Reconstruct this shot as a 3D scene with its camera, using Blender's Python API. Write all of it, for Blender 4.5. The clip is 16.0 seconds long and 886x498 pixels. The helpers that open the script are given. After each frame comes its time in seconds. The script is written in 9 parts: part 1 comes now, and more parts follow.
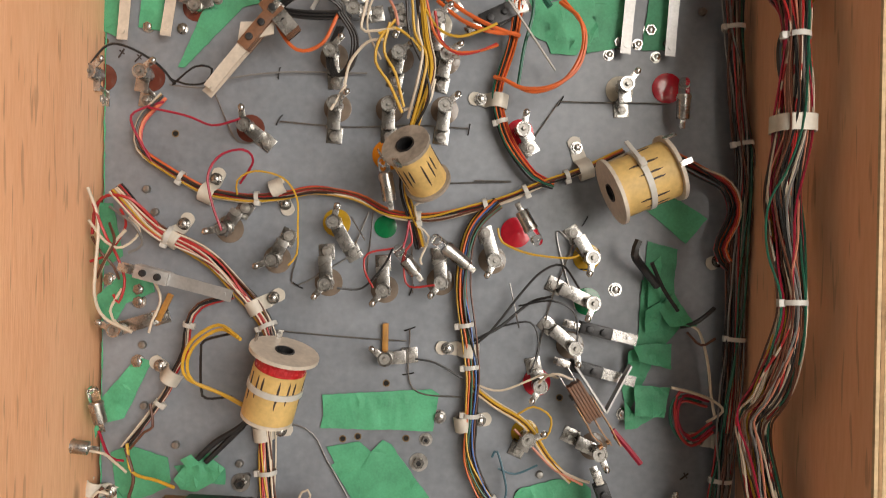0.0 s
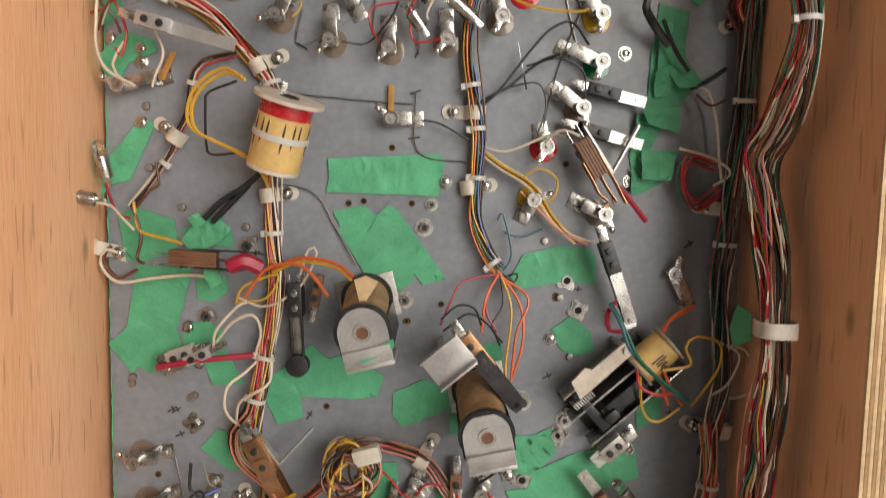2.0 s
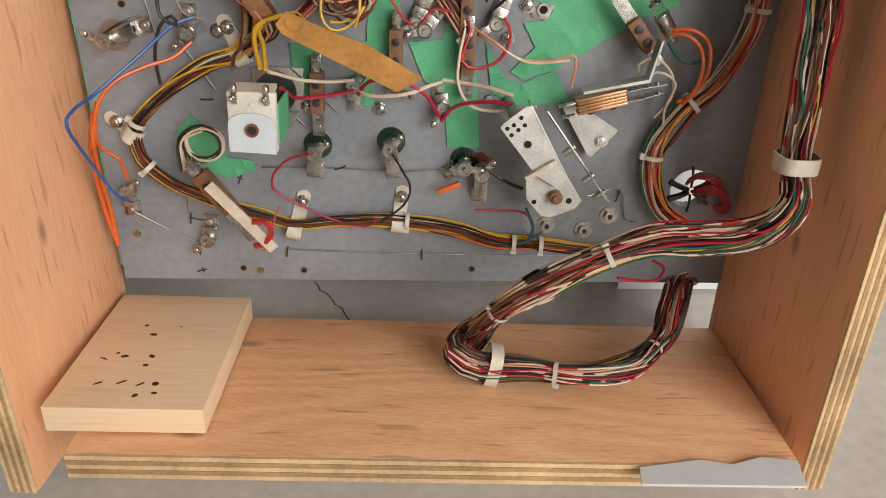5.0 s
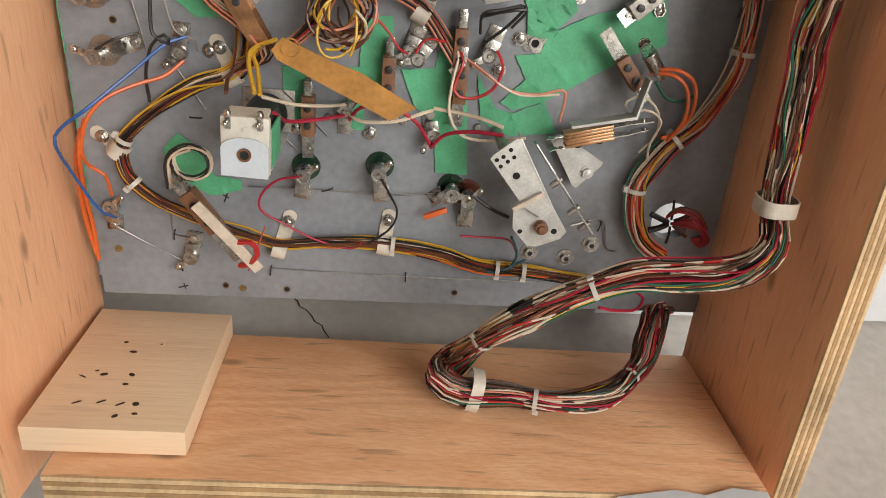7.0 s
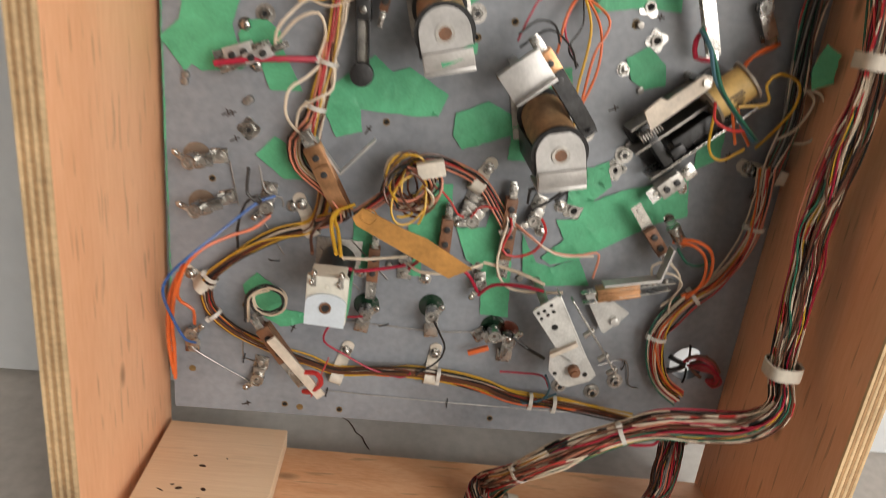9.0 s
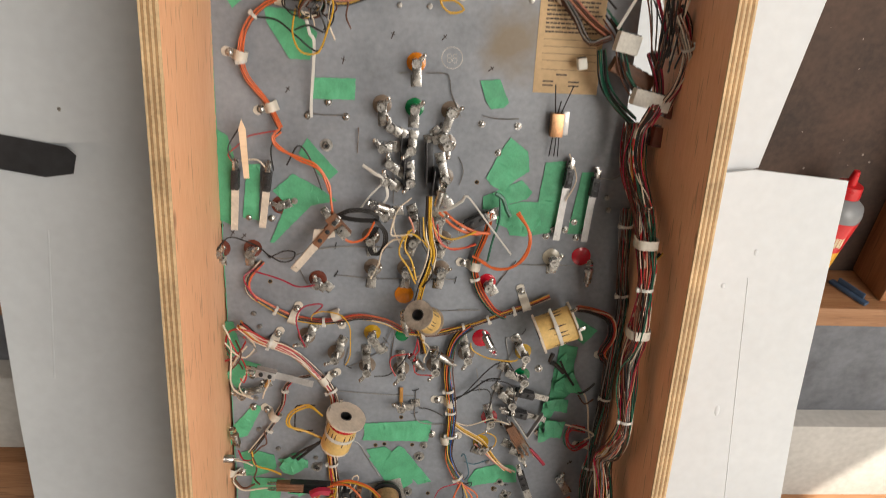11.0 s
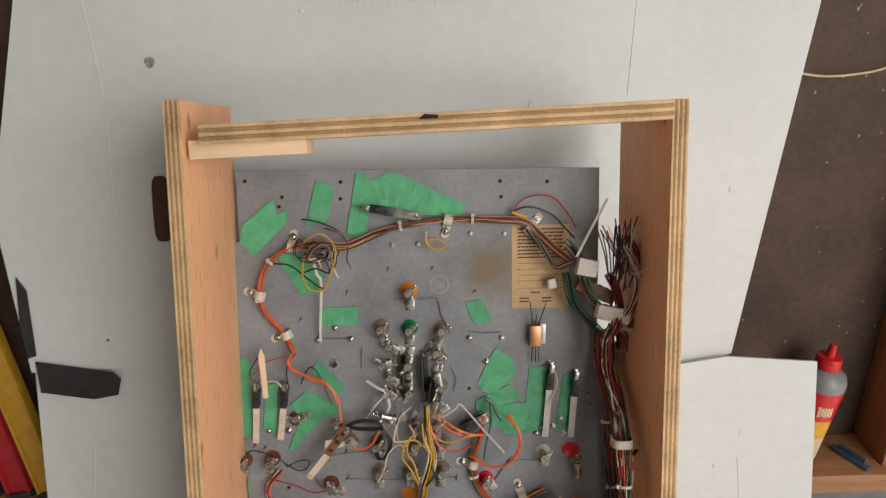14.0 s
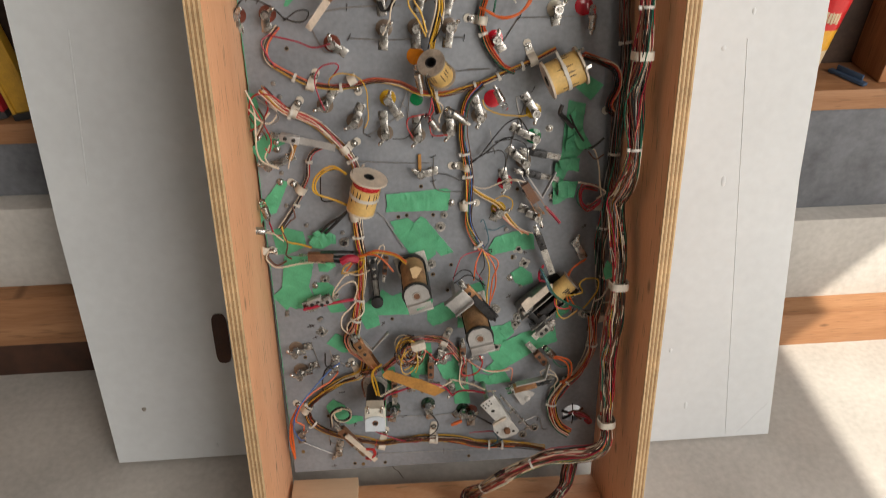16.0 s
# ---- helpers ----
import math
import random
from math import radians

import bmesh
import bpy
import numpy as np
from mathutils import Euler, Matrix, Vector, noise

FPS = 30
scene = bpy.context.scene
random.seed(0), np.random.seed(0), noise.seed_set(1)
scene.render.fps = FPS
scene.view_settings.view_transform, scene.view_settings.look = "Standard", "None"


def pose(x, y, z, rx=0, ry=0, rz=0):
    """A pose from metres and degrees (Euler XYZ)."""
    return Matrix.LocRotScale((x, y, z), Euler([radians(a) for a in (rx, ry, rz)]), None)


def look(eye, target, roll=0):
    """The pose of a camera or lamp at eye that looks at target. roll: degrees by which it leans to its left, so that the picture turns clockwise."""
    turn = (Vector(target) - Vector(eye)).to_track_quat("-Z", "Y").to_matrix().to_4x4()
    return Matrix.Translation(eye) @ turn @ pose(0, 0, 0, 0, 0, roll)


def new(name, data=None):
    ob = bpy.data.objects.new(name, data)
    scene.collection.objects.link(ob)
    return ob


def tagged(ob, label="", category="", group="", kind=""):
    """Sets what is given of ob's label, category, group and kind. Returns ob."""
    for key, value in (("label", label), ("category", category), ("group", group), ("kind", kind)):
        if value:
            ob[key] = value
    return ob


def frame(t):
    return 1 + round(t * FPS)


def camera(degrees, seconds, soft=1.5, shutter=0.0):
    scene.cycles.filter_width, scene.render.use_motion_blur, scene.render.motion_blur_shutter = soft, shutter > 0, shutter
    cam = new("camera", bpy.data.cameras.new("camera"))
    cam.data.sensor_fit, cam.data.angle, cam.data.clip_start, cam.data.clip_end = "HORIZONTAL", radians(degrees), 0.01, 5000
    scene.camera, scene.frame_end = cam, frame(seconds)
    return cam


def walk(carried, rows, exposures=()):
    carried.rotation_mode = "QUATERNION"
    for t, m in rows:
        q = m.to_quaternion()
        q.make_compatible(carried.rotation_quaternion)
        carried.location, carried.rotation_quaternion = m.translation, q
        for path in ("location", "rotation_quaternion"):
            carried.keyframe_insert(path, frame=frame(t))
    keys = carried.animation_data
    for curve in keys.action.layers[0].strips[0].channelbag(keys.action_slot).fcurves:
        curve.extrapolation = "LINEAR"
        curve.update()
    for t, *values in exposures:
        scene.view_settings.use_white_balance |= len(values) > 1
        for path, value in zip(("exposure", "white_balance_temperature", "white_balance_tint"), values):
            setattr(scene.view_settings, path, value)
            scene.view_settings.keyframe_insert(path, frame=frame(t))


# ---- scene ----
LEAN = 15.0          # degrees by which the wooden case leans back
FLOOR = 0.080        # height of the board's lower edge line over the floor
TILTED = pose(0, 0, FLOOR, -LEAN, 0, 0)
BOARD = TILTED @ pose(0, 0, 0, 90, 0, 0)   # x along the board, y up it, z out of it

cam = camera(63.0, 16.0, soft=0.9, shutter=0.4)
PATH = [
    (0, (0.014, -0.545, 0.569), (0.058, 1.455, 0.559), 1.0),
    (0.5, (0.013, -0.535, 0.54), (0.05, 1.464, 0.514), 1.2),
    (1, (0.003, -0.533, 0.505), (0.048, 1.464, 0.419), 1.1),
    (1.5, (0.008, -0.544, 0.471), (0.052, 1.452, 0.342), 1.2),
    (2, (0.015, -0.547, 0.438), (0.051, 1.444, 0.26), 1.3),
    (2.5, (0.02, -0.545, 0.391), (0.042, 1.438, 0.132), 0.5),
    (3, (0.008, -0.538, 0.355), (0.043, 1.434, 0.022), 0.5),
    (3.5, (0.009, -0.524, 0.318), (-0.011, 1.408, -0.2), -0.5),
    (4, (0.008, -0.515, 0.287), (-0.022, 1.35, -0.435), -0.6),
    (4.2, (0.011, -0.511, 0.275), (0.004, 1.32, -0.529), -0.6),
    (6.3, (0.002, -0.504, 0.294), (0.109, 1.272, -0.621), 3.3),
    (6.5, (-0.001, -0.502, 0.293), (0.112, 1.276, -0.615), 4.0),
    (7, (-0.003, -0.506, 0.298), (0.14, 1.283, -0.584), 4.1),
    (7.5, (-0.01, -0.508, 0.289), (0.155, 1.278, -0.596), 4.7),
    (8, (-0.015, -0.509, 0.294), (0.152, 1.279, -0.585), 4.9),
    (8.5, (-0.027, -0.516, 0.322), (0.153, 1.299, -0.498), 4.9),
    (9, (-0.048, -0.543, 0.377), (0.085, 1.318, -0.343), 6.4),
    (9.5, (-0.054, -0.603, 0.495), (0.037, 1.264, -0.216), 9.4),
    (10, (-0.067, -0.705, 0.699), (0.128, 1.129, -0.074), 5.6),
    (10.2, (-0.071, -0.734, 0.784), (0.17, 1.105, 0.037), 4.2),
]
# the last stretch, upright
PATH_FAR = [
    (12.3, (0.027, -0.56, 1.314), (0.004, 1.123, 0.234), 1.0),
    (12.5, (0.001, -0.569, 1.326), (0.069, 1.133, 0.277), 2.5),
    (13, (-0.006, -0.579, 1.359), (0.142, 1.196, 0.45), -0.1),
    (13.5, (0.007, -0.566, 1.379), (0.18, 1.259, 0.581), 0.2),
    (14, (0.008, -0.579, 1.367), (0.059, 1.254, 0.569), -0.5),
    (14.5, (0.004, -0.609, 1.3), (0.011, 1.183, 0.412), -1.7),
    (15, (0.005, -0.631, 1.216), (0.006, 1.042, 0.12), -2.1),
    (15.5, (-0.024, -0.664, 1.132), (0.044, 0.932, -0.072), -1.5),
    (16, (-0.058, -0.695, 1.064), (0.083, 0.87, -0.173), 0.5),
]
walk(cam, [(t, TILTED @ look(eye, target, roll)) for t, eye, target, roll in PATH] + [(t, look(eye, target, roll)) for t, eye, target, roll in PATH_FAR],
     exposures=[(0.0, 0.70, 6900, 11), (3.0, 0.80, 6900, 11), (4.0, 0.92, 6900, 10), (6.5, 0.90, 6800, 10), (8.5, 0.86, 6800, 10), (9.5, 0.80, 6900, 11), (10.2, 0.74, 6900, 11), (12.5, 0.46, 6900, 11), (13.5, 0.32, 6900, 11), (15.0, 0.46, 6900, 11), (16.0, 0.44, 6900, 11)])

# ---- light ----
SUN_EL, SUN_AZ = 39.8, 141.3    # elevation; azimuth from +y (into the wall) towards +x
world = bpy.data.worlds.new("world")
scene.world = world
world.use_nodes = True
wn = world.node_tree
sky = wn.nodes.new("ShaderNodeTexSky")
sky.sky_type, sky.sun_disc = "NISHITA", False
sky.sun_elevation, sky.sun_rotation = radians(SUN_EL), radians(SUN_AZ)
wn.links.new(sky.outputs["Color"], wn.nodes["Background"].inputs["Color"])
wn.nodes["Background"].inputs["Strength"].default_value = 0.030
sun = new("sun", bpy.data.lights.new("sun", "SUN"))
sun.data.energy, sun.data.angle, sun.data.color = 5.0, radians(0.5), (1.0, 0.93, 0.82)
to_sun = Vector((math.sin(radians(SUN_AZ)) * math.cos(radians(SUN_EL)), math.cos(radians(SUN_AZ)) * math.cos(radians(SUN_EL)), math.sin(radians(SUN_EL))))
sun.matrix_world = Matrix.Translation((3, -3, 4)) @ to_sun.to_track_quat("Z", "Y").to_matrix().to_4x4()
# area lamp added inside the room, standing in for the open garage door's daylight
door_sky = new("door_daylight", bpy.data.lights.new("door_daylight", "AREA"))
door_sky.data.shape, door_sky.data.size, door_sky.data.size_y = "RECTANGLE", 2.2, 1.9
door_sky.data.energy, door_sky.data.color = 60.0, (1.0, 0.97, 0.93)
door_sky.matrix_world = look((1.70, -2.45, 1.85), (0.0, 0.0, 0.5))


# ---- materials ----
def nodes_of(name):
    m = bpy.data.materials.new(name)
    m.use_nodes = True
    n = m.node_tree.nodes
    return m, n, m.node_tree.links, n["Principled BSDF"]


def mat(name, colour, rough=0.5, metal=0.0, vary=0.12, scale=60.0, bump=0.15, fine=400.0, spread=0.0, coat=0.0, trans=0.0, stretch=(1, 1, 1)):
    """Colour varied by coarse stains and fine grain, with a fine relief; spread: how far single objects differ."""
    m, n, links, b = nodes_of(name)
    tc = n.new("ShaderNodeTexCoord")
    mp = n.new("ShaderNodeMapping")
    mp.inputs["Scale"].default_value = stretch
    links.new(tc.outputs["Object"], mp.inputs["Vector"])
    big, small = n.new("ShaderNodeTexNoise"), n.new("ShaderNodeTexNoise")
    for tex, s, d in ((big, scale, 3.0), (small, fine, 2.0)):
        tex.inputs["Scale"].default_value, tex.inputs["Detail"].default_value = s, d
        links.new(mp.outputs["Vector"], tex.inputs["Vector"])
    both = n.new("ShaderNodeMix")
    both.inputs[0].default_value = 0.35
    links.new(big.outputs["Fac"], both.inputs[2])
    links.new(small.outputs["Fac"], both.inputs[3])
    ramp = n.new("ShaderNodeValToRGB")
    ramp.color_ramp.elements[0].position, ramp.color_ramp.elements[1].position = 0.3, 0.7
    lo = [max(0.0, c * (1 - vary * 2)) for c in colour]
    hi = [min(1.0, c * (1 + vary)) for c in colour]
    ramp.color_ramp.elements[0].color, ramp.color_ramp.elements[1].color = (*lo, 1), (*hi, 1)
    links.new(both.outputs[0], ramp.inputs["Fac"])
    out = ramp.outputs["Color"]
    if spread:
        info, hsv = n.new("ShaderNodeObjectInfo"), n.new("ShaderNodeHueSaturation")
        mr = n.new("ShaderNodeMapRange")
        mr.inputs["To Min"].default_value, mr.inputs["To Max"].default_value = 1 - spread, 1 + spread
        links.new(info.outputs["Random"], mr.inputs["Value"])
        links.new(mr.outputs["Result"], hsv.inputs["Value"])
        links.new(out, hsv.inputs["Color"])
        out = hsv.outputs["Color"]
    links.new(out, b.inputs["Base Color"])
    rr = n.new("ShaderNodeMapRange")
    rr.inputs["To Min"].default_value, rr.inputs["To Max"].default_value = max(0.03, rough - 0.1), min(1.0, rough + 0.12)
    links.new(big.outputs["Fac"], rr.inputs["Value"])
    links.new(rr.outputs["Result"], b.inputs["Roughness"])
    b.inputs["Metallic"].default_value = metal
    b.inputs["Coat Weight"].default_value = coat
    b.inputs["Transmission Weight"].default_value = trans
    if bump:
        bp = n.new("ShaderNodeBump")
        bp.inputs["Strength"].default_value, bp.inputs["Distance"].default_value = bump, 0.0006
        links.new(both.outputs[0], bp.inputs["Height"])
        links.new(bp.outputs["Normal"], b.inputs["Normal"])
    return m


def wood(name, light, dark, axis=2, rings=34.0, rough=0.55, knots=True, along=0.05):
    """Plywood face: long wavy figure along one axis, darker pores and a few knots."""
    m, n, links, b = nodes_of(name)
    tc, mp = n.new("ShaderNodeTexCoord"), n.new("ShaderNodeMapping")
    s = [1.0, 1.0, 1.0]
    s[axis] = along
    mp.inputs["Scale"].default_value = s
    links.new(tc.outputs["Object"], mp.inputs["Vector"])
    warp = n.new("ShaderNodeTexNoise")
    warp.inputs["Scale"].default_value, warp.inputs["Detail"].default_value = 9.0, 2.0
    links.new(mp.outputs["Vector"], warp.inputs["Vector"])
    wave = n.new("ShaderNodeMath")
    wave.operation = "MULTIPLY"
    wave.inputs[1].default_value = rings
    links.new(warp.outputs["Fac"], wave.inputs[0])
    sine = n.new("ShaderNodeMath")
    sine.operation = "SINE"
    links.new(wave.outputs[0], sine.inputs[0])
    pores = n.new("ShaderNodeTexNoise")
    pores.inputs["Scale"].default_value, pores.inputs["Detail"].default_value = 420.0, 3.0
    links.new(mp.outputs["Vector"], pores.inputs["Vector"])
    blotch = n.new("ShaderNodeTexNoise")
    blotch.inputs["Scale"].default_value = 5.0
    links.new(tc.outputs["Object"], blotch.inputs["Vector"])
    mr = n.new("ShaderNodeMapRange")
    mr.inputs["From Min"].default_value, mr.inputs["From Max"].default_value = -1, 1
    mr.inputs["To Max"].default_value = 0.5
    links.new(sine.outputs[0], mr.inputs["Value"])
    add = n.new("ShaderNodeMath")
    add.operation = "ADD"
    links.new(mr.outputs["Result"], add.inputs[0])
    pm = n.new("ShaderNodeMapRange")
    pm.inputs["From Min"].default_value, pm.inputs["From Max"].default_value = 0.35, 0.7
    pm.inputs["To Max"].default_value = 0.5
    links.new(pores.outputs["Fac"], pm.inputs["Value"])
    links.new(pm.outputs["Result"], add.inputs[1])
    mix = n.new("ShaderNodeMix")
    mix.data_type = "RGBA"
    mix.inputs[6].default_value, mix.inputs[7].default_value = (*light, 1), (*dark, 1)
    links.new(add.outputs[0], mix.inputs[0])
    out = mix.outputs[2]
    bl = n.new("ShaderNodeMix")
    bl.data_type, bl.blend_type = "RGBA", "MULTIPLY"
    bl.inputs[0].default_value = 0.35
    links.new(out, bl.inputs[6])
    links.new(blotch.outputs["Color"], bl.inputs[7])
    grey = n.new("ShaderNodeRGBToBW")
    links.new(blotch.outputs["Color"], grey.inputs[0])
    gm = n.new("ShaderNodeMapRange")
    gm.inputs["From Min"].default_value, gm.inputs["From Max"].default_value = 0.35, 0.65
    gm.inputs["To Min"].default_value, gm.inputs["To Max"].default_value = 0.82, 1.0
    links.new(grey.outputs[0], gm.inputs["Value"])
    links.new(gm.outputs["Result"], bl.inputs[7])
    out = bl.outputs[2]
    if knots:
        vor = n.new("ShaderNodeTexVoronoi")
        vor.inputs["Scale"].default_value = 8.0
        sc = n.new("ShaderNodeMapping")
        q = [1.0, 1.0, 1.0]
        q[axis] = 0.45
        sc.inputs["Scale"].default_value = q
        links.new(tc.outputs["Object"], sc.inputs["Vector"])
        vor.voronoi_dimensions = "2D"
        sp, cb = n.new("ShaderNodeSeparateXYZ"), n.new("ShaderNodeCombineXYZ")
        links.new(sc.outputs["Vector"], sp.inputs[0])
        links.new(sp.outputs[axis], cb.inputs[0])
        links.new(sp.outputs[0 if axis == 2 else 2], cb.inputs[1])
        links.new(cb.outputs[0], vor.inputs["Vector"])
        kr = n.new("ShaderNodeMapRange")
        kr.inputs["From Min"].default_value, kr.inputs["From Max"].default_value = 0.012, 0.045
        kr.inputs["To Min"].default_value, kr.inputs["To Max"].default_value = 0.75, 0.0
        links.new(vor.outputs["Distance"], kr.inputs["Value"])
        km = n.new("ShaderNodeMix")
        km.data_type = "RGBA"
        km.inputs[7].default_value = (*[c * 0.35 for c in dark], 1)
        links.new(kr.outputs["Result"], km.inputs[0])
        links.new(out, km.inputs[6])
        out = km.outputs[2]
    # short dark pores that run with the grain
    dash, dm = n.new("ShaderNodeTexNoise"), n.new("ShaderNodeMapping")
    d = [230.0, 230.0, 230.0]
    d[axis] = 20.0
    dm.inputs["Scale"].default_value = d
    dash.inputs["Scale"].default_value, dash.inputs["Detail"].default_value = 1.0, 1.0
    links.new(tc.outputs["Object"], dm.inputs["Vector"])
    links.new(dm.outputs["Vector"], dash.inputs["Vector"])
    dr = n.new("ShaderNodeMapRange")
    dr.inputs["From Min"].default_value, dr.inputs["From Max"].default_value = 0.64, 0.70
    dr.inputs["To Max"].default_value = 0.38 if knots else 0.1
    links.new(dash.outputs["Fac"], dr.inputs["Value"])
    dx = n.new("ShaderNodeMix")
    dx.data_type = "RGBA"
    dx.inputs[7].default_value = (*[c * 0.3 for c in dark], 1)
    links.new(dr.outputs["Result"], dx.inputs[0])
    links.new(out, dx.inputs[6])
    out = dx.outputs[2]
    links.new(out, b.inputs["Base Color"])
    b.inputs["Roughness"].default_value = rough
    bp = n.new("ShaderNodeBump")
    bp.inputs["Strength"].default_value, bp.inputs["Distance"].default_value = 0.25, 0.0008
    links.new(add.outputs[0], bp.inputs["Height"])
    links.new(bp.outputs["Normal"], b.inputs["Normal"])
    return m


WOOD_PLY = wood("plywood_face", (0.88, 0.50, 0.295), (0.78, 0.395, 0.215), axis=1, rings=17, along=0.10)
WOOD_BASE = wood("plywood_base", (0.92, 0.57, 0.34), (0.80, 0.42, 0.22), axis=0, rings=90, along=0.26)
WOOD_PALE = wood("pale_board", (0.88, 0.68, 0.48), (0.78, 0.57, 0.38), axis=0, knots=False, rings=14)
WOOD_SHELF = wood("shelf_timber", (0.42, 0.22, 0.11), (0.27, 0.12, 0.05), axis=0)
PLY_EDGE = [mat("ply_edge_pale", (0.66, 0.47, 0.27), 0.75, vary=0.2, scale=25, fine=300, stretch=(1, 1, 0.15)),
            mat("ply_edge_dark", (0.42, 0.25, 0.12), 0.8, vary=0.25, scale=25, fine=300, stretch=(1, 1, 0.15))]
BOARD_GREY = mat("grey_board_paint", (0.235, 0.255, 0.285), 0.36, vary=0.16, scale=13, fine=160, bump=0.10)
TAPE = mat("green_tape", (0.085, 0.39, 0.205), 0.6, vary=0.14, scale=45, fine=600, bump=0.35, spread=0.12)
CONCRETE = mat("concrete", (0.50, 0.485, 0.46), 0.8, vary=0.13, scale=5, fine=90, bump=0.35)
CARD_WHITE = mat("white_card", (0.64, 0.68, 0.71), 0.6, vary=0.05, scale=4, fine=60, bump=0.12)
BROWN_BOARD = mat("brown_hardboard", (0.072, 0.042, 0.030), 0.7, vary=0.3, scale=12, fine=120, bump=0.2)
GREY_STONE = mat("grey_block", (0.16, 0.17, 0.19), 0.8, vary=0.2, scale=14, fine=90, bump=0.3)
# grey of the added unseen room, set for how much light it bounces
UNSEEN_ROOM = mat("unseen_room_grey", (0.40, 0.375, 0.35), 0.8, vary=0.08, scale=3, fine=40)
DARK = mat("dark_hole", (0.012, 0.011, 0.010), 0.9, vary=0.2)
DARK_BROWN = mat("dark_brown", (0.07, 0.03, 0.018), 0.6, vary=0.25, scale=30)
NAIL_DARK = mat("nail_hole_dark", (0.06, 0.03, 0.015), 0.8, vary=0.3)
BLACK_TAPE = mat("black_cloth_tape", (0.03, 0.03, 0.033), 0.5, vary=0.25, scale=60, fine=900)


# ---- builders ----
def mesh_from(name, bm):
    me = bpy.data.meshes.new(name)
    bm.to_mesh(me)
    bm.free()
    return me


def smooth(me, angle=40):
    me.polygons.foreach_set("use_smooth", [True] * len(me.polygons))
    me.set_sharp_from_angle(angle=radians(angle))
    return me


def thing(name, m, label, category, group="", kind=""):
    """An Empty at a thing's base, which parents its parts."""
    ob = new(name)
    ob.empty_display_size = 0.01
    ob.matrix_world = m
    return tagged(ob, label, category, group, kind)


def part(name, bm, material, parent=None, label="", m=None, sharp=40):
    """Links a bmesh as one mesh object under a thing or a part."""
    me = smooth(mesh_from(name, bm), sharp)
    for one in material if isinstance(material, (list, tuple)) else [material]:
        me.materials.append(one)
    ob = new(name, me)
    if parent is not None:
        ob.parent = parent
    if m is not None:
        ob.matrix_basis = m
    return tagged(ob, label)


def box(bm, c, s, bevel=0.0, turn=None, material=0):
    """A box with centre c and size s; turn: a matrix that turns it about its centre."""
    made = bmesh.ops.create_cube(bm, size=1.0)["verts"]
    m = Matrix.Translation(c) @ (turn or Matrix()) @ Matrix.Diagonal((*s, 1))
    bmesh.ops.transform(bm, matrix=m, verts=made)
    faces = {f for v in made for f in v.link_faces}
    for f in faces:
        f.material_index = material
    if bevel:
        edges = {e for v in made for e in v.link_edges}
        r = bmesh.ops.bevel(bm, geom=list(edges), offset=bevel, segments=2, affect="EDGES", profile=0.6)
        for f in r["faces"]:
            f.material_index = material
    return bm


def cyl(bm, a, b, r, seg=14, r2=None, bevel=0.0, material=0):
    a, b = Vector(a), Vector(b)
    d = b - a
    m = Matrix.Translation((a + b) / 2) @ d.to_track_quat("Z", "Y").to_matrix().to_4x4()
    made = bmesh.ops.create_cone(bm, cap_ends=True, segments=seg, radius1=r, radius2=r if r2 is None else r2, depth=d.length, matrix=m)["verts"]
    for f in {f for v in made for f in v.link_faces}:
        f.material_index = material
    if bevel:
        rim = [e for e in {e for v in made for e in v.link_edges} if any(len(f.verts) > 4 for f in e.link_faces)]
        bmesh.ops.bevel(bm, geom=rim, offset=bevel, segments=2, affect="EDGES", profile=0.6)
    return bm


def ring(bm, a, b, r_out, r_in, seg=20, material=0):
    """A tube with thick walls from a to b."""
    a, b = Vector(a), Vector(b)
    q = (b - a).to_track_quat("Z", "Y")
    loops = []
    for p, r in ((a, r_in), (a, r_out), (b, r_out), (b, r_in)):
        loops.append([bm.verts.new(p + q @ Vector((r * math.cos(2 * math.pi * i / seg), r * math.sin(2 * math.pi * i / seg), 0))) for i in range(seg)])
    for k in range(4):
        for i in range(seg):
            j = (i + 1) % seg
            f = bm.faces.new((loops[k][i], loops[k][j], loops[(k + 1) % 4][j], loops[(k + 1) % 4][i]))
            f.material_index = material
    return bm


def slab(bm, pts, z0, z1, material=0):
    """A flat piece with the outline pts, from z0 to z1."""
    lo = [bm.verts.new((x, y, z0)) for x, y in pts]
    hi = [bm.verts.new((x, y, z1)) for x, y in pts]
    n = len(pts)
    fs = [bm.faces.new(hi), bm.faces.new(lo[::-1])]
    fs += [bm.faces.new((lo[i], lo[(i + 1) % n], hi[(i + 1) % n], hi[i])) for i in range(n)]
    for f in fs:
        f.material_index = material
    bmesh.ops.recalc_face_normals(bm, faces=fs)
    return bm


def glide(pts, step=0.004):
    """A smooth line through pts, as evenly spaced points."""
    p = [Vector(q) for q in pts]
    p = [p[0] * 2 - p[1]] + p + [p[-1] * 2 - p[-2]]
    out = []
    for i in range(1, len(p) - 2):
        a, b, c, d = p[i - 1:i + 3]
        n = max(2, int((c - b).length / step))
        for k in range(n):
            t = k / n
            out.append(0.5 * (2 * b + (c - a) * t + (2 * a - 5 * b + 4 * c - d) * t * t + (3 * b - a - 3 * c + d) * t ** 3))
    return out + [p[-2]]


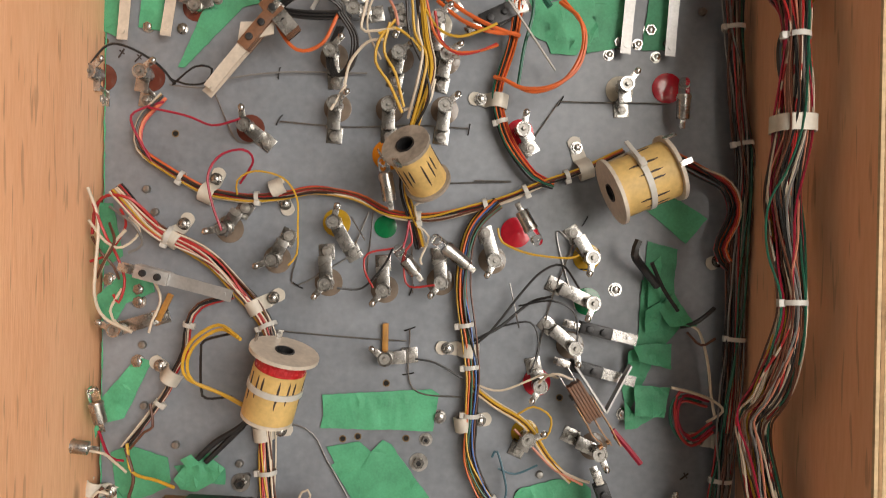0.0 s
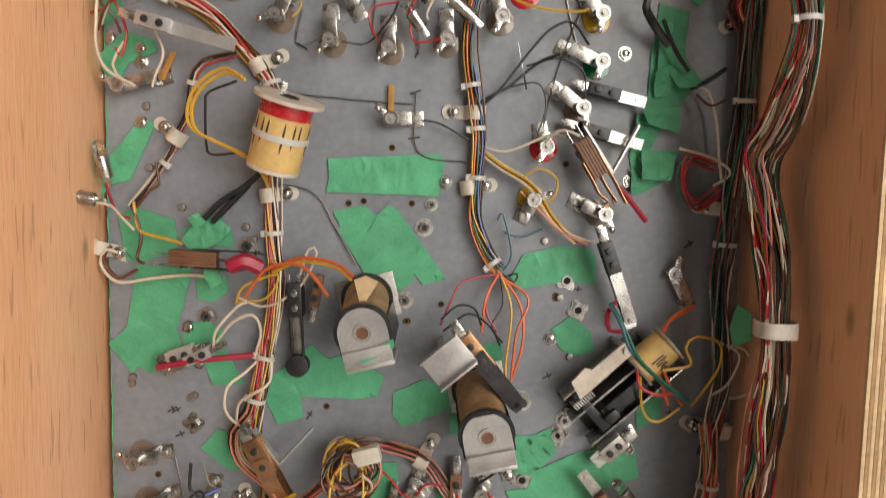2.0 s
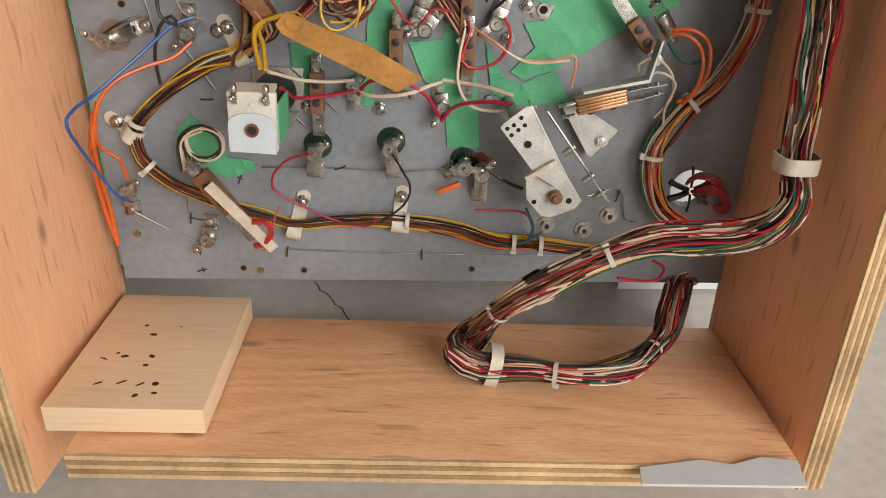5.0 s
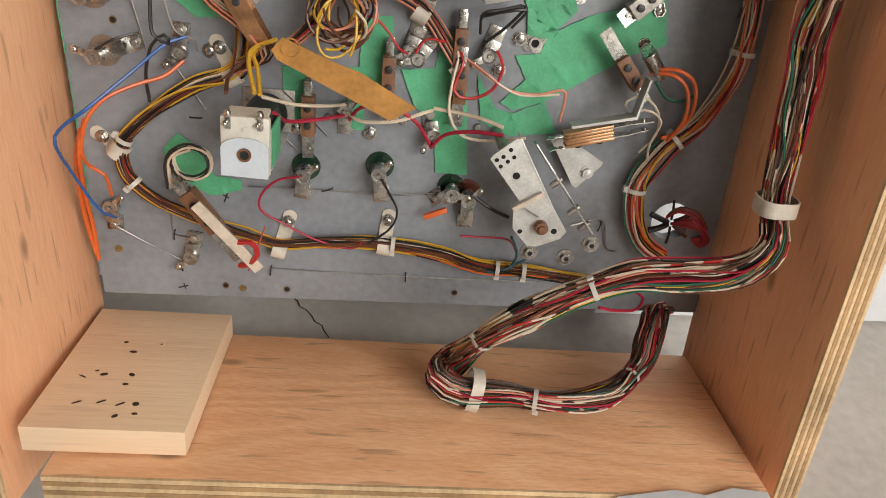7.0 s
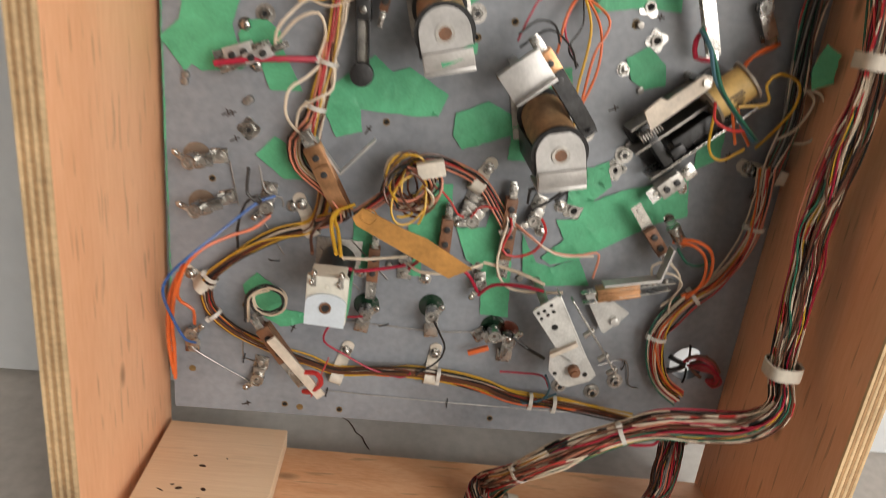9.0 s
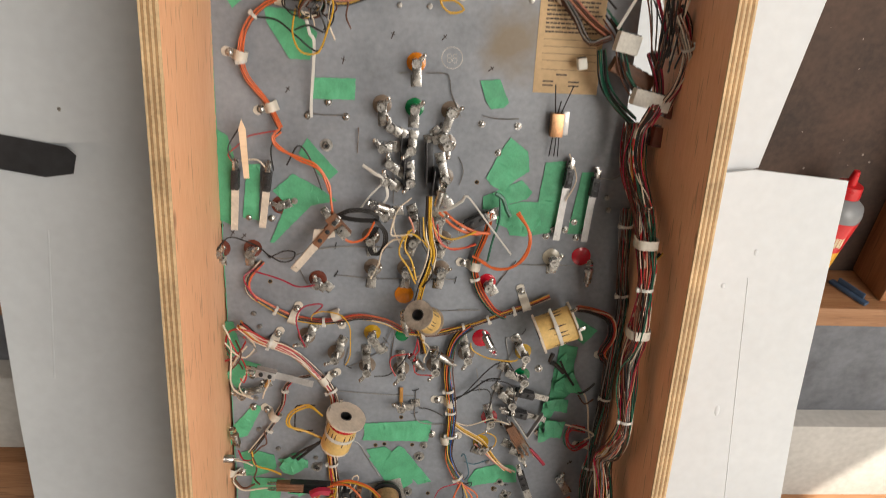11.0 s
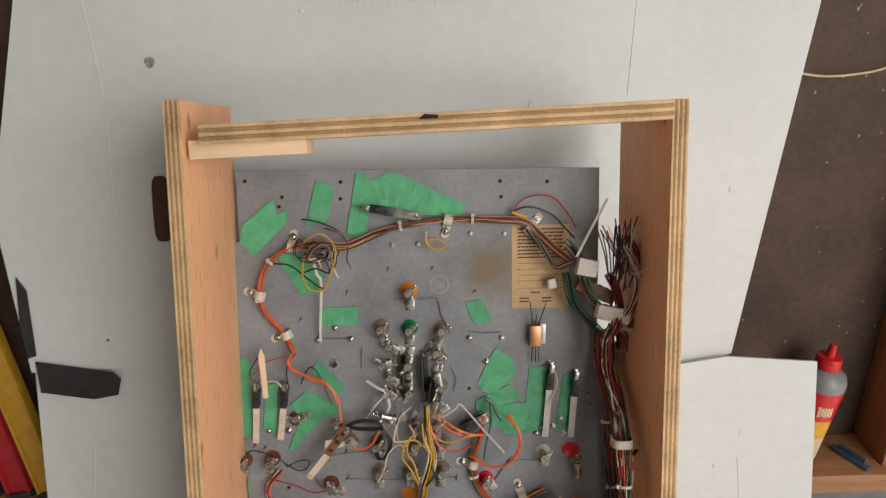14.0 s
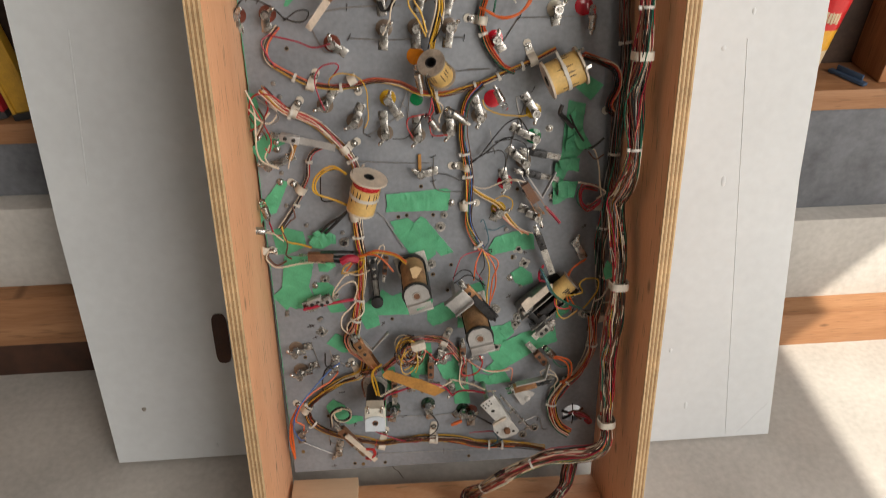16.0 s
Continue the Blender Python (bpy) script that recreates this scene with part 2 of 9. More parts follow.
def frames_along(line):
    """A tangent and two cross directions at every point of a line."""
    out, side = [], None
    for i, q in enumerate(line):
        t = (line[min(i + 1, len(line) - 1)] - line[max(i - 1, 0)]).normalized()
        if side is None:
            side = t.cross(Vector((0.31, 0.2, 0.93))).normalized()
        side = (side - t * side.dot(t)).normalized()
        out.append((q, side, t.cross(side)))
    return out


def sweep(bm, line, r, seg=6, flat=1.0, material=0):
    """A round (or flattened) rod along a line."""
    loops = []
    for q, s, u in frames_along(line):
        loops.append([bm.verts.new(q + s * (r * math.cos(2 * math.pi * i / seg)) + u * (r * flat * math.sin(2 * math.pi * i / seg))) for i in range(seg)])
    for a, b in zip(loops, loops[1:]):
        for i in range(seg):
            f = bm.faces.new((a[i], a[(i + 1) % seg], b[(i + 1) % seg], b[i]))
            f.material_index = material
    for f in (bm.faces.new(loops[0][::-1]), bm.faces.new(loops[-1])):
        f.material_index = material
    return bm


def at(x, y, turn=0.0, z=0.0):
    """A place on the board: x along it, y up it, z out of it; turn: degrees, anticlockwise as one looks at it."""
    return BOARD @ Matrix.Translation((x, y, z)) @ Matrix.Rotation(radians(turn), 4, "Z")


# ---- the room ----
def room():
    bm = bmesh.new()
    bmesh.ops.create_grid(bm, x_segments=60, y_segments=60, size=30.0, matrix=pose(0, -20.0, 0))
    tagged(part("floor", bm, CONCRETE), "grey concrete garage floor with sunlit patch", "floor", kind="structure")
    wall = bmesh.new()
    box(wall, (0, 0.49, 1.5), (5.06, 0.04, 3.0))
    tagged(part("wall_north", wall, BROWN_BOARD), "dark brown hardboard wall between timber studs", "wall", kind="structure")
    # unseen walls added to limit fill light; the east beam cuts the sun patch
    for name, c, s in (("blocker_west", (-2.6, -2.0, 1.4), (0.1, 5.0, 2.8)), ("blocker_south", (-0.6, -4.5, 1.4), (4.0, 0.1, 2.8)), ("sun_blocker_east", (2.50, -2.0, 2.55), (0.06, 5.0, 0.30))):
        w = bmesh.new()
        box(w, c, s)
        tagged(part(name, w, UNSEEN_ROOM), "added unseen garage wall that blocks and bounces light", "wall", kind="structure")
    # unseen ceiling, added to hold sun and sky off the case
    c = bmesh.new()
    box(c, (-0.04, -2.0, 2.75), (5.14, 5.06, 0.1))
    tagged(part("ceiling", c, UNSEEN_ROOM), "added unseen garage ceiling that keeps the sun off the case", "ceiling", kind="structure")


room()


def slabs():
    """What runs along the foot of the wall: sills, footing, sheeting and ledge."""
    for name, lab, cat, m, c, s in (
            ("timber_sill", "brown timber sill along the floor", "sill", WOOD_SHELF, (1.25, 0.38, 0.043), (2.5, 0.20, 0.086)),
            ("stone_footing", "rough pale concrete footing of the wall", "footing", CONCRETE, (1.25, 0.40, 0.183), (2.5, 0.14, 0.195)),
            ("grey_sheeting", "dark grey sheeting under the ledge", "sheeting", GREY_STONE, (1.25, 0.42, 0.385), (2.5, 0.10, 0.21)),
            ("timber_ledge", "brown timber ledge along the garage wall", "ledge", WOOD_SHELF, (1.25, 0.415, 0.510), (2.5, 0.11, 0.038)),
            # dark brown box, set back a little below the left sill
            ("dark_recess", "dark brown strip set back at the foot of the wall", "plank", DARK_BROWN, (-1.3, 0.40, 0.048), (2.6, 0.16, 0.096)),
            ("timber_sill", "brown timber sill along the wall", "sill", WOOD_SHELF, (-1.3, 0.385, 0.155), (2.6, 0.17, 0.115)),
            ("stone_footing", "rough pale concrete footing of the wall", "footing", CONCRETE, (-1.3, 0.40, 0.2955), (2.6, 0.14, 0.165)),
            ("grey_sheeting", "dark grey sheeting under the ledge", "sheeting", GREY_STONE, (-1.3, 0.42, 0.430), (2.6, 0.10, 0.104)),
            ("timber_ledge", "brown timber ledge along the garage wall", "ledge", WOOD_SHELF, (-1.3, 0.415, 0.499), (2.6, 0.11, 0.036))):
        bm = box(bmesh.new(), (0, 0, 0), s, 0.004)
        tagged(part(name, bm, m, m=Matrix.Translation(c)), lab, cat, kind="structure")


slabs()


def stud(x, w, d):
    ob = part("wall_stud", box(bmesh.new(), (0, 0, 0), (w, d, 2.15), 0.003), WOOD_STUD, m=Matrix.Translation((x, 0.47 - d / 2, 0.53 + 1.075)))
    return tagged(ob, "bare timber wall stud standing on the ledge", "stud", "wall studs")


WOOD_STUD = wood("stud_timber", (0.46, 0.22, 0.10), (0.30, 0.12, 0.05), axis=2)
stud(0.80, 0.040, 0.090)
for i in range(5):
    stud(0.838 + i * 0.014, 0.012, 0.07)
stud(1.4, 0.04, 0.09)
stud(-1.15, 0.04, 0.09)


def bottle(x, y, z):
    """A squeeze bottle upside the ledge: body, shoulder, red cap and a bright label."""
    ob = thing("squeeze_bottle", Matrix.Translation((x, y, z)) @ Matrix.Rotation(radians(4), 4, "Y"), "grey squeeze bottle with red cap and red and yellow label", "bottle")
    body = bmesh.new()
    prof = [(0.0, 0.0), (0.022, 0.0), (0.0235, 0.006), (0.031, 0.10), (0.0365, 0.158), (0.033, 0.172), (0.020, 0.182), (0.014, 0.186), (0.0, 0.186)]
    seg = 28
    loops = [[body.verts.new((r * math.cos(2 * math.pi * i / seg), r * math.sin(2 * math.pi * i / seg), h)) for i in range(seg)] for r, h in prof if r > 0]
    for a, b in zip(loops, loops[1:]):
        for i in range(seg):
            body.faces.new((a[i], a[(i + 1) % seg], b[(i + 1) % seg], b[i]))
    body.faces.new(loops[0][::-1]), body.faces.new(loops[-1])
    part("body", body, GREY_PLASTIC, ob)
    for name, r0, r1, h0, h1, m in (("label_band", 0.0246, 0.0284, 0.012, 0.060, WIRE_CREAM), ("label_band", 0.0284, 0.0312, 0.060, 0.095, LABEL_YELLOW), ("label_band", 0.0312, 0.0364, 0.095, 0.150, LABEL_RED)):
        part(name, cyl(bmesh.new(), (0, 0, h0), (0, 0, h1), r0, seg, r2=r1), m, ob)
    bm = bmesh.new()
    for i, a in enumerate((-1.9, -1.75, -1.6, -1.45, -1.3)):
        box(bm, (0.0336 * math.cos(a), 0.0336 * math.sin(a), 0.116), (0.0005, 0.004, 0.020 - 0.004 * (i % 2)), turn=Matrix.Rotation(a, 4, "Z"))
    part("label_print", bm, WIRE_CREAM, ob)
    cap = cyl(bmesh.new(), (0, 0, 0.184), (0, 0, 0.204), 0.021, 20, r2=0.019, bevel=0.002)
    cyl(cap, (0, 0, 0.204), (0, 0, 0.226), 0.008, 14, r2=0.005)
    part("cap", cap, LABEL_RED, ob, "glossy red cap")


GREY_PLASTIC = mat("grey_bottle_plastic", (0.22, 0.23, 0.24), 0.35, vary=0.06)
LABEL_RED = mat("red_label", (0.62, 0.02, 0.025), 0.3, vary=0.08)
LABEL_YELLOW = mat("yellow_label", (0.75, 0.38, 0.03), 0.35, vary=0.15)
WIRE_CREAM = mat("cream_label", (0.66, 0.52, 0.34), 0.4, vary=0.12)
bottle(0.650, 0.41, 0.530)
bm = box(bmesh.new(), (0, 0, 0), (0.012, 0.07, 0.006), 0.002)
box(bm, (0.004, 0.0, 0.006), (0.004, 0.05, 0.012), 0.001)
tagged(part("blue_tool", bm, mat("slate_blue_plastic", (0.05, 0.09, 0.16), 0.5), m=pose(0.735, 0.40, 0.533, 0, 0, 25)), "small slate blue plastic tool on the ledge", "tool")
for name, x, col, tip in (("red", -0.665, (0.42, 0.02, 0.03), -0.16), ("yellow", -0.615, (0.58, 0.33, 0.04), -0.17), ("black", -0.72, (0.02, 0.02, 0.02), -0.15)):
    ob = thing("spirit_level", Matrix.Translation((x, 0.38, 0.518)) @ Matrix.Rotation(tip, 4, "Y") @ Matrix.Rotation(radians(-5), 4, "X"), name + " painted spirit level leaning on the wall", "spirit level", "leaning levels")
    paint = mat(name + "_level_paint", col, 0.45, vary=0.12)
    part("web", box(bmesh.new(), (0, 0, 0.40), (0.030, 0.012, 0.78), 0.001), paint, ob)
    for k in (-0.0175, 0.0175):
        part("rail", box(bmesh.new(), (k, 0, 0.40), (0.005, 0.020, 0.78), 0.001), paint, ob)
    for z in (0.006, 0.794):
        part("end_cap", box(bmesh.new(), (0, 0, z), (0.042, 0.022, 0.012), 0.002), BLACK_TAPE, ob)
bm = sweep(bmesh.new(), glide([(0.50, 0.462, 1.195), (0.58, 0.462, 1.175), (0.66, 0.462, 1.18), (0.74, 0.462, 1.20), (0.95, 0.462, 1.20)], 0.02), 0.0018, 6)
tagged(part("wall_cable", bm, WIRE_CREAM), "thin pale cable along the brown wall", "cable")
FOOT_DUST = mat("dried_glue", (0.34, 0.29, 0.25), 0.8, vary=0.2)
rnd = random.Random(9)
for i in range(60):
    bm = bmesh.new()
    bmesh.ops.create_icosphere(bm, subdivisions=1, radius=rnd.uniform(0.0007, 0.0022), matrix=Matrix.Diagonal((1, 0.25, rnd.uniform(0.6, 1.6), 1)))
    tagged(part("glue_crumb", bm, FOOT_DUST, m=Matrix.Translation((rnd.uniform(0.52, 0.80), 0.469, rnd.uniform(0.6, 1.5)))), "pale dried glue crumb on the brown wall", "glue crumb", "glue crumbs")


def case():
    """The plywood case: two sides, a top rail, a base and their loose blocks."""
    ob = thing("wooden_case", BOARD, "open plywood case that leans back and holds the board", "case")
    n = 7

    def ply_side(name, x, turn, z0, z1, y0, y1, splay=0.0):
        bm = bmesh.new()
        thick, depth = 0.0175, z1 - z0
        box(bm, (0, 0, 0), (thick, y1 - y0, depth), 0.0012)
        p = part(name, bm, WOOD_PLY, ob, m=Matrix.Translation((x, (y0 + y1) / 2, (z0 + z1) / 2)) @ Matrix.Rotation(radians(splay), 4, "Z") @ Matrix.Rotation(radians(turn), 4, "Y"))
        for i in range(n):
            e = bmesh.new()
            box(e, ((i - (n - 1) / 2) * thick / n, 0, depth / 2 + 0.0006), (thick / n * 0.96, y1 - y0 - 0.002, 0.0022), 0.0003)
            part("ply", e, PLY_EDGE[i % 2], p)
        return p
    ply_side("side_panel", -0.2425, -3.0, -0.013, 0.149, -0.079, 1.138, -0.4)
    ply_side("side_panel", 0.2665, 4.0, -0.006, 0.149, -0.079, 1.132)
    base = bmesh.new()
    box(base, (0.0, 0, 0), (0.466, 0.018, 0.163), 0.001)
    bp = part("base_panel", base, WOOD_BASE, ob, m=Matrix.Translation((0.021, -0.050, 0.0795)) @ Matrix.Rotation(radians(-1.4), 4, "Z"))
    for i in range(5):
        e = bmesh.new()
        box(e, (0, (i - 2) * 0.0036, 0.0822), (0.464, 0.0034, 0.0022), 0.0003)
        part("ply", e, PLY_EDGE[i % 2], bp)
    rail = bmesh.new()
    box(rail, (0, 0, 0), (0.480, 0.020, 0.060), 0.001)
    rp = part("top_rail", rail, WOOD_BASE, ob, m=Matrix.Translation((0.024, 1.112, 0.126)) @ Matrix.Rotation(radians(2.2), 4, "Z"))
    for i in range(5):
        e = bmesh.new()
        box(e, (0, (i - 2) * 0.004, 0.0306), (0.478, 0.0038, 0.0022), 0.0003)
        part("ply", e, PLY_EDGE[i % 2], rp)
    b = bmesh.new()
    box(b, (0, 0, 0), (0.120, 0.020, 0.055), 0.002)
    part("corner_cleat", b, WOOD_PALE, ob, "pale planed cleat", m=Matrix.Translation((-0.170, 1.090, 0.1175)) @ Matrix.Rotation(radians(2.2), 4, "Z"))


case()
bm = bmesh.new()
box(bm, (0, 0, 0), (0.101, 0.019, 0.141), 0.0008)
tagged(part("wood_block", bm, WOOD_PALE, m=BOARD @ Matrix.Translation((-0.179, -0.0245, 0.0725)) @ Matrix.Rotation(radians(-1.4), 4, "Z")), "pale wooden board offcut with nail holes lying on the base", "wood block")


def stained(m):
    """Adds a brown rust bloom to the board's paint."""
    n, links = m.node_tree.nodes, m.node_tree.links
    b = n["Principled BSDF"]
    old = b.inputs["Base Color"].links[0].from_socket
    tc, mp = n.new("ShaderNodeTexCoord"), n.new("ShaderNodeMapping")
    mp.inputs["Location"].default_value = (-STAIN[0], -STAIN[1], 0)
    links.new(tc.outputs["Object"], mp.inputs["Vector"])
    length, nz = n.new("ShaderNodeVectorMath"), n.new("ShaderNodeTexNoise")
    length.operation = "LENGTH"
    nz.inputs["Scale"].default_value = 30.0
    links.new(mp.outputs["Vector"], length.inputs[0])
    links.new(tc.outputs["Object"], nz.inputs["Vector"])
    add = n.new("ShaderNodeMath")
    add.operation = "MULTIPLY_ADD"
    add.inputs[1].default_value, add.inputs[2].default_value = 0.06, -0.03
    links.new(nz.outputs["Fac"], add.inputs[0])
    tot = n.new("ShaderNodeMath")
    links.new(add.outputs[0], tot.inputs[0])
    links.new(length.outputs["Value"], tot.inputs[1])
    mr = n.new("ShaderNodeMapRange")
    mr.inputs["From Min"].default_value, mr.inputs["From Max"].default_value = 0.012, 0.052
    mr.inputs["To Min"].default_value, mr.inputs["To Max"].default_value = 0.8, 0.0
    links.new(tot.outputs[0], mr.inputs["Value"])
    mix = n.new("ShaderNodeMix")
    mix.data_type = "RGBA"
    mix.inputs[7].default_value = (0.17, 0.115, 0.05, 1)
    links.new(mr.outputs["Result"], mix.inputs[0])
    links.new(old, mix.inputs[6])
    links.new(mix.outputs[2], b.inputs["Base Color"])


STAIN = (0.0928, 0.9319)
stained(BOARD_GREY)


def playfield():
    """The board with its round cable hole cut through it."""
    outline = [(-0.226, 0.0), (0.2515, -0.002), (0.2515, 0.835), (0.226, 0.845), (0.226, 1.0575), (-0.2205, 1.0605), (-0.2205, 0.974), (-0.2285, 0.974)]
    hx, hy, r, seg = 0.2138, 0.0798, 0.0155, 32
    bm = bmesh.new()
    def rim(z):
        return [bm.verts.new((hx + r * math.cos(2 * math.pi * i / seg), hy + r * math.sin(2 * math.pi * i / seg), z)) for i in range(seg)]
    rows = {}
    for z in (-0.012, 0.0):
        rows[z] = ([bm.verts.new((x, y, z)) for x, y in outline], rim(z))
        edges = []
        for loop in rows[z]:
            edges += [bm.edges.new((loop[i], loop[(i + 1) % len(loop)])) for i in range(len(loop))]
        bmesh.ops.triangle_fill(bm, use_beauty=True, use_dissolve=False, edges=edges)
    for k in (0, 1):
        lo, hi = rows[-0.012][k], rows[0.0][k]
        for i in range(len(lo)):
            bm.faces.new((lo[i], lo[(i + 1) % len(lo)], hi[(i + 1) % len(lo)], hi[i]))
    bmesh.ops.recalc_face_normals(bm, faces=bm.faces[:])
    return tagged(part("game_board", bm, BOARD_GREY, m=BOARD.copy()), "grey painted underside of a pinball playing board", "board", kind="structure")


playfield()


def card(name, pts, z, lab, creases=(), dents=0, seed=1, m=None):
    """A sheet of corrugated card with pressed creases and small dents."""
    ob = thing(name, m or BOARD, lab, "cardboard", "cardboard sheets")
    bm = bmesh.new()
    slab(bm, pts, z - 0.005, z)
    part("sheet", bm, CARD_WHITE, ob)
    for line in creases:
        bm = sweep(bmesh.new(), glide([(x, y, z - 0.0006) for x, y in line], 0.03), 0.0014, 6)
        part("crease", bm, CARD_WHITE, ob)
    rnd = random.Random(seed)
    xs, ys = [p[0] for p in pts], [p[1] for p in pts]
    for i in range(dents):
        bm = bmesh.new()
        bmesh.ops.create_icosphere(bm, subdivisions=2, radius=1.0, matrix=Matrix.Translation((rnd.uniform(min(xs) * 0.7, max(xs) * 0.8), rnd.uniform(min(ys), max(ys)), z - 0.0012)) @ Matrix.Diagonal((rnd.uniform(0.002, 0.005), rnd.uniform(0.003, 0.012), 0.0024, 1)))
        part("dent", bm, CARD_WHITE, ob)
    return ob


def panels():
    left = [(-0.5400, -0.0460), (-0.5480, 0.3850)] + [(-0.5461, 0.7700)]
    card("cardboard_sheet", left[:2] + [(left[2][0], left[2][1] + 0.05), (-0.10, left[2][1] + 0.05), (-0.10, left[0][1])], -0.110, "large grey-white cardboard sheet leaning behind the case",
         [[(-0.4731, 0.6666), (-0.4920, 0.4511)]], 9, 2)
    up = [(-0.5460, 0.7807), (-0.5757, 1.0031)] + [(-0.4904, 1.4353)]
    right = [(0.5799, 1.4338), (0.5494, 1.2877), (0.4452, 0.7850)]
    card("cardboard_sheet", [up[0], up[1], up[2]] + right + [(0.20, 0.70), (-0.20, up[0][1] + 0.01)], -0.100, "tall white painted cardboard sheet leaning behind the case",
         [[(-0.4357, 1.2989), (-0.4146, 1.1497), (-0.4142, 0.9793)], [(0.3025, 1.3342), (0.2869, 1.1492)]], 26, 3)
    flap = [(0.6000, -0.0560)] + [(0.5690, 0.4260)] + [(0.5630, 0.7744), (0.4346, 0.7847), (0.3676, 0.7754)]
    card("cardboard_flap", [(0.195, flap[0][1]), flap[0], flap[1], flap[2], flap[3], flap[4], (0.195, flap[4][1])], -0.085, "white painted cardboard flap with creases and dents",
         [[(0.4540, 0.6346), (0.5200, -0.0500)], [(0.5880, 0.0105), (0.5400, -0.0500)]], 12, 4)
    bm = slab(bmesh.new(), [(-0.5372, 0.7979), (-0.4319, 0.7800), (-0.4210, 0.7698), (-0.4266, 0.7468), (-0.4601, 0.7412), (-0.5333, 0.7527)], -0.0965, -0.0955)
    tagged(part("black_tape_strip", bm, BLACK_TAPE, m=BOARD.copy()), "strip of black cloth tape across the card joint", "tape")
    bm = slab(bmesh.new(), [(-0.5518, 0.9179), (-0.5388, 0.8980), (-0.5346, 0.8060), (-0.5462, 0.8023), (-0.5532, 0.8468)], -0.0965, -0.0955)
    tagged(part("black_tape_strip", bm, BLACK_TAPE, m=BOARD.copy()), "strip of black cloth tape on the card edge", "tape")
    for q in ([(-0.3482, 1.0075)], [(-0.3370, 0.1860)]):
        x, y = q[0]
        pts = [(x + 0.012 * math.copysign(abs(math.cos(a)) ** 0.6, math.cos(a)), y + 0.045 * math.copysign(abs(math.sin(a)) ** 0.35, math.sin(a))) for a in (2 * math.pi * i / 28 for i in range(28))]
        ob = thing("hand_slot", BOARD, "long rounded hand slot cut in the cardboard", "slot", "hand slots")
        z = -0.0985 if y > 0.6 else -0.1085
        # flat dark piece on the card: the slot's inner shade put into colour
        part("opening", slab(bmesh.new(), pts, z - 0.001, z), DARK_BROWN, ob)
    bm = slab(bmesh.new(), [(-0.052, -0.012), (0.050, -0.014), (0.053, 0.006), (0.03, 0.009), (0.01, 0.003), (-0.01, 0.007), (-0.03, 0.004), (-0.050, 0.001)], 0, 0.002)
    tagged(part("paper_scrap", bm, CARD_WHITE, m=TILTED @ pose(0.198, -0.166, -0.0455, 6, 0, 0)), "torn white paper scrap on the base edge", "paper")


panels()
STAIN_GREY = mat("grey_brown_stain", (0.30, 0.28, 0.25), 0.8, vary=0.25, scale=200)
for x, y, r in ((-0.3506, 1.2017, 0.0075), (-0.4360, 0.8250, 0.0025), (-0.4800, 0.0600, 0.0040)):
    pts = [(x + r * (0.9 + 0.15 * math.sin(3 * a)) * math.cos(a), y + r * math.sin(a)) for a in (2 * math.pi * i / 24 for i in range(24))]
    z = -0.0998 if y > 0.78 else -0.1098
    tagged(part("card_stain", slab(bmesh.new(), pts, z, z + 0.0004), STAIN_GREY, m=BOARD.copy()), "round grey-brown stain on the white card", "stain", "card stains")
rnd = random.Random(31)
x = -0.1155
while x < 0.052:
    l = rnd.uniform(0.004, 0.010)
    bm = box(bmesh.new(), (0, 0, 0), (l * 0.6, rnd.uniform(0.006, 0.011), 0.0008), 0.0003, turn=Matrix.Rotation(rnd.uniform(-0.3, 0.3), 4, "Z"))
    tagged(part("pressed_mark", bm, CARD_WHITE, m=BOARD @ Matrix.Translation((x, 1.2765 + rnd.uniform(-0.002, 0.002), -0.0997))), "blind pressed mark in the white card", "mark", "pressed marks")
    x += l
tagged(part("rail_chip", slab(bmesh.new(), [(-0.010, -0.002), (0.009, -0.0015), (0.010, 0.002), (-0.004, 0.003)], 0, 0.0006), DARK, m=BOARD @ Matrix.Translation((0.0147, 1.1170, 0.1582))), "dark chipped spot in the plywood edge", "chip")
bm = sweep(bmesh.new(), [Vector(q) for q in [(-0.0938, 0.0784, 0.0004), (-0.0894, 0.0741, 0.0004), (-0.0868, 0.0671, 0.0004), (-0.0801, 0.0632, 0.0004), (-0.0743, 0.0556, 0.0004), (-0.0711, 0.0489, 0.0004), (-0.0640, 0.0442, 0.0004), (-0.0612, 0.0371, 0.0004), (-0.0563, 0.0297, 0.0004)]], 0.0008, 5, flat=0.3)
tagged(part("floor_crack", bm, DARK_BROWN), "thin dark crack in the concrete floor", "crack")
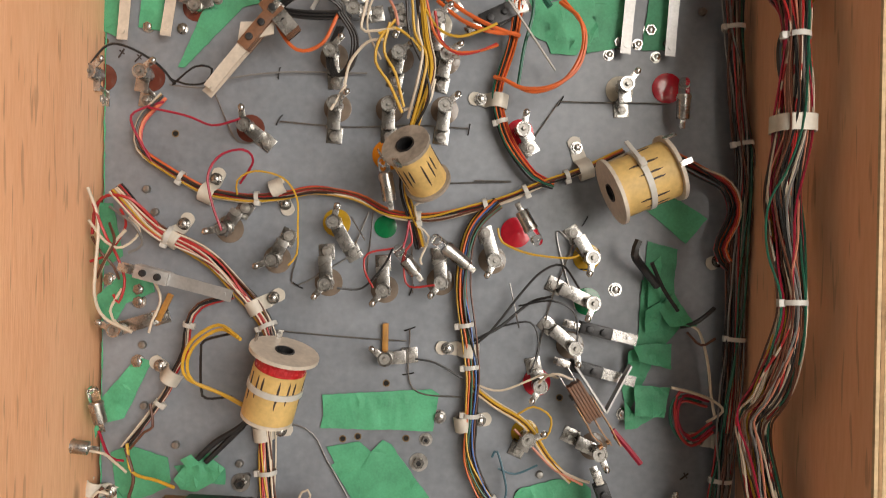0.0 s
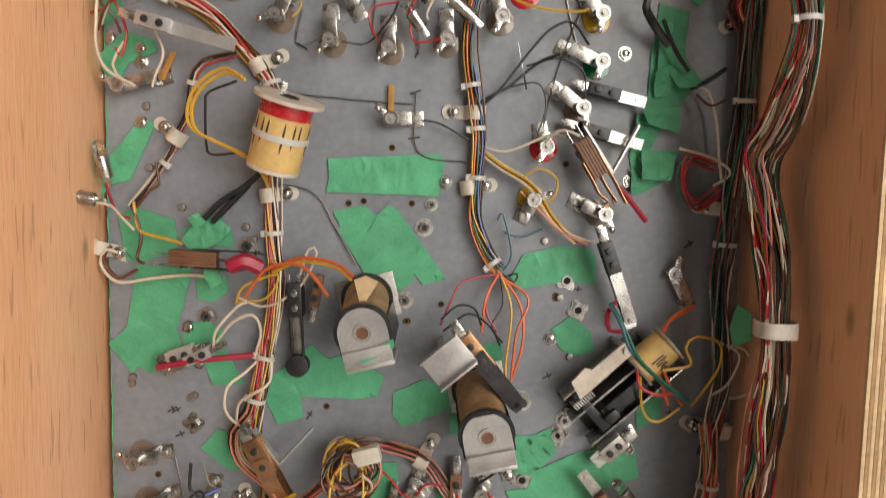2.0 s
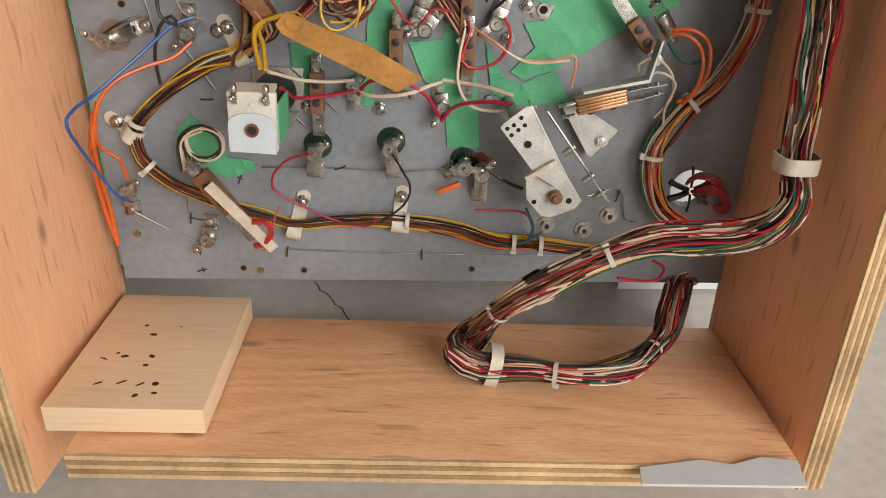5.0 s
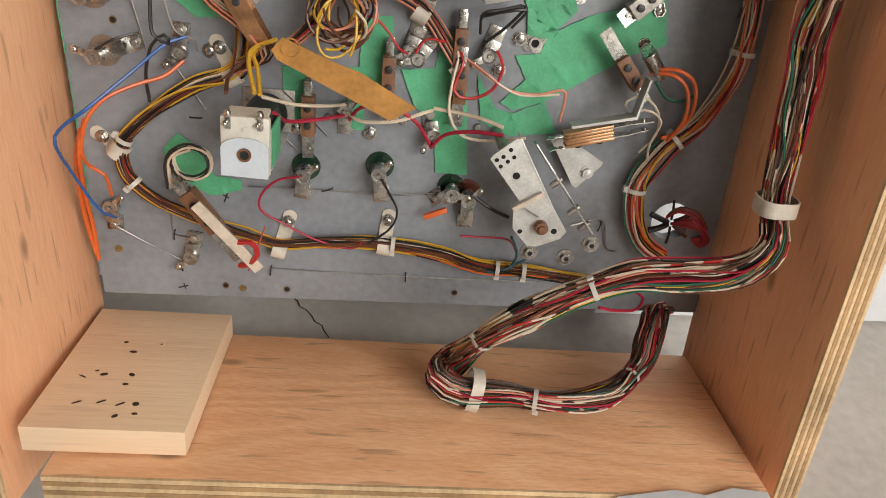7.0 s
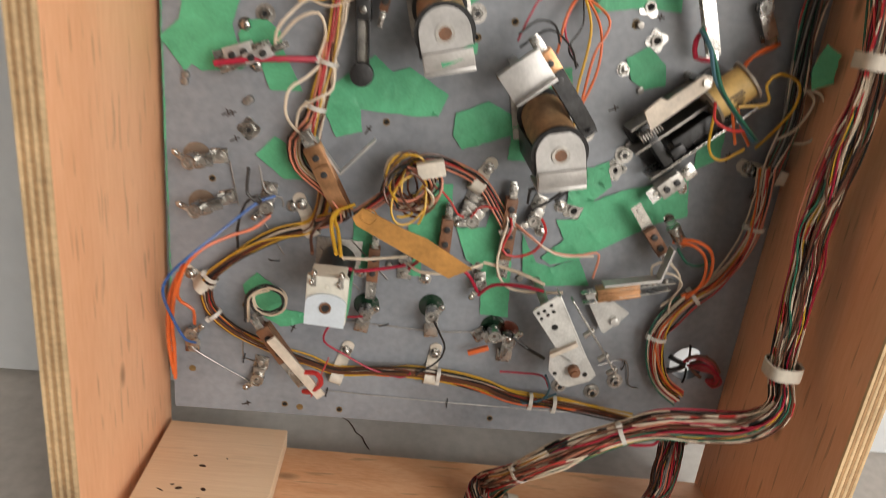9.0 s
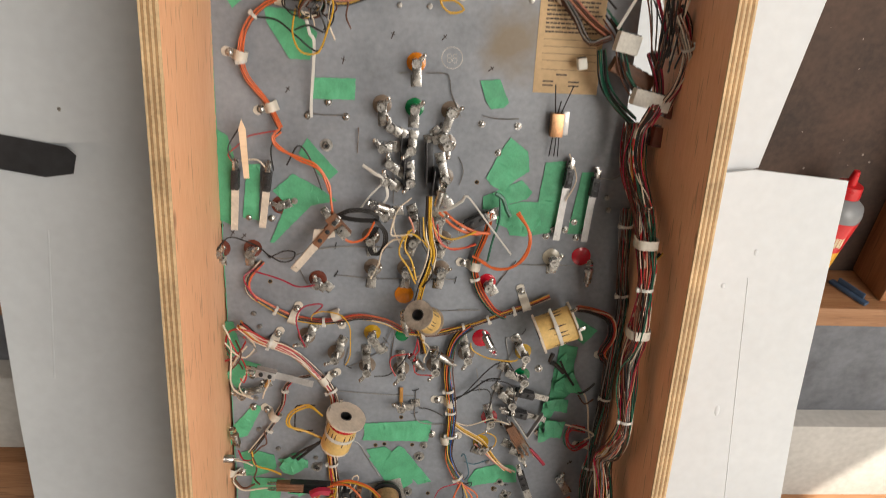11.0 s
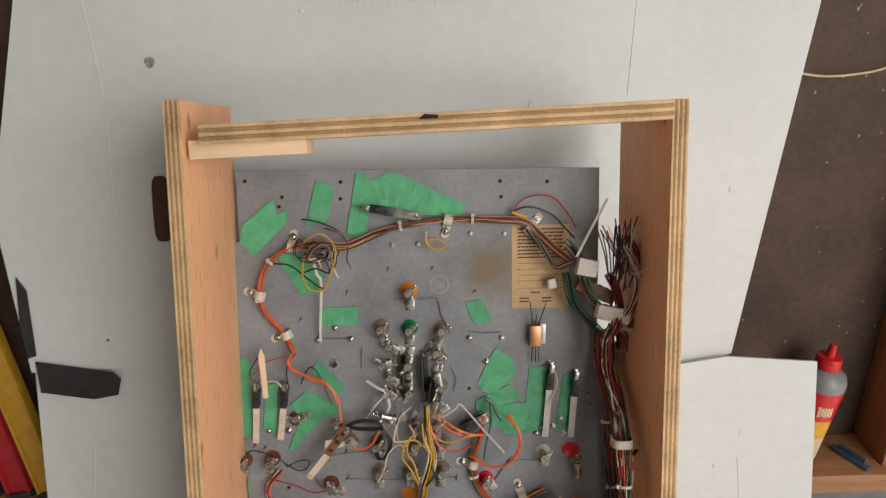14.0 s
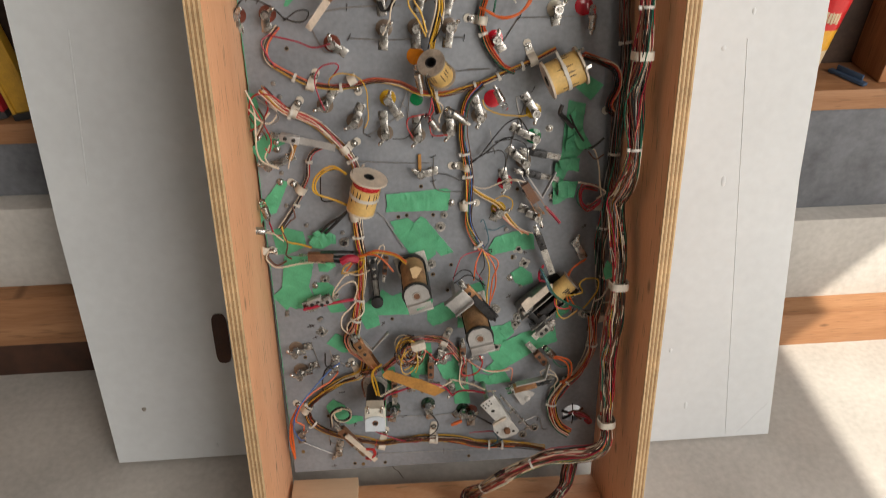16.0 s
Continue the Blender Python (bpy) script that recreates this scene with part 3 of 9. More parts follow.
# nail holes, drawn as flat dark discs on top of the offcut
for x, z, l, w, turn in ((-0.1956, 0.0472, 2.6, 1.5, 10), (-0.1868, 0.0590, 4.4, 2.0, -5), (-0.1974, 0.0869, 4.2, 2.2, 15), (-0.1789, 0.0862, 3.6, 2.4, -30), (-0.1797, 0.0969, 3.2, 1.8, 0), (-0.1887, 0.1162, 5.5, 0.9, 35),
                         (-0.1663, 0.1173, 3.6, 3.0, 0), (-0.2032, 0.0833, 2.2, 1.0, 20), (-0.2035, 0.1178, 5.0, 0.8, 30), (-0.1753, 0.1299, 3.4, 2.0, 40), (-0.1700, 0.0480, 1.2, 0.7, 0), (-0.2105, 0.0900, 5.0, 0.7, -25), (-0.1640, 0.1270, 3.2, 1.6, 0), (-0.1760, 0.1180, 5.0, 0.9, 38)):
    bm = cyl(bmesh.new(), (0, 0, 0), (0, 0, 0.0004), 0.001, 14)
    cyl(bm, (0.0003, 0.0002, 0.0004), (0.0003, 0.0002, 0.0006), 0.0005, 10)
    tagged(part("nail_hole", bm, NAIL_DARK, m=BOARD @ Matrix.Translation((x, -0.0149 - (x + 0.179) * 0.0244, z)) @ Matrix.Rotation(radians(-1.4), 4, "Z") @ Matrix.Rotation(radians(-90), 4, "X") @ Matrix.Rotation(radians(turn), 4, "Z") @ Matrix.Diagonal((l * 0.62, w * 0.62, 1, 1))), "dark nail hole in the pale wooden offcut", "nail hole", "nail holes")

# ---- materials of the fittings ----
STEEL = mat("plated_steel", (0.50, 0.485, 0.46), 0.26, 1.0, vary=0.25, scale=90, fine=700, bump=0.1)
STEEL_DULL = mat("dull_steel", (0.45, 0.43, 0.40), 0.45, 1.0, vary=0.25, scale=70, fine=500, bump=0.15)
STEEL_DARK = mat("blackened_steel", (0.05, 0.05, 0.052), 0.4, 0.6, vary=0.3, scale=80)
ZINC = mat("zinc_plate", (0.50, 0.49, 0.48), 0.36, 0.6, vary=0.12, scale=60, fine=500, bump=0.06)
TIN = mat("solder", (0.58, 0.56, 0.53), 0.25, 1.0, vary=0.2, scale=200)
COPPER = mat("phosphor_bronze", (0.55, 0.30, 0.16), 0.35, 1.0, vary=0.2, scale=90)
NYLON = mat("nylon_clip", (0.62, 0.57, 0.49), 0.45, vary=0.10, scale=70, fine=300, bump=0.06)
NYLON_CLEAR = mat("pale_nylon_tie", (0.56, 0.54, 0.50), 0.35, vary=0.06, scale=70, fine=300, bump=0.04)
BAKELITE = mat("brown_phenolic", (0.20, 0.09, 0.045), 0.5, vary=0.25, scale=80)
FIBRE = mat("amber_fibre", (0.46, 0.22, 0.05), 0.5, vary=0.2, scale=40, fine=300)
WRAP = mat("coil_paper", (0.66, 0.44, 0.16), 0.55, vary=0.14, scale=50, fine=300, bump=0.12)
WRAP_BROWN = mat("browned_coil_paper", (0.34, 0.20, 0.10), 0.6, vary=0.3, scale=60, fine=300, bump=0.12)
FLANGE = mat("coil_flange", (0.62, 0.54, 0.45), 0.4, vary=0.14, scale=60, fine=300)
FLANGE_GREY = mat("sooty_flange", (0.34, 0.29, 0.24), 0.45, vary=0.25, scale=60, fine=300)
INK = mat("printed_ink", (0.05, 0.035, 0.03), 0.6, vary=0.2)
WINDING = mat("red_winding", (0.50, 0.02, 0.025), 0.25, vary=0.2, scale=300)
PAPER = mat("aged_label_paper", (0.62, 0.44, 0.25), 0.75, vary=0.12, scale=18, fine=200)
WHITE_PLASTIC = mat("white_connector", (0.72, 0.70, 0.63), 0.5, vary=0.12, scale=50)
BARE = mat("bare_wire", (0.30, 0.29, 0.28), 0.4, 0.9, vary=0.2)
RUST = mat("rust_stain", (0.20, 0.12, 0.04), 0.6, vary=0.3, scale=60)


def plastic(name, c, rough=0.38, vary=0.12):
    return mat(name, c, rough, vary=vary, scale=30, fine=200, bump=0.05)


WIRE = {
    "red": plastic("red_wire", (0.46, 0.030, 0.030)), "white": plastic("cream_wire", (0.66, 0.56, 0.44)),
    "yellow": plastic("yellow_wire", (0.62, 0.36, 0.035)), "orange": plastic("orange_wire", (0.66, 0.13, 0.030)),
    "black": plastic("black_wire", (0.018, 0.017, 0.017)), "brown": plastic("brown_wire", (0.12, 0.045, 0.025)),
    "green": plastic("green_wire", (0.015, 0.12, 0.075)), "blue": plastic("blue_wire", (0.03, 0.11, 0.36)),
    "grey": plastic("grey_wire", (0.22, 0.21, 0.20)), "salmon": plastic("salmon_wire", (0.62, 0.24, 0.16)),
    "crimson": plastic("crimson_wire", (0.36, 0.012, 0.04)), "teal": plastic("slate_wire", (0.05, 0.13, 0.17)),
}


def banded(name, base, stripe, pitch=55.0):
    """Insulation with short bands of a second colour along the wire."""
    m = plastic(name, base)
    n, links = m.node_tree.nodes, m.node_tree.links
    b = n["Principled BSDF"]
    old = b.inputs["Base Color"].links[0].from_socket
    tc, wave = n.new("ShaderNodeTexCoord"), n.new("ShaderNodeTexNoise")
    wave.inputs["Scale"].default_value, wave.inputs["Detail"].default_value = pitch, 0.0
    links.new(tc.outputs["Object"], wave.inputs["Vector"])
    cut = n.new("ShaderNodeMapRange")
    cut.inputs["From Min"].default_value, cut.inputs["From Max"].default_value = 0.54, 0.57
    links.new(wave.outputs["Fac"], cut.inputs["Value"])
    mix = n.new("ShaderNodeMix")
    mix.data_type = "RGBA"
    mix.inputs[7].default_value = (*stripe, 1)
    links.new(cut.outputs["Result"], mix.inputs[0])
    links.new(old, mix.inputs[6])
    links.new(mix.outputs[2], b.inputs["Base Color"])
    return m


WIRE["banded_red"] = banded("cream_red_banded_wire", (0.66, 0.56, 0.44), (0.46, 0.03, 0.03), 70)
WIRE["banded_black"] = banded("cream_black_banded_wire", (0.66, 0.56, 0.44), (0.02, 0.02, 0.02), 60)


def lens_mat(name, c):
    return mat(name, c, 0.15, vary=0.15, scale=60, fine=300, bump=0.04, coat=0.3)


LENS = {"amber": lens_mat("amber_lens", (0.50, 0.30, 0.02)), "green": lens_mat("green_lens", (0.0, 0.16, 0.05)),
        "red": lens_mat("red_lens", (0.55, 0.012, 0.03)), "smoke": lens_mat("smoky_lens", (0.20, 0.155, 0.12)),
        "orange": lens_mat("orange_lens", (0.60, 0.19, 0.01)), "white": lens_mat("white_lens", (0.62, 0.58, 0.48)),
        # "dark" is no lens: its near-black green paints the shade of an open hole
        "dark": lens_mat("dark_lamp_hole", (0.012, 0.035, 0.02)), "brown": lens_mat("brown_lens", (0.16, 0.045, 0.03))}
GLASS, gn, gl, gb = nodes_of("bulb_glass")
gb.inputs["Transmission Weight"].default_value, gb.inputs["Roughness"].default_value, gb.inputs["IOR"].default_value = 1.0, 0.04, 1.3
gb.inputs["Base Color"].default_value = (0.95, 0.93, 0.90, 1)


# ---- kinds of fittings ----
def screw_head(bm, x, y, z, r=0.0042, material=0):
    cyl(bm, (x, y, z), (x, y, z + 0.0009), r * 1.25, 16, material=material)
    cyl(bm, (x, y, z + 0.0009), (x, y, z + 0.0034), r, 6, material=material)
    cyl(bm, (x, y, z + 0.0034), (x, y, z + 0.0040), r * 0.8, 6, r2=r * 0.55, material=material)
    return bm


def screw(x, y, r=0.0042, label="hexagon head screw driven into the grey board"):
    ob = part("screw", screw_head(bmesh.new(), 0, 0, 0, r), STEEL, m=at(x, y, random.uniform(0, 60)))
    return tagged(ob, label, "screw", "board screws")


def pin(x, y):
    bm = cyl(bmesh.new(), (0, 0, 0), (0, 0, 0.003), 0.0032, 12, r2=0.0026, bevel=0.0005)
    return tagged(part("rivet_pin", bm, STEEL_DULL, m=at(x, y)), "dull steel rivet end in the board", "rivet", "rivet ends")


def hole(x, y, r=0.0020):
    ob = thing("screw_hole", at(x, y), "small empty screw hole with splintered rim", "hole", "screw holes")
    part("rim", ring(bmesh.new(), (0, 0, 0), (0, 0, 0.0006), r * 1.35, r, 14), RUST, ob)
    part("bore", cyl(bmesh.new(), (0, 0, -0.001), (0, 0, 0.0003), r, 14), DARK, ob)
    return ob


def prong_nut(x, y, turn=0.0, r=0.0085):
    """A nut plate with four lobes round a threaded bore."""
    ob = thing("prong_nut", at(x, y, turn), "zinc plated four-lobed prong nut on the board", "nut", "prong nuts")
    pts = []
    for i in range(40):
        a = 2 * math.pi * i / 40
        q = r * (0.86 + 0.17 * math.cos(4 * a))
        pts.append((q * math.cos(a), q * math.sin(a)))
    part("plate", slab(bmesh.new(), pts, 0, 0.0012), STEEL, ob)
    part("collar", ring(bmesh.new(), (0, 0, 0.0012), (0, 0, 0.003), r * 0.5, r * 0.33, 18), STEEL_DULL, ob)
    part("bore", cyl(bmesh.new(), (0, 0, 0), (0, 0, 0.0016), r * 0.33, 14), DARK, ob)
    return ob


def disc_nut(x, y, r=0.007):
    ob = thing("round_nut", at(x, y), "round steel nut with washer on the board", "nut", "round nuts")
    part("washer", cyl(bmesh.new(), (0, 0, 0), (0, 0, 0.001), r, 20), STEEL_DULL, ob)
    part("nut", ring(bmesh.new(), (0, 0, 0.001), (0, 0, 0.0042), r * 0.62, r * 0.3, 6), STEEL, ob)
    part("bolt_end", cyl(bmesh.new(), (0, 0, 0.001), (0, 0, 0.0035), r * 0.3, 10), STEEL_DARK, ob)
    return ob


def mark(x, y, turn, length=0.008):
    bm = bmesh.new()
    box(bm, (0, 0, 0.0003), (length, 0.0012, 0.0003), turn=Matrix.Rotation(0.3, 4, "Z"))
    box(bm, (0.001, 0.0005, 0.0003), (0.001, length * 0.6, 0.0003), turn=Matrix.Rotation(0.2, 4, "Z"))
    return tagged(part("pen_mark", bm, INK, m=at(x, y, turn)), "small black pen mark on the grey board", "mark", "pen marks")


def tape(pts, z=0.0008, seed=0, label="strip of green masking tape stuck on the board", rise=None):
    """A creased strip of tape: its outline finely torn, its face a little uneven; rise: (x, y, height) of a flap that bends away."""
    rnd = random.Random(seed + int(abs(pts[0][0]) * 1e5))
    cx, cy = sum(p[0] for p in pts) / len(pts), sum(p[1] for p in pts) / len(pts)
    out = []
    for (x0, y0), (x1, y1) in zip(pts, pts[1:] + pts[:1]):
        n = max(2, int(math.hypot(x1 - x0, y1 - y0) / 0.004))
        for k in range(n):
            j = 0.00035 if k else 0.0
            out.append((x0 + (x1 - x0) * k / n + rnd.uniform(-j, j) - cx, y0 + (y1 - y0) * k / n + rnd.uniform(-j, j) - cy))
    bm = bmesh.new()
    slab(bm, out, 0.0, 0.0004)
    top = [f for f in bm.faces if len(f.verts) > 4]
    bmesh.ops.triangulate(bm, faces=top)
    for _ in range(2):
        bmesh.ops.subdivide_edges(bm, edges=[e for e in bm.edges if e.calc_length() > 0.006], cuts=1, use_grid_fill=False)
        bmesh.ops.triangulate(bm, faces=bm.faces[:])
    for v in bm.verts:
        q = noise.noise(Vector((v.co.x * 90 + cx * 50, v.co.y * 90 + cy * 50, seed))) + 0.6 * noise.noise(Vector((v.co.x * 260, v.co.y * 260, seed + 3)))
        v.co.z += max(0.0, 0.0019 * q) + (0.0002 if v.co.z > 0.0002 else 0)
        if rise:
            k = max(0.0, (v.co.x * rise[0] + v.co.y * rise[1]) / 0.014 + 0.6)
            v.co.z += rise[2] * k * k + 0.0012 * q
    ob = part("tape_strip", bm, TAPE, m=at(cx, cy, 0, z), sharp=25)
    return tagged(ob, label, "masking tape", "green tape strips")


def lamp(x, y, fx, fy, lens="smoke", tall=0.023, tab=None, r=0.0054):
    """A lamp socket over its hole: lens, bracket from its screwed foot, barrel, contact and soldered lug."""
    ob = thing("lamp_socket", at(x, y), "plated steel lamp socket " + ("screwed to the grey board" if not lens else "over a " + {"smoke": "clear"}.get(lens, lens) + " insert"), "lamp socket", "lamp sockets")
    if lens:
        bm = cyl(bmesh.new(), (0, 0, 0), (0, 0, 0.0009), 0.0105, 28, bevel=0.0003)
        part("lens", bm, LENS[lens], ob)
    dx, dy = fx - x, fy - y
    d = math.hypot(dx, dy)
    ang = math.atan2(dy, dx)
    rz = Matrix.Rotation(ang, 4, "Z")
    d = max(0.012, min(d, 0.03))
    bm = bmesh.new()
    box(bm, (d + 0.001, 0, 0.0007), (0.0125, 0.0118, 0.0014), 0.0005)
    box(bm, (d - 0.0045, 0, tall * 0.31), (0.0012, 0.0098, tall * 0.62), 0.0004, turn=Matrix.Rotation(-0.12, 4, "Y"))
    box(bm, ((d - 0.004) / 2 - 0.001, 0, tall * 0.62), (d + 0.003, 0.0098, 0.0012), 0.0004)
    bmesh.ops.transform(bm, matrix=rz, verts=bm.verts)
    part("bracket", bm, STEEL, ob)
    bm = screw_head(bmesh.new(), d + 0.002, 0, 0.0014, 0.0030)
    bmesh.ops.transform(bm, matrix=rz, verts=bm.verts)
    part("screw", bm, STEEL_DULL, ob)
    bm = bmesh.new()
    ring(bm, (0, 0, tall * 0.35), (0, 0, tall), r, r * 0.74, 20)
    part("barrel", bm, STEEL, ob)
    bm = cyl(bmesh.new(), (0, 0, tall * 0.4), (0, 0, tall - 0.0008), r * 0.74, 16)
    cyl(bm, (0, 0, tall - 0.0012), (0, 0, tall + 0.0014), r * 0.34, 12, r2=r * 0.22)
    part("contact", bm, STEEL_DULL, ob)
    t = radians(tab) if tab is not None else ang + 2.4
    bm = bmesh.new()
    box(bm, (r + 0.0035, 0, tall - 0.0006), (0.009, 0.0048, 0.0009), 0.0003)
    bmesh.ops.create_uvsphere(bm, u_segments=8, v_segments=6, radius=0.0026, matrix=Matrix.Translation((r + 0.0065, 0, tall)) @ Matrix.Diagonal((1.1, 0.9, 0.6, 1)))
    bmesh.ops.transform(bm, matrix=Matrix.Rotation(t, 4, "Z"), verts=bm.verts)
    part("lug", bm, TIN, ob)
    return ob


def loose_lamp(x, y, turn, z=0.02, length=0.016, rise=10.0, copper=False):
    """A lamp that hangs loose from its wires: barrel, glass bulb, lug."""
    ob = thing("loose_lamp", at(x, y, turn, z) @ Matrix.Rotation(radians(-rise), 4, "Y"), "small glass bulb in a loose metal socket hanging on its wires", "lamp", "loose lamps")
    bm = bmesh.new()
    cyl(bm, (0, 0, 0), (length, 0, 0), 0.0049, 18, bevel=0.0006)
    ring(bm, (length * 0.8, 0, 0), (length * 0.95, 0, 0), 0.0054, 0.0045, 18)
    part("barrel", bm, COPPER if copper else STEEL, ob)
    bm = bmesh.new()
    cyl(bm, (length, 0, 0), (length + 0.008, 0, 0), 0.0042, 14)
    bmesh.ops.create_uvsphere(bm, u_segments=14, v_segments=8, radius=0.0042, matrix=Matrix.Translation((length + 0.008, 0, 0)))
    part("bulb", bm, GLASS, ob)
    bm = bmesh.new()
    box(bm, (-0.003, 0, 0), (0.008, 0.004, 0.0008), 0.0002)
    part("lug", bm, TIN, ob)
    return ob


def clip(x, y, lx, ly, r=0.0065, wide=0.0105, screwed=True):
    """A nylon cable clip: a strap from its screw round the cables at (lx, ly)."""
    ang = math.atan2(ly - y, lx - x)
    d = max(0.012, min(0.03, math.hypot(lx - x, ly - y)))
    ob = thing("cable_clip", at(x, y, math.degrees(ang)), "off-white nylon cable clip screwed to the grey board", "cable clip", "cable clips")
    path = [(-0.007, 0.0008), (0.0, 0.0008), (d - r - 0.002, 0.0010), (d - r, r * 0.9), (d - r * 0.5, r * 1.75), (d + r * 0.3, r * 1.95), (d + r * 0.95, r * 1.3), (d + r * 1.05, r * 0.6), (d + r * 0.5, 0.0016)]
    line = glide([(a, 0, b) for a, b in path], 0.002)
    bm = bmesh.new()
    rows = []
    for q, s, u in frames_along(line):
        k = 0.9 if q.x < 0.004 else 1.0
        nrm = Vector((0, 1, 0)).cross((u.cross(s))).normalized()
        rows.append([bm.verts.new(q + Vector((0, wide / 2 * k, 0)) + nrm * 0.0006), bm.verts.new(q - Vector((0, wide / 2 * k, 0)) + nrm * 0.0006),
                     bm.verts.new(q - Vector((0, wide / 2 * k, 0)) - nrm * 0.0006), bm.verts.new(q + Vector((0, wide / 2 * k, 0)) - nrm * 0.0006)])
    for a, b in zip(rows, rows[1:]):
        for i in range(4):
            bm.faces.new((a[i], a[(i + 1) % 4], b[(i + 1) % 4], b[i]))
    bm.faces.new(rows[0]), bm.faces.new(rows[-1][::-1])
    bmesh.ops.recalc_face_normals(bm, faces=bm.faces[:])
    cyl(bm, (-0.004, 0, 0.0004), (-0.004, 0, 0.0016), wide / 2 * 0.98, 20)
    part("strap", bm, NYLON, ob)
    if screwed:
        bm = bmesh.new()
        cyl(bm, (0, 0, 0.0016), (0, 0, 0.0024), 0.0048, 18)
        screw_head(bm, 0, 0, 0.0024, 0.0036)
        part("screw", bm, STEEL, ob)
    return ob


def wire(pts, colour, r=0.0009, parent=None, seg=6, step=0.004):
    """One insulated wire along pts on the board."""
    bm = sweep(bmesh.new(), glide(pts, step), r, seg)
    if parent is not None:
        return part("wire", bm, WIRE[colour], parent)
    name = {"white": "cream", "teal": "slate"}.get(colour, colour)
    ob = part("wire", bm, WIRE[colour], m=BOARD.copy())
    return tagged(ob, "loose " + name + " insulated wire curving over the board", "wire", "loose wires")


def bare(pts, r=0.0006):
    ob = part("bare_wire", sweep(bmesh.new(), glide(pts, 0.006), r, 5), BARE, m=BOARD.copy())
    return tagged(ob, "thin bare braid wire stapled along the grey board", "wire", "bare wires")


def harness(pts, n, radius, colours, seed=1, label="bundle of coloured insulated wires on the board", r=0.00078, flat=0.8, ties=(), loose=0.8, pinch=0.0, twist=2.2):
    """A bundle of n wires that twine slowly round a line; ties: shares of its length with a nylon tie."""
    rnd = random.Random(seed)
    n = int(n * 1.5) if n < 30 else n
    ob = thing("wire_harness", BOARD, label, "wire harness", "wire harnesses")
    line = glide(pts, 0.006)
    fr = frames_along(line)
    total = len(fr)
    waist = [1.0 - pinch * max([0.0] + [math.exp(-((i - share * total) / 5.5) ** 2) for share in ties]) for i in range(total)]
    for k in range(n):
        rad = radius * math.sqrt((k + 0.5) / n)
        ang = k * 2.399963 + rnd.uniform(-0.3, 0.3)
        f1, f2, tw = rnd.uniform(0, 9), rnd.uniform(0, 9), rnd.uniform(-twist, twist)
        own = []
        for i, (q, s, u) in enumerate(fr):
            a = ang + tw * i / 34 + 2.0 * loose * noise.noise(Vector((i * 0.05, f1, seed))) + 0.5 * noise.noise(Vector((i * 0.17, f2, seed)))
            e = rad * waist[i] * (1.0 + loose * waist[i] * noise.noise(Vector((i * 0.07, f2, seed + 5))))
            p = q + s * (e * math.cos(a)) + u * (e * flat * math.sin(a))
            p.z = max(p.z, r * 1.1)
            own.append(p)
        part("wire", sweep(bmesh.new(), own, r, 5), WIRE[rnd.choice(colours)], ob)
    for share in ties:
        i = min(total - 2, max(1, int(share * total)))
        q, s, u = fr[i]
        t = s.cross(u)
        ring_tie(q, t, radius * waist[i] * (1.12 if n < 30 else 1.05), ob)
    return ob


def ring_tie(q, t, radius, parent):
    bm = bmesh.new()
    ring(bm, q - t * 0.0016, q + t * 0.0016, radius + 0.0007, radius, 18)
    side = t.cross(Vector((0, 0, 1))).normalized()
    rot = Matrix((side, t, Vector((0, 0, 1)))).transposed().to_4x4()
    box(bm, q + Vector((0, 0, radius * 0.3)) + side * (radius * 1.05), (0.004, 0.0045, 0.004), 0.0006, turn=rot)
    return part("cable_tie", bm, NYLON_CLEAR, parent, "pale nylon tie")


def strap_band(x, y, z, turn, rx, rz, wide=0.010, label="wide off-white nylon strap round the cable loom"):
    """A wide nylon band round a loom that runs along local y."""
    bm = bmesh.new()
    seg = 24
    loops = []
    for yy, k in ((-wide / 2, 1.0), (-wide / 2, 1.1), (wide / 2, 1.1), (wide / 2, 1.0)):
        loops.append([bm.verts.new((rx * k * math.copysign(abs(math.cos(a)) ** 0.7, math.cos(a)), yy, rz * k * math.copysign(abs(math.sin(a)) ** 0.7, math.sin(a)))) for a in (2 * math.pi * i / seg for i in range(seg))])
    for k in range(4):
        for i in range(seg):
            bm.faces.new((loops[k][i], loops[k][(i + 1) % seg], loops[(k + 1) % 4][(i + 1) % seg], loops[(k + 1) % 4][i]))
    bmesh.ops.recalc_face_normals(bm, faces=bm.faces[:])
    ob = part("cable_strap", bm, NYLON, m=at(x, y, turn, z))
    return tagged(ob, label, "cable strap", "cable straps")


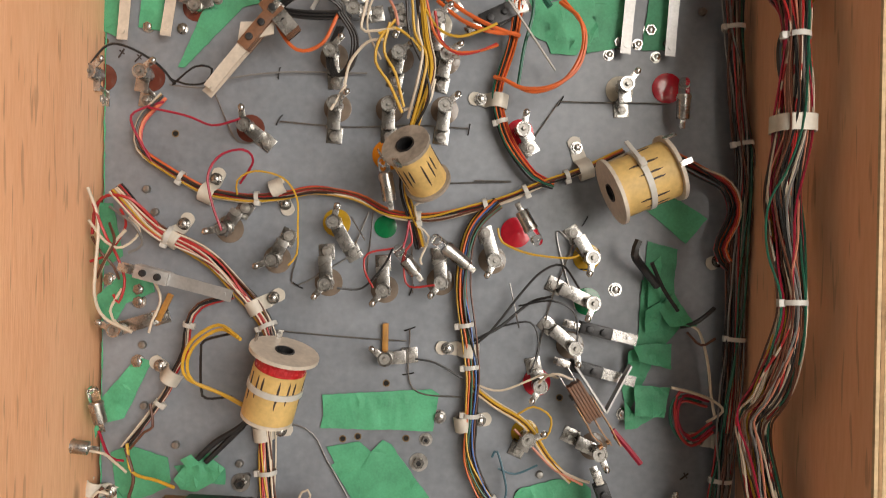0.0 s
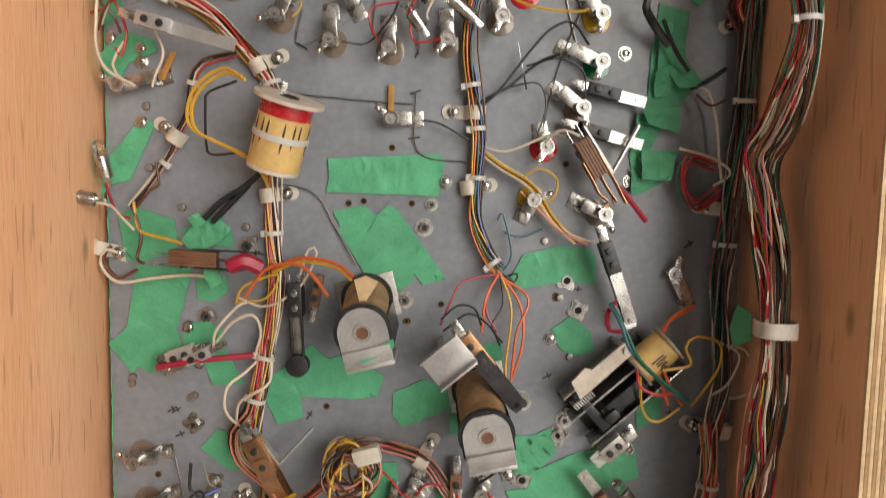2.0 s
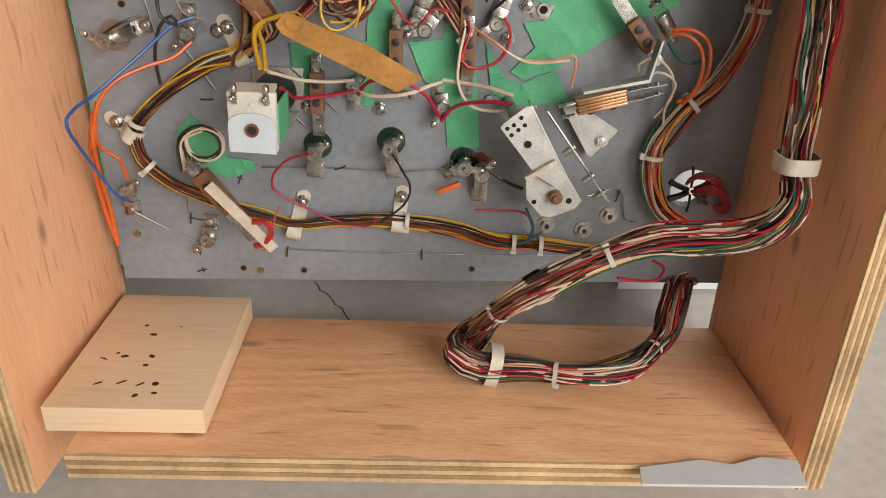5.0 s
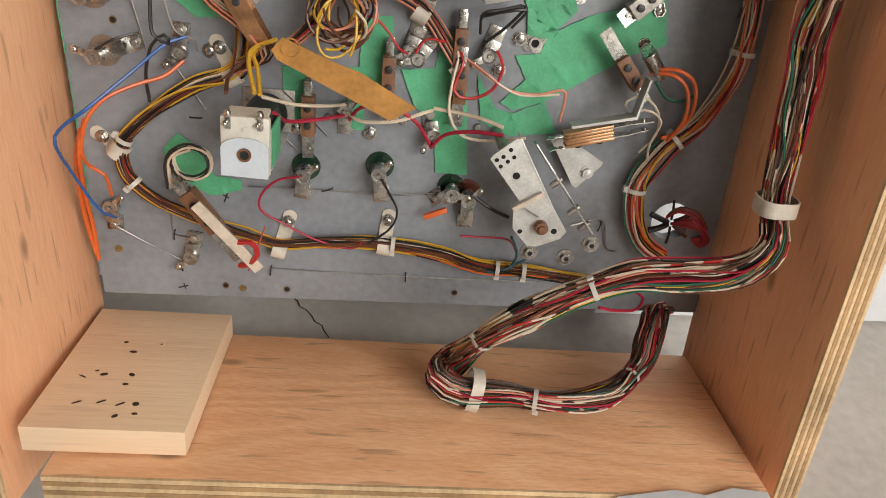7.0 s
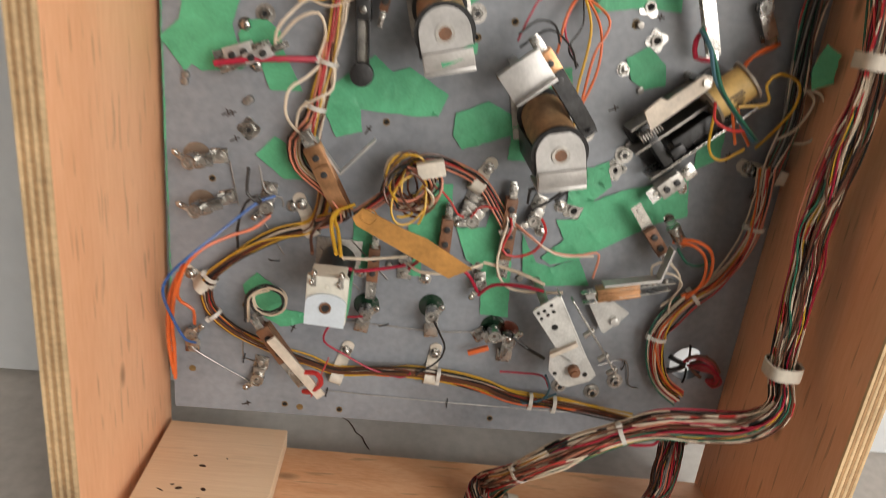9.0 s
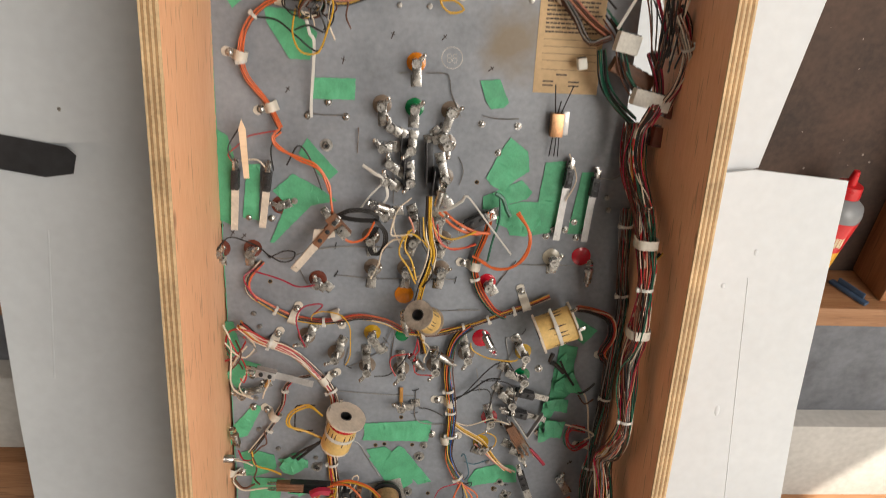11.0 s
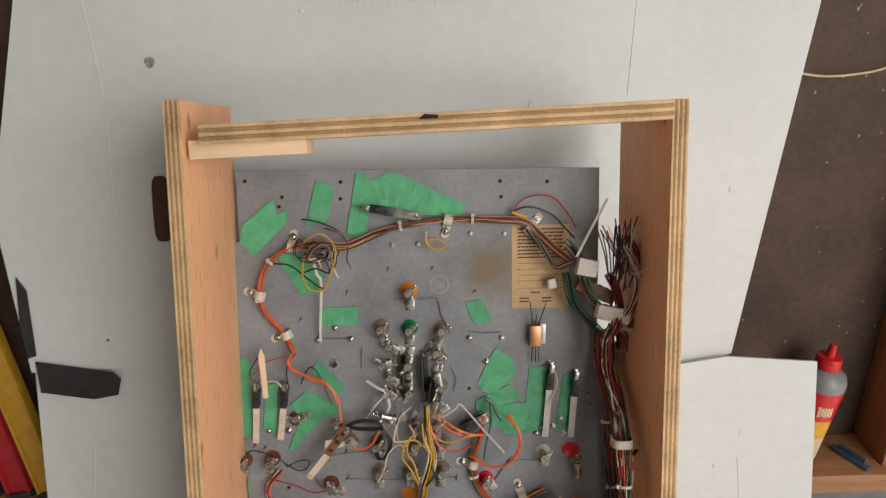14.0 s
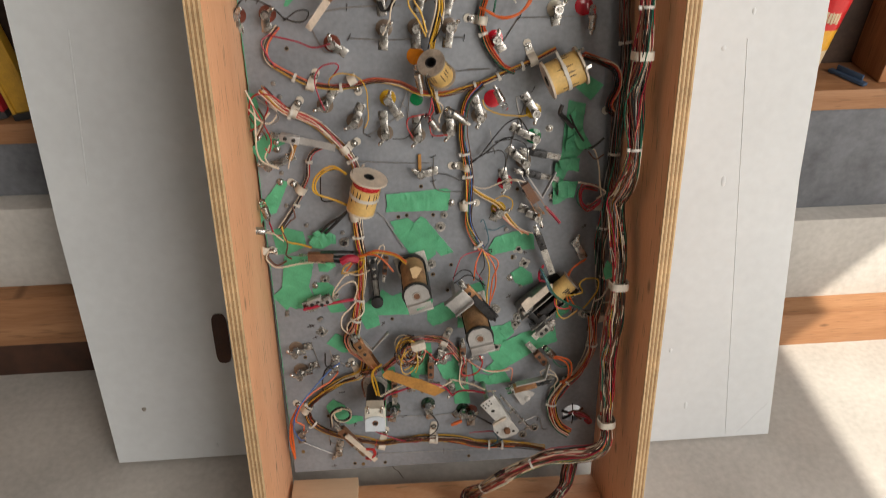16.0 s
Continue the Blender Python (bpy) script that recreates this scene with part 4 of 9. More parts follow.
def coil_parts(ob, length, r, wrap=WRAP, flange=FLANGE, winding=0.0, print_on=True, tie=True, bore=0.0068, seed=3, cap=1.17, foot=1.17):
    """A solenoid coil along local z of ob: flanges, bore tube, paper wrap with print, tie, lugs."""
    for z, k in ((-length / 2, foot), (length / 2, cap)):
        part("flange", ring(bmesh.new(), (0, 0, z - 0.0013), (0, 0, z + 0.0013), r * k, bore, 32), flange, ob)
    part("bore_tube", ring(bmesh.new(), (0, 0, -length / 2 - 0.002), (0, 0, length / 2 + 0.002), bore, bore * 0.84, 20), STEEL_DARK, ob)
    bm = bmesh.new()
    ring(bm, (0, 0, -length / 2 + 0.0015), (0, 0, length / 2 - 0.0015 - winding), r, r * 0.8, 32)
    wp = part("paper_wrap", bm, wrap, ob)
    if winding:
        part("winding", ring(bmesh.new(), (0, 0, length / 2 - winding - 0.002), (0, 0, length / 2 - 0.0014), r * 0.97, r * 0.7, 32), WINDING, ob)
    if print_on:
        bm = bmesh.new()
        for a0, z0, w, h in [(a + b, 0.002 * k, 0.0062 if k == 0 else 0.0018, 0.021 - 0.004 * k) for a in (0.0, 1.25, 2.5, 3.75, 5.0) for k, b in enumerate((0.0, 0.38, 0.62))]:
            n = 5
            for i in range(n):
                a = a0 + (i - n / 2) * 0.012
                box(bm, (math.cos(a) * (r + 0.0001), math.sin(a) * (r + 0.0001), z0 + (i - 2) * 0.0004), (0.0003, w / n * (0.45 if w > 0.003 else 1.1), h * (1 - 0.2 * abs(i - 2))), turn=Matrix.Rotation(a, 4, "Z"))
        part("print_bar", bm, INK, wp)
    if tie:
        bm = ring(bmesh.new(), (0, 0, -0.003), (0, 0, 0.0012), r * 1.06, r, 32)
        box(bm, (r * 1.08, 0, -0.001), (0.005, 0.006, 0.005), 0.0008)
        box(bm, (r * 1.02, -0.012, -0.001), (0.0014, 0.022, 0.003), 0.0004, turn=Matrix.Rotation(-0.25, 4, "Z"))
        part("cable_tie", bm, NYLON_CLEAR, ob, "pale nylon tie")
    for a in (-0.5, 0.5):
        bm = bmesh.new()
        box(bm, (r * 1.18 * math.cos(a), r * 1.18 * math.sin(a), length / 2 + 0.003), (0.0012, 0.004, 0.009), 0.0003, turn=Matrix.Rotation(a, 4, "Z"))
        part("lug", bm, TIN, ob)
    return ob


def along(p0, p1, spin=0.0):
    """A pose on the board whose z runs from p0 to p1, midway."""
    a, b = Vector(p0), Vector(p1)
    return BOARD @ Matrix.Translation((a + b) / 2) @ (b - a).to_track_quat("Z", "Y").to_matrix().to_4x4() @ Matrix.Rotation(radians(spin), 4, "Z")


def coil(p0, p1, r=0.0175, spin=0.0, label="loose solenoid coil in printed yellow paper held by a nylon tie", **more):
    ob = thing("solenoid_coil", along(p0, p1, spin), label, "coil", "solenoid coils")
    return coil_parts(ob, (Vector(p1) - Vector(p0)).length, r, **more)


def leaf_switch(x, y, x2, y2, z=0.012, blades=2, wide=0.0075, blade_mat=None, stack=BAKELITE, stack_len=0.024, stack_h=0.011, upright=False, label="leaf switch with a phenolic stack and thin contact blades"):
    """A stack with two screws at (x, y), its blades reaching to (x2, y2)."""
    ang = math.degrees(math.atan2(y2 - y, x2 - x))
    length = math.hypot(x2 - x, y2 - y)
    m = at(x, y, ang, z)
    if upright:
        m = m @ Matrix.Rotation(radians(90), 4, "X")
    ob = thing("leaf_switch", m, label, "switch", "leaf switches")
    layers = 5
    for i in range(layers):
        bm = box(bmesh.new(), (stack_len / 2, 0, (i - 2) * stack_h / layers), (stack_len - 0.001 * (i % 2), wide * (1.0 - 0.06 * (i % 2)), stack_h / layers * 0.9), 0.0003)
        part("insulator", bm, stack, ob)
    for k in (0.28, 0.72):
        bm = cyl(bmesh.new(), (stack_len * k, 0, stack_h / 2), (stack_len * k, 0, stack_h / 2 + 0.0018), 0.0026, 14, bevel=0.0004)
        part("stack_screw", bm, STEEL_DARK, ob)
    bm = bmesh.new()
    box(bm, (-0.006, 0, stack_h / 2 + 0.0002), (0.010, wide * 0.6, 0.0007), 0.0002)
    box(bm, (-0.006, 0, -stack_h / 4), (0.012, wide * 0.6, 0.0007), 0.0002)
    part("solder_lug", bm, TIN, ob)
    for i in range(blades):
        h = (i - (blades - 1) / 2) * stack_h * 0.6
        line = [(stack_len * 0.5, h), (stack_len, h), (length * 0.7, h + 0.0006 * (i - 0.5)), (length - 0.004 * i, h - 0.0014 * (i - 0.5))]
        bm = bmesh.new()
        prev = None
        for a, b in line:
            w = wide * (0.46 if a > stack_len else 0.48)
            now = [bm.verts.new((a, -w, b - 0.0003)), bm.verts.new((a, w, b - 0.0003)), bm.verts.new((a, w, b + 0.0003)), bm.verts.new((a, -w, b + 0.0003))]
            if prev:
                for j in range(4):
                    bm.faces.new((prev[j], prev[(j + 1) % 4], now[(j + 1) % 4], now[j]))
            else:
                bm.faces.new(now[::-1])
            prev = now
        bm.faces.new(prev)
        cyl(bm, (length - 0.006, 0, h - 0.0016), (length - 0.006, 0, h + 0.0016), 0.0018, 10)
        bmesh.ops.recalc_face_normals(bm, faces=bm.faces[:])
        part("blade", bm, blade_mat or STEEL, ob)
    return ob


def staple(x, y, turn):
    bm = sweep(bmesh.new(), glide([(-0.004, 0, 0), (-0.0035, 0, 0.002), (0.0035, 0, 0.002), (0.004, 0, 0)], 0.001), 0.0005, 5)
    return tagged(part("staple", bm, STEEL_DARK, m=at(x, y, turn)), "small dark wire staple in the grey board", "staple", "wire staples")

# ---- fittings at mid height ----
MIX = ["red", "white", "yellow", "orange", "black", "brown", "white", "red", "green", "grey"]
HOT = ["orange", "red", "yellow", "orange", "red", "brown"]

# green tape
tape([(-0.0627, 0.4555), (0.0191, 0.4605), (0.0251, 0.4568), (0.0206, 0.4290), (-0.0641, 0.4304), (-0.0617, 0.4411)])
tape([(-0.0588, 0.4164), (-0.0347, 0.4207), (-0.0256, 0.4131), (-0.0168, 0.4219), (-0.0104, 0.4186), (0.0279, 0.3662), (0.0104, 0.3616), (0.0029, 0.3705), (0.0034, 0.3645), (-0.0122, 0.3521), (-0.0282, 0.3596), (-0.0553, 0.4027), (-0.0527, 0.4041)])
tape([(-0.2004, 0.4816), (-0.1899, 0.4785), (-0.2098, 0.4360), (-0.2245, 0.4323), (-0.2351, 0.4143), (-0.2332, 0.4431)])
tape([(-0.2309, 0.5964), (-0.2203, 0.5959), (-0.2123, 0.5568), (-0.2235, 0.5496), (-0.2371, 0.5521), (-0.2367, 0.5889)])
tape([(-0.2341, 0.5242), (-0.2124, 0.5445), (-0.1905, 0.5388), (-0.1885, 0.5306), (-0.2093, 0.5218), (-0.2197, 0.5037)])
tape([(-0.2192, 0.4104), (-0.2057, 0.4157), (-0.1772, 0.4069), (-0.1743, 0.3899), (-0.1764, 0.3847), (-0.1997, 0.3744), (-0.2136, 0.3754)])
tape([(-0.2060, 0.3721), (-0.1638, 0.3707), (-0.1723, 0.3382), (-0.1766, 0.3251), (-0.1723, 0.3099), (-0.1553, 0.3036), (-0.1702, 0.2937), (-0.1980, 0.2898), (-0.2056, 0.2941), (-0.2108, 0.2888), (-0.2276, 0.3112), (-0.2139, 0.3245)])
tape([(-0.1574, 0.4030), (-0.1342, 0.3991), (-0.1341, 0.3871), (-0.1658, 0.3900), (-0.1722, 0.4006)])
tape([(-0.1702, 0.3929), (-0.1600, 0.4060), (-0.1420, 0.4084), (-0.1326, 0.4020), (-0.1388, 0.3930), (-0.1514, 0.3860), (-0.1639, 0.3865)], z=0.006, seed=3, label="crumpled piece of green masking tape over a wire end", rise=(0.3, -0.9, 0.005))
tape([(-0.1640, 0.4090), (-0.1560, 0.4130), (-0.1500, 0.4060), (-0.1590, 0.4020)], z=0.010, seed=5, label="crumpled piece of green masking tape over a wire end", rise=(-0.5, 0.8, 0.004))
tape([(-0.1480, 0.3840), (-0.1380, 0.3850), (-0.1350, 0.3640), (-0.1440, 0.3580), (-0.1500, 0.3690)], z=0.020, seed=6, label="crumpled piece of green masking tape hanging off a switch", rise=(0.8, 0.4, 0.006))
tape([(-0.1566, 0.4086), (-0.1455, 0.4109), (-0.1393, 0.4081), (-0.1509, 0.4037)])
tape([(-0.1544, 0.3687), (-0.1392, 0.3647), (-0.1374, 0.3539), (-0.1489, 0.3451), (-0.1604, 0.3470), (-0.1616, 0.3621)])
tape([(-0.1723, 0.3186), (-0.1659, 0.3287), (-0.1532, 0.3307), (-0.1425, 0.3234), (-0.1403, 0.3104), (-0.1253, 0.2821), (-0.1489, 0.2809), (-0.1574, 0.3014), (-0.1702, 0.3099)])
tape([(-0.1038, 0.2890), (-0.0740, 0.3135), (-0.0601, 0.3028), (-0.0481, 0.3074), (-0.0177, 0.2902), (-0.0239, 0.2737), (-0.0390, 0.2718), (-0.0822, 0.2730), (-0.0799, 0.2562), (-0.0993, 0.2506), (-0.1089, 0.2691)])
tape([(-0.0110, 0.2770), (0.0127, 0.2884), (0.0324, 0.2798), (0.0392, 0.2666), (-0.0031, 0.2500), (-0.0111, 0.2593)])
tape([(0.0860, 0.3859), (0.1138, 0.3937), (0.1354, 0.3919), (0.1408, 0.3868), (0.1429, 0.3651), (0.1147, 0.3655), (0.0803, 0.3588), (0.0765, 0.3683)])
tape([(0.1093, 0.3295), (0.1242, 0.3394), (0.1398, 0.3278), (0.1426, 0.3124), (0.1274, 0.3086), (0.1163, 0.3142)])
tape([(0.1725, 0.6036), (0.1824, 0.6203), (0.2260, 0.5925), (0.2099, 0.5734)])
tape([(0.1809, 0.5748), (0.2037, 0.5691), (0.2009, 0.5355), (0.1970, 0.5249), (0.1775, 0.5307)])
tape([(0.1770, 0.5454), (0.2005, 0.5439), (0.2083, 0.5125), (0.1879, 0.4866), (0.1701, 0.4478), (0.1691, 0.4392), (0.1631, 0.4626), (0.1745, 0.4990)])
FLAP = "folded flap of green masking tape standing off the board"
tape([(0.1877, 0.5255), (0.2002, 0.5362), (0.2120, 0.5133), (0.1951, 0.5117)], z=0.006, label=FLAP, rise=(0.5, -0.8, 0.006))
tape([(0.1800, 0.5540), (0.1905, 0.5640), (0.1905, 0.5300), (0.1800, 0.5250)], z=0.003, label=FLAP, rise=(-1, 0, 0.003))
tape([(0.1770, 0.5230), (0.1900, 0.5300), (0.1930, 0.5080), (0.1790, 0.5060)], z=0.004, label=FLAP, rise=(-0.8, 0.6, 0.004))
tape([(0.1679, 0.4971), (0.1975, 0.4985), (0.1979, 0.4794), (0.1724, 0.4854)], z=0.008, label=FLAP, rise=(-0.6, -0.6, 0.004))
tape([(0.1660, 0.4920), (0.1760, 0.4960), (0.1760, 0.4720), (0.1640, 0.4680)], z=0.003, label=FLAP, rise=(-1, 0.2, 0.004))
tape([(0.1706, 0.4672), (0.1973, 0.4657), (0.1909, 0.4444), (0.1705, 0.4452)], z=0.009, label=FLAP, rise=(0.3, -0.9, 0.003))
tape([(0.1645, 0.4538), (0.1710, 0.4460), (0.1890, 0.4436), (0.1733, 0.4348), (0.1640, 0.4340)], z=0.004, label=FLAP, rise=(-0.2, -1, 0.003))
tape([(0.2395, 0.3560), (0.2470, 0.3500), (0.2500, 0.3300), (0.2410, 0.3230), (0.2370, 0.3361)], z=0.024, label=FLAP, rise=(0.9, 0.3, 0.012))

tape([(-0.2284, 0.968), (-0.2276, 0.968), (-0.2252, 0.03), (-0.2258, 0.03)], label="narrow green tape strip along the board edge")

# cable clips
clip(-0.1673, 0.5817, -0.1739, 0.5713)
clip(-0.1003, 0.5277, -0.1119, 0.5212)
clip(-0.1833, 0.4757, -0.1745, 0.4696)
clip(-0.0933, 0.4285, -0.1047, 0.4270)
clip(0.0307, 0.4917, 0.0468, 0.4912)
clip(0.0558, 0.4378, 0.0460, 0.4364)
clip(-0.0925, 0.5980, -0.0967, 0.6081)
clip(-0.1441, 0.6154, -0.1478, 0.6068)
clip(0.1251, 0.6441, 0.1310, 0.6276)
clip(0.0522, 0.6792, 0.0650, 0.6774)
clip(0.2344, 0.5606, 0.2478, 0.5660)
clip(0.2216, 0.4251, 0.2408, 0.4233)
clip(-0.2186, 0.3814, -0.2286, 0.3855)
clip(0.2249, 0.2547, 0.2395, 0.2531)

# lamp sockets
lamp(-0.1338, 0.5785, -0.1235, 0.5927)
lamp(-0.0980, 0.5563, -0.0906, 0.5722)
lamp(-0.0594, 0.5398, -0.0609, 0.5614)
lamp(-0.0174, 0.5354, -0.0186, 0.5541)
lamp(0.0245, 0.5418, 0.0233, 0.5601)
lamp(-0.0541, 0.5846, -0.0422, 0.5635, "amber")
lamp(0.0633, 0.5586, 0.0582, 0.5767)
lamp(0.1347, 0.5620, 0.1248, 0.5783, "amber")
lamp(0.1358, 0.5285, 0.1117, 0.5397, "green", tab=-110)
lamp(0.1233, 0.4954, 0.1067, 0.5094, "smoke", tab=-80)
lamp(-0.0157, 0.4848, 0.0012, 0.4860, None, 0.016)
lamp(-0.0548, 0.6705, -0.0566, 0.6510)
lamp(-0.0580, 0.7086, -0.0568, 0.6917)
lamp(-0.0158, 0.6705, -0.0163, 0.6518)
lamp(0.0254, 0.6706, 0.0232, 0.6518)
lamp(0.0261, 0.7080, 0.0225, 0.6909)
lamp(-0.0088, 0.7081, -0.0119, 0.6935)
lamp(-0.1195, 0.6539, -0.1084, 0.6448, "brown")
lamp(-0.2298, 0.6895, -0.2300, 0.6752, "brown")
lamp(-0.1939, 0.6903, -0.1962, 0.6751, "brown")
lamp(0.0825, 0.6547, 0.0887, 0.6455, "red")
lamp(0.1574, 0.6888, 0.1585, 0.6752, "white")
lamp(-0.2110, 0.5039, -0.1844, 0.5120, None, 0.02)
lamp(0.0986, 0.4668, 0.0961, 0.4783, "red", 0.02)
lamp(0.0903, 0.4282, 0.0863, 0.4195, "amber", 0.022)
lamp(0.1423, 0.4189, 0.1256, 0.4263, "smoke", 0.024)
lamp(0.1995, 0.3748, 0.2117, 0.3531, None, 0.012)
bm = cyl(bmesh.new(), (0, 0, 0), (0, 0, 0.0012), 0.0085, 28, bevel=0.0003)
tagged(part("lens_disc", bm, LENS["green"], m=at(-0.0174, 0.5822)), "dark green translucent lens disc in the board", "lens", "lens discs")
for colour, x, y in (("red", 0.0808, 0.5797), ("red", 0.1936, 0.6909), ("orange", -0.0169, 0.6361)):
    bm = cyl(bmesh.new(), (0, 0, 0), (0, 0, 0.0012), 0.0115, 28, bevel=0.0003)
    tagged(part("lens_disc", bm, LENS[colour], m=at(x, y)), colour + " translucent lens disc in the board", "lens", "lens discs")
loose_lamp(0.0817, 0.5945, -62, 0.024)
loose_lamp(0.1999, 0.6648, 92, 0.018, 0.018)
loose_lamp(-0.0131, 0.6003, 100, 0.03, 0.020)
loose_lamp(0.0435, 0.5549, 142, 0.022, 0.022)
loose_lamp(0.0063, 0.5484, 128, 0.02, 0.013)
loose_lamp(-0.2187, 0.4370, 100, 0.02, 0.016)
loose_lamp(-0.2224, 0.4214, 170, 0.03, 0.013)

# coils
coil((-0.0962, 0.4472, 0.036), (-0.0828, 0.4935, 0.046), 0.0184, spin=-35, winding=0.010, cap=1.32, foot=1.0)
coil((0.1421, 0.6082, 0.045), (0.1822, 0.6255, 0.045), 0.0205, spin=60, seed=5)
coil((0.0136, 0.6139, 0.028), (-0.0016, 0.6357, 0.058), 0.0148, spin=20, wrap=WRAP, flange=FLANGE_GREY, tie=False, print_on=True, label="loose solenoid coil in yellow paper with a sooty flange")

# amber post and fibre flag
bm = box(bmesh.new(), (0, 0, 0.004), (0.0045, 0.022, 0.002), 0.0006)
tagged(part("amber_post", bm, FIBRE, m=at(-0.0160, 0.4991)), "amber plastic lamp post blade", "lamp post", "amber posts")
bm = box(bmesh.new(), (0, 0, 0.006), (0.0045, 0.022, 0.002), 0.0006)
tagged(part("amber_post", bm, FIBRE, m=at(-0.1794, 0.5196, -25)), "amber plastic lamp post blade", "lamp post", "amber posts")
ob = thing("lever_switch", at(-0.0830, 0.3290, 3), "black slotted switch arm with a round fibre end", "switch")
part("stack", box(bmesh.new(), (0.0005, 0.0215, 0.013), (0.0105, 0.0250, 0.0160), 0.0010), STEEL_DARK, ob)
for k in (0.016, 0.027):
    part("stack_screw", cyl(bmesh.new(), (0.0005, k, 0.021), (0.0005, k, 0.0226), 0.0026, 12, bevel=0.0004), STEEL, ob)
for k in (-0.0042, 0.0042):
    part("blade", box(bmesh.new(), (k, -0.006, 0.015), (0.0012, 0.0400, 0.0050), 0.0003), STEEL_DARK, ob)
part("back_strip", box(bmesh.new(), (0, -0.004, 0.0110), (0.0072, 0.0380, 0.0008), 0.0003), STEEL_DULL, ob)
part("round_end", cyl(bmesh.new(), (-0.0005, -0.0285, 0.008), (-0.0005, -0.0285, 0.018), 0.0085, 24, bevel=0.0012), STEEL_DARK, ob)
for k in (-0.004, 0.003, 0.007):
    part("lug", box(bmesh.new(), (k, 0.0365, 0.016), (0.0024, 0.0080, 0.0008), 0.0002), TIN, ob)
leaf_switch(-0.0699, 0.3455, -0.0660, 0.3688, 0.015, 1, 0.006)

# leaf switches
leaf_switch(-0.1897, 0.5477, -0.1227, 0.5306, 0.033, 1, 0.0095, blade_mat=ZINC, stack=ZINC, label="long silver leaf switch on a bright zinc stack")
leaf_switch(-0.1703, 0.3821, -0.1030, 0.3792, 0.03, 3, 0.010, blade_mat=STEEL_DARK, stack=BAKELITE, stack_len=0.034, upright=True, label="leaf switch with brown stack and long blackened blades")
leaf_switch(0.1278, 0.5107, 0.1708, 0.5009, 0.012, 1, 0.0085, stack=STEEL_DARK)
leaf_switch(0.1212, 0.4824, 0.1699, 0.4701, 0.012, 1, 0.0085, stack=STEEL_DARK)
leaf_switch(0.1202, 0.4716, 0.1500, 0.4243, 0.028, 3, 0.010, blade_mat=COPPER, stack_len=0.03, upright=True)
leaf_switch(0.1410, 0.3991, 0.1643, 0.3362, 0.027, 2, 0.0095, stack=STEEL_DARK, label="long silver leaf switch on a black stack")
leaf_switch(-0.1452, 0.3119, -0.1822, 0.2945, 0.018, 2, 0.008, stack=ZINC, stack_len=0.02)
bm = bmesh.new()
slab(bm, [(-0.0008, 0), (0.0008, 0), (0.0008, 0.040), (-0.0008, 0.040)], 0, 0.008)
slab(bm, [(0, -0.0008), (0.034, 0.018), (0.034, 0.0196), (0, 0.0008)], 0, 0.008)
ob = part("angle_bracket", bm, ZINC, m=at(0.1463, 0.4491, 34, 0.016))
tagged(ob, "thin white angle bracket standing on edge", "bracket")

# screws, nuts and holes
for x, y in ((0.0255, 0.4398), (0.1568, 0.5378), (0.1647, 0.4434), (-0.1672, 0.3252), (-0.2004, 0.4783), (-0.2224, 0.5393), (-0.2001, 0.5324), (0.1563, 0.7243), (0.1929, 0.7238), (0.1798, 0.7342), (-0.2001, 0.5233), (-0.2483, 0.3577), (0.2574, 0.4744), (0.1091, 0.3216)):
    screw(x, y)
for x, y in ((-0.1956, 0.6071), (-0.1891, 0.5902), (-0.1713, 0.4164), (-0.1236, 0.4028), (-0.1180, 0.3930), (-0.1951, 0.4456), (-0.2169, 0.5021), (-0.1970, 0.4909), (-0.1660, 0.2705), (-0.2108, 0.2809), (0.1151, 0.3537), (0.1020, 0.3970), (0.1244, 0.3077)):
    pin(x, y)
for x, y, t in ((0.1293, 0.3443, 20), (0.1198, 0.3669, 35), (0.1163, 0.2452, 10)):
    prong_nut(x, y, t)
for x, y in ((-0.1227, 0.3886), (-0.1532, 0.3341), (-0.0036, 0.3496), (0.0104, 0.4052), (-0.1639, 0.2498), (0.0892, 0.2717), (0.0870, 0.2739)):
    disc_nut(x, y)
disc_nut(0.0156, 0.4225, 0.005)
for x, y in ((-0.0470, 0.4222), (-0.0356, 0.4241), (0.0006, 0.4231), (0.0244, 0.3466), (-0.0024, 0.3330), (0.0188, 0.3070), (-0.0623, 0.2653), (-0.1753, 0.6490), (-0.0150, 0.4645), (0.1120, 0.3550), (0.1421, 0.5663), (0.1161, 0.4553)):
    hole(x, y)
for x, y, t in ((0.2125, 0.3964, 20), (-0.1810, 0.2606, 15), (0.1278, 0.3605, -20), (-0.2163, 0.7079, 40), (0.1074, 0.2919, 10), (0.2037, 0.2634, 60)):
    mark(x, y, t)

# wire harnesses
harness([(-0.2064, 0.6059, 0.03), (-0.1921, 0.5855, 0.02), (-0.1807, 0.5741, 0.01), (-0.1712, 0.5703, 0.008), (-0.1468, 0.5571, 0.008), (-0.1242, 0.5352, 0.008), (-0.1098, 0.5192, 0.008), (-0.1002, 0.5008, 0.01), (-0.0984, 0.4761, 0.012), (-0.1019, 0.4512, 0.01), (-0.1030, 0.4277, 0.008), (-0.1011, 0.3923, 0.008), (-0.0981, 0.3673, 0.01), (-0.1008, 0.3337, 0.012), (-0.1061, 0.3064, 0.014), (-0.1114, 0.2828, 0.014), (-0.1159, 0.2465, 0.012)], 14, 0.0060, ["white", "red", "black", "yellow", "white", "white", "brown", "black", "salmon"], 11, ties=(0.13, 0.36, 0.62, 0.83))
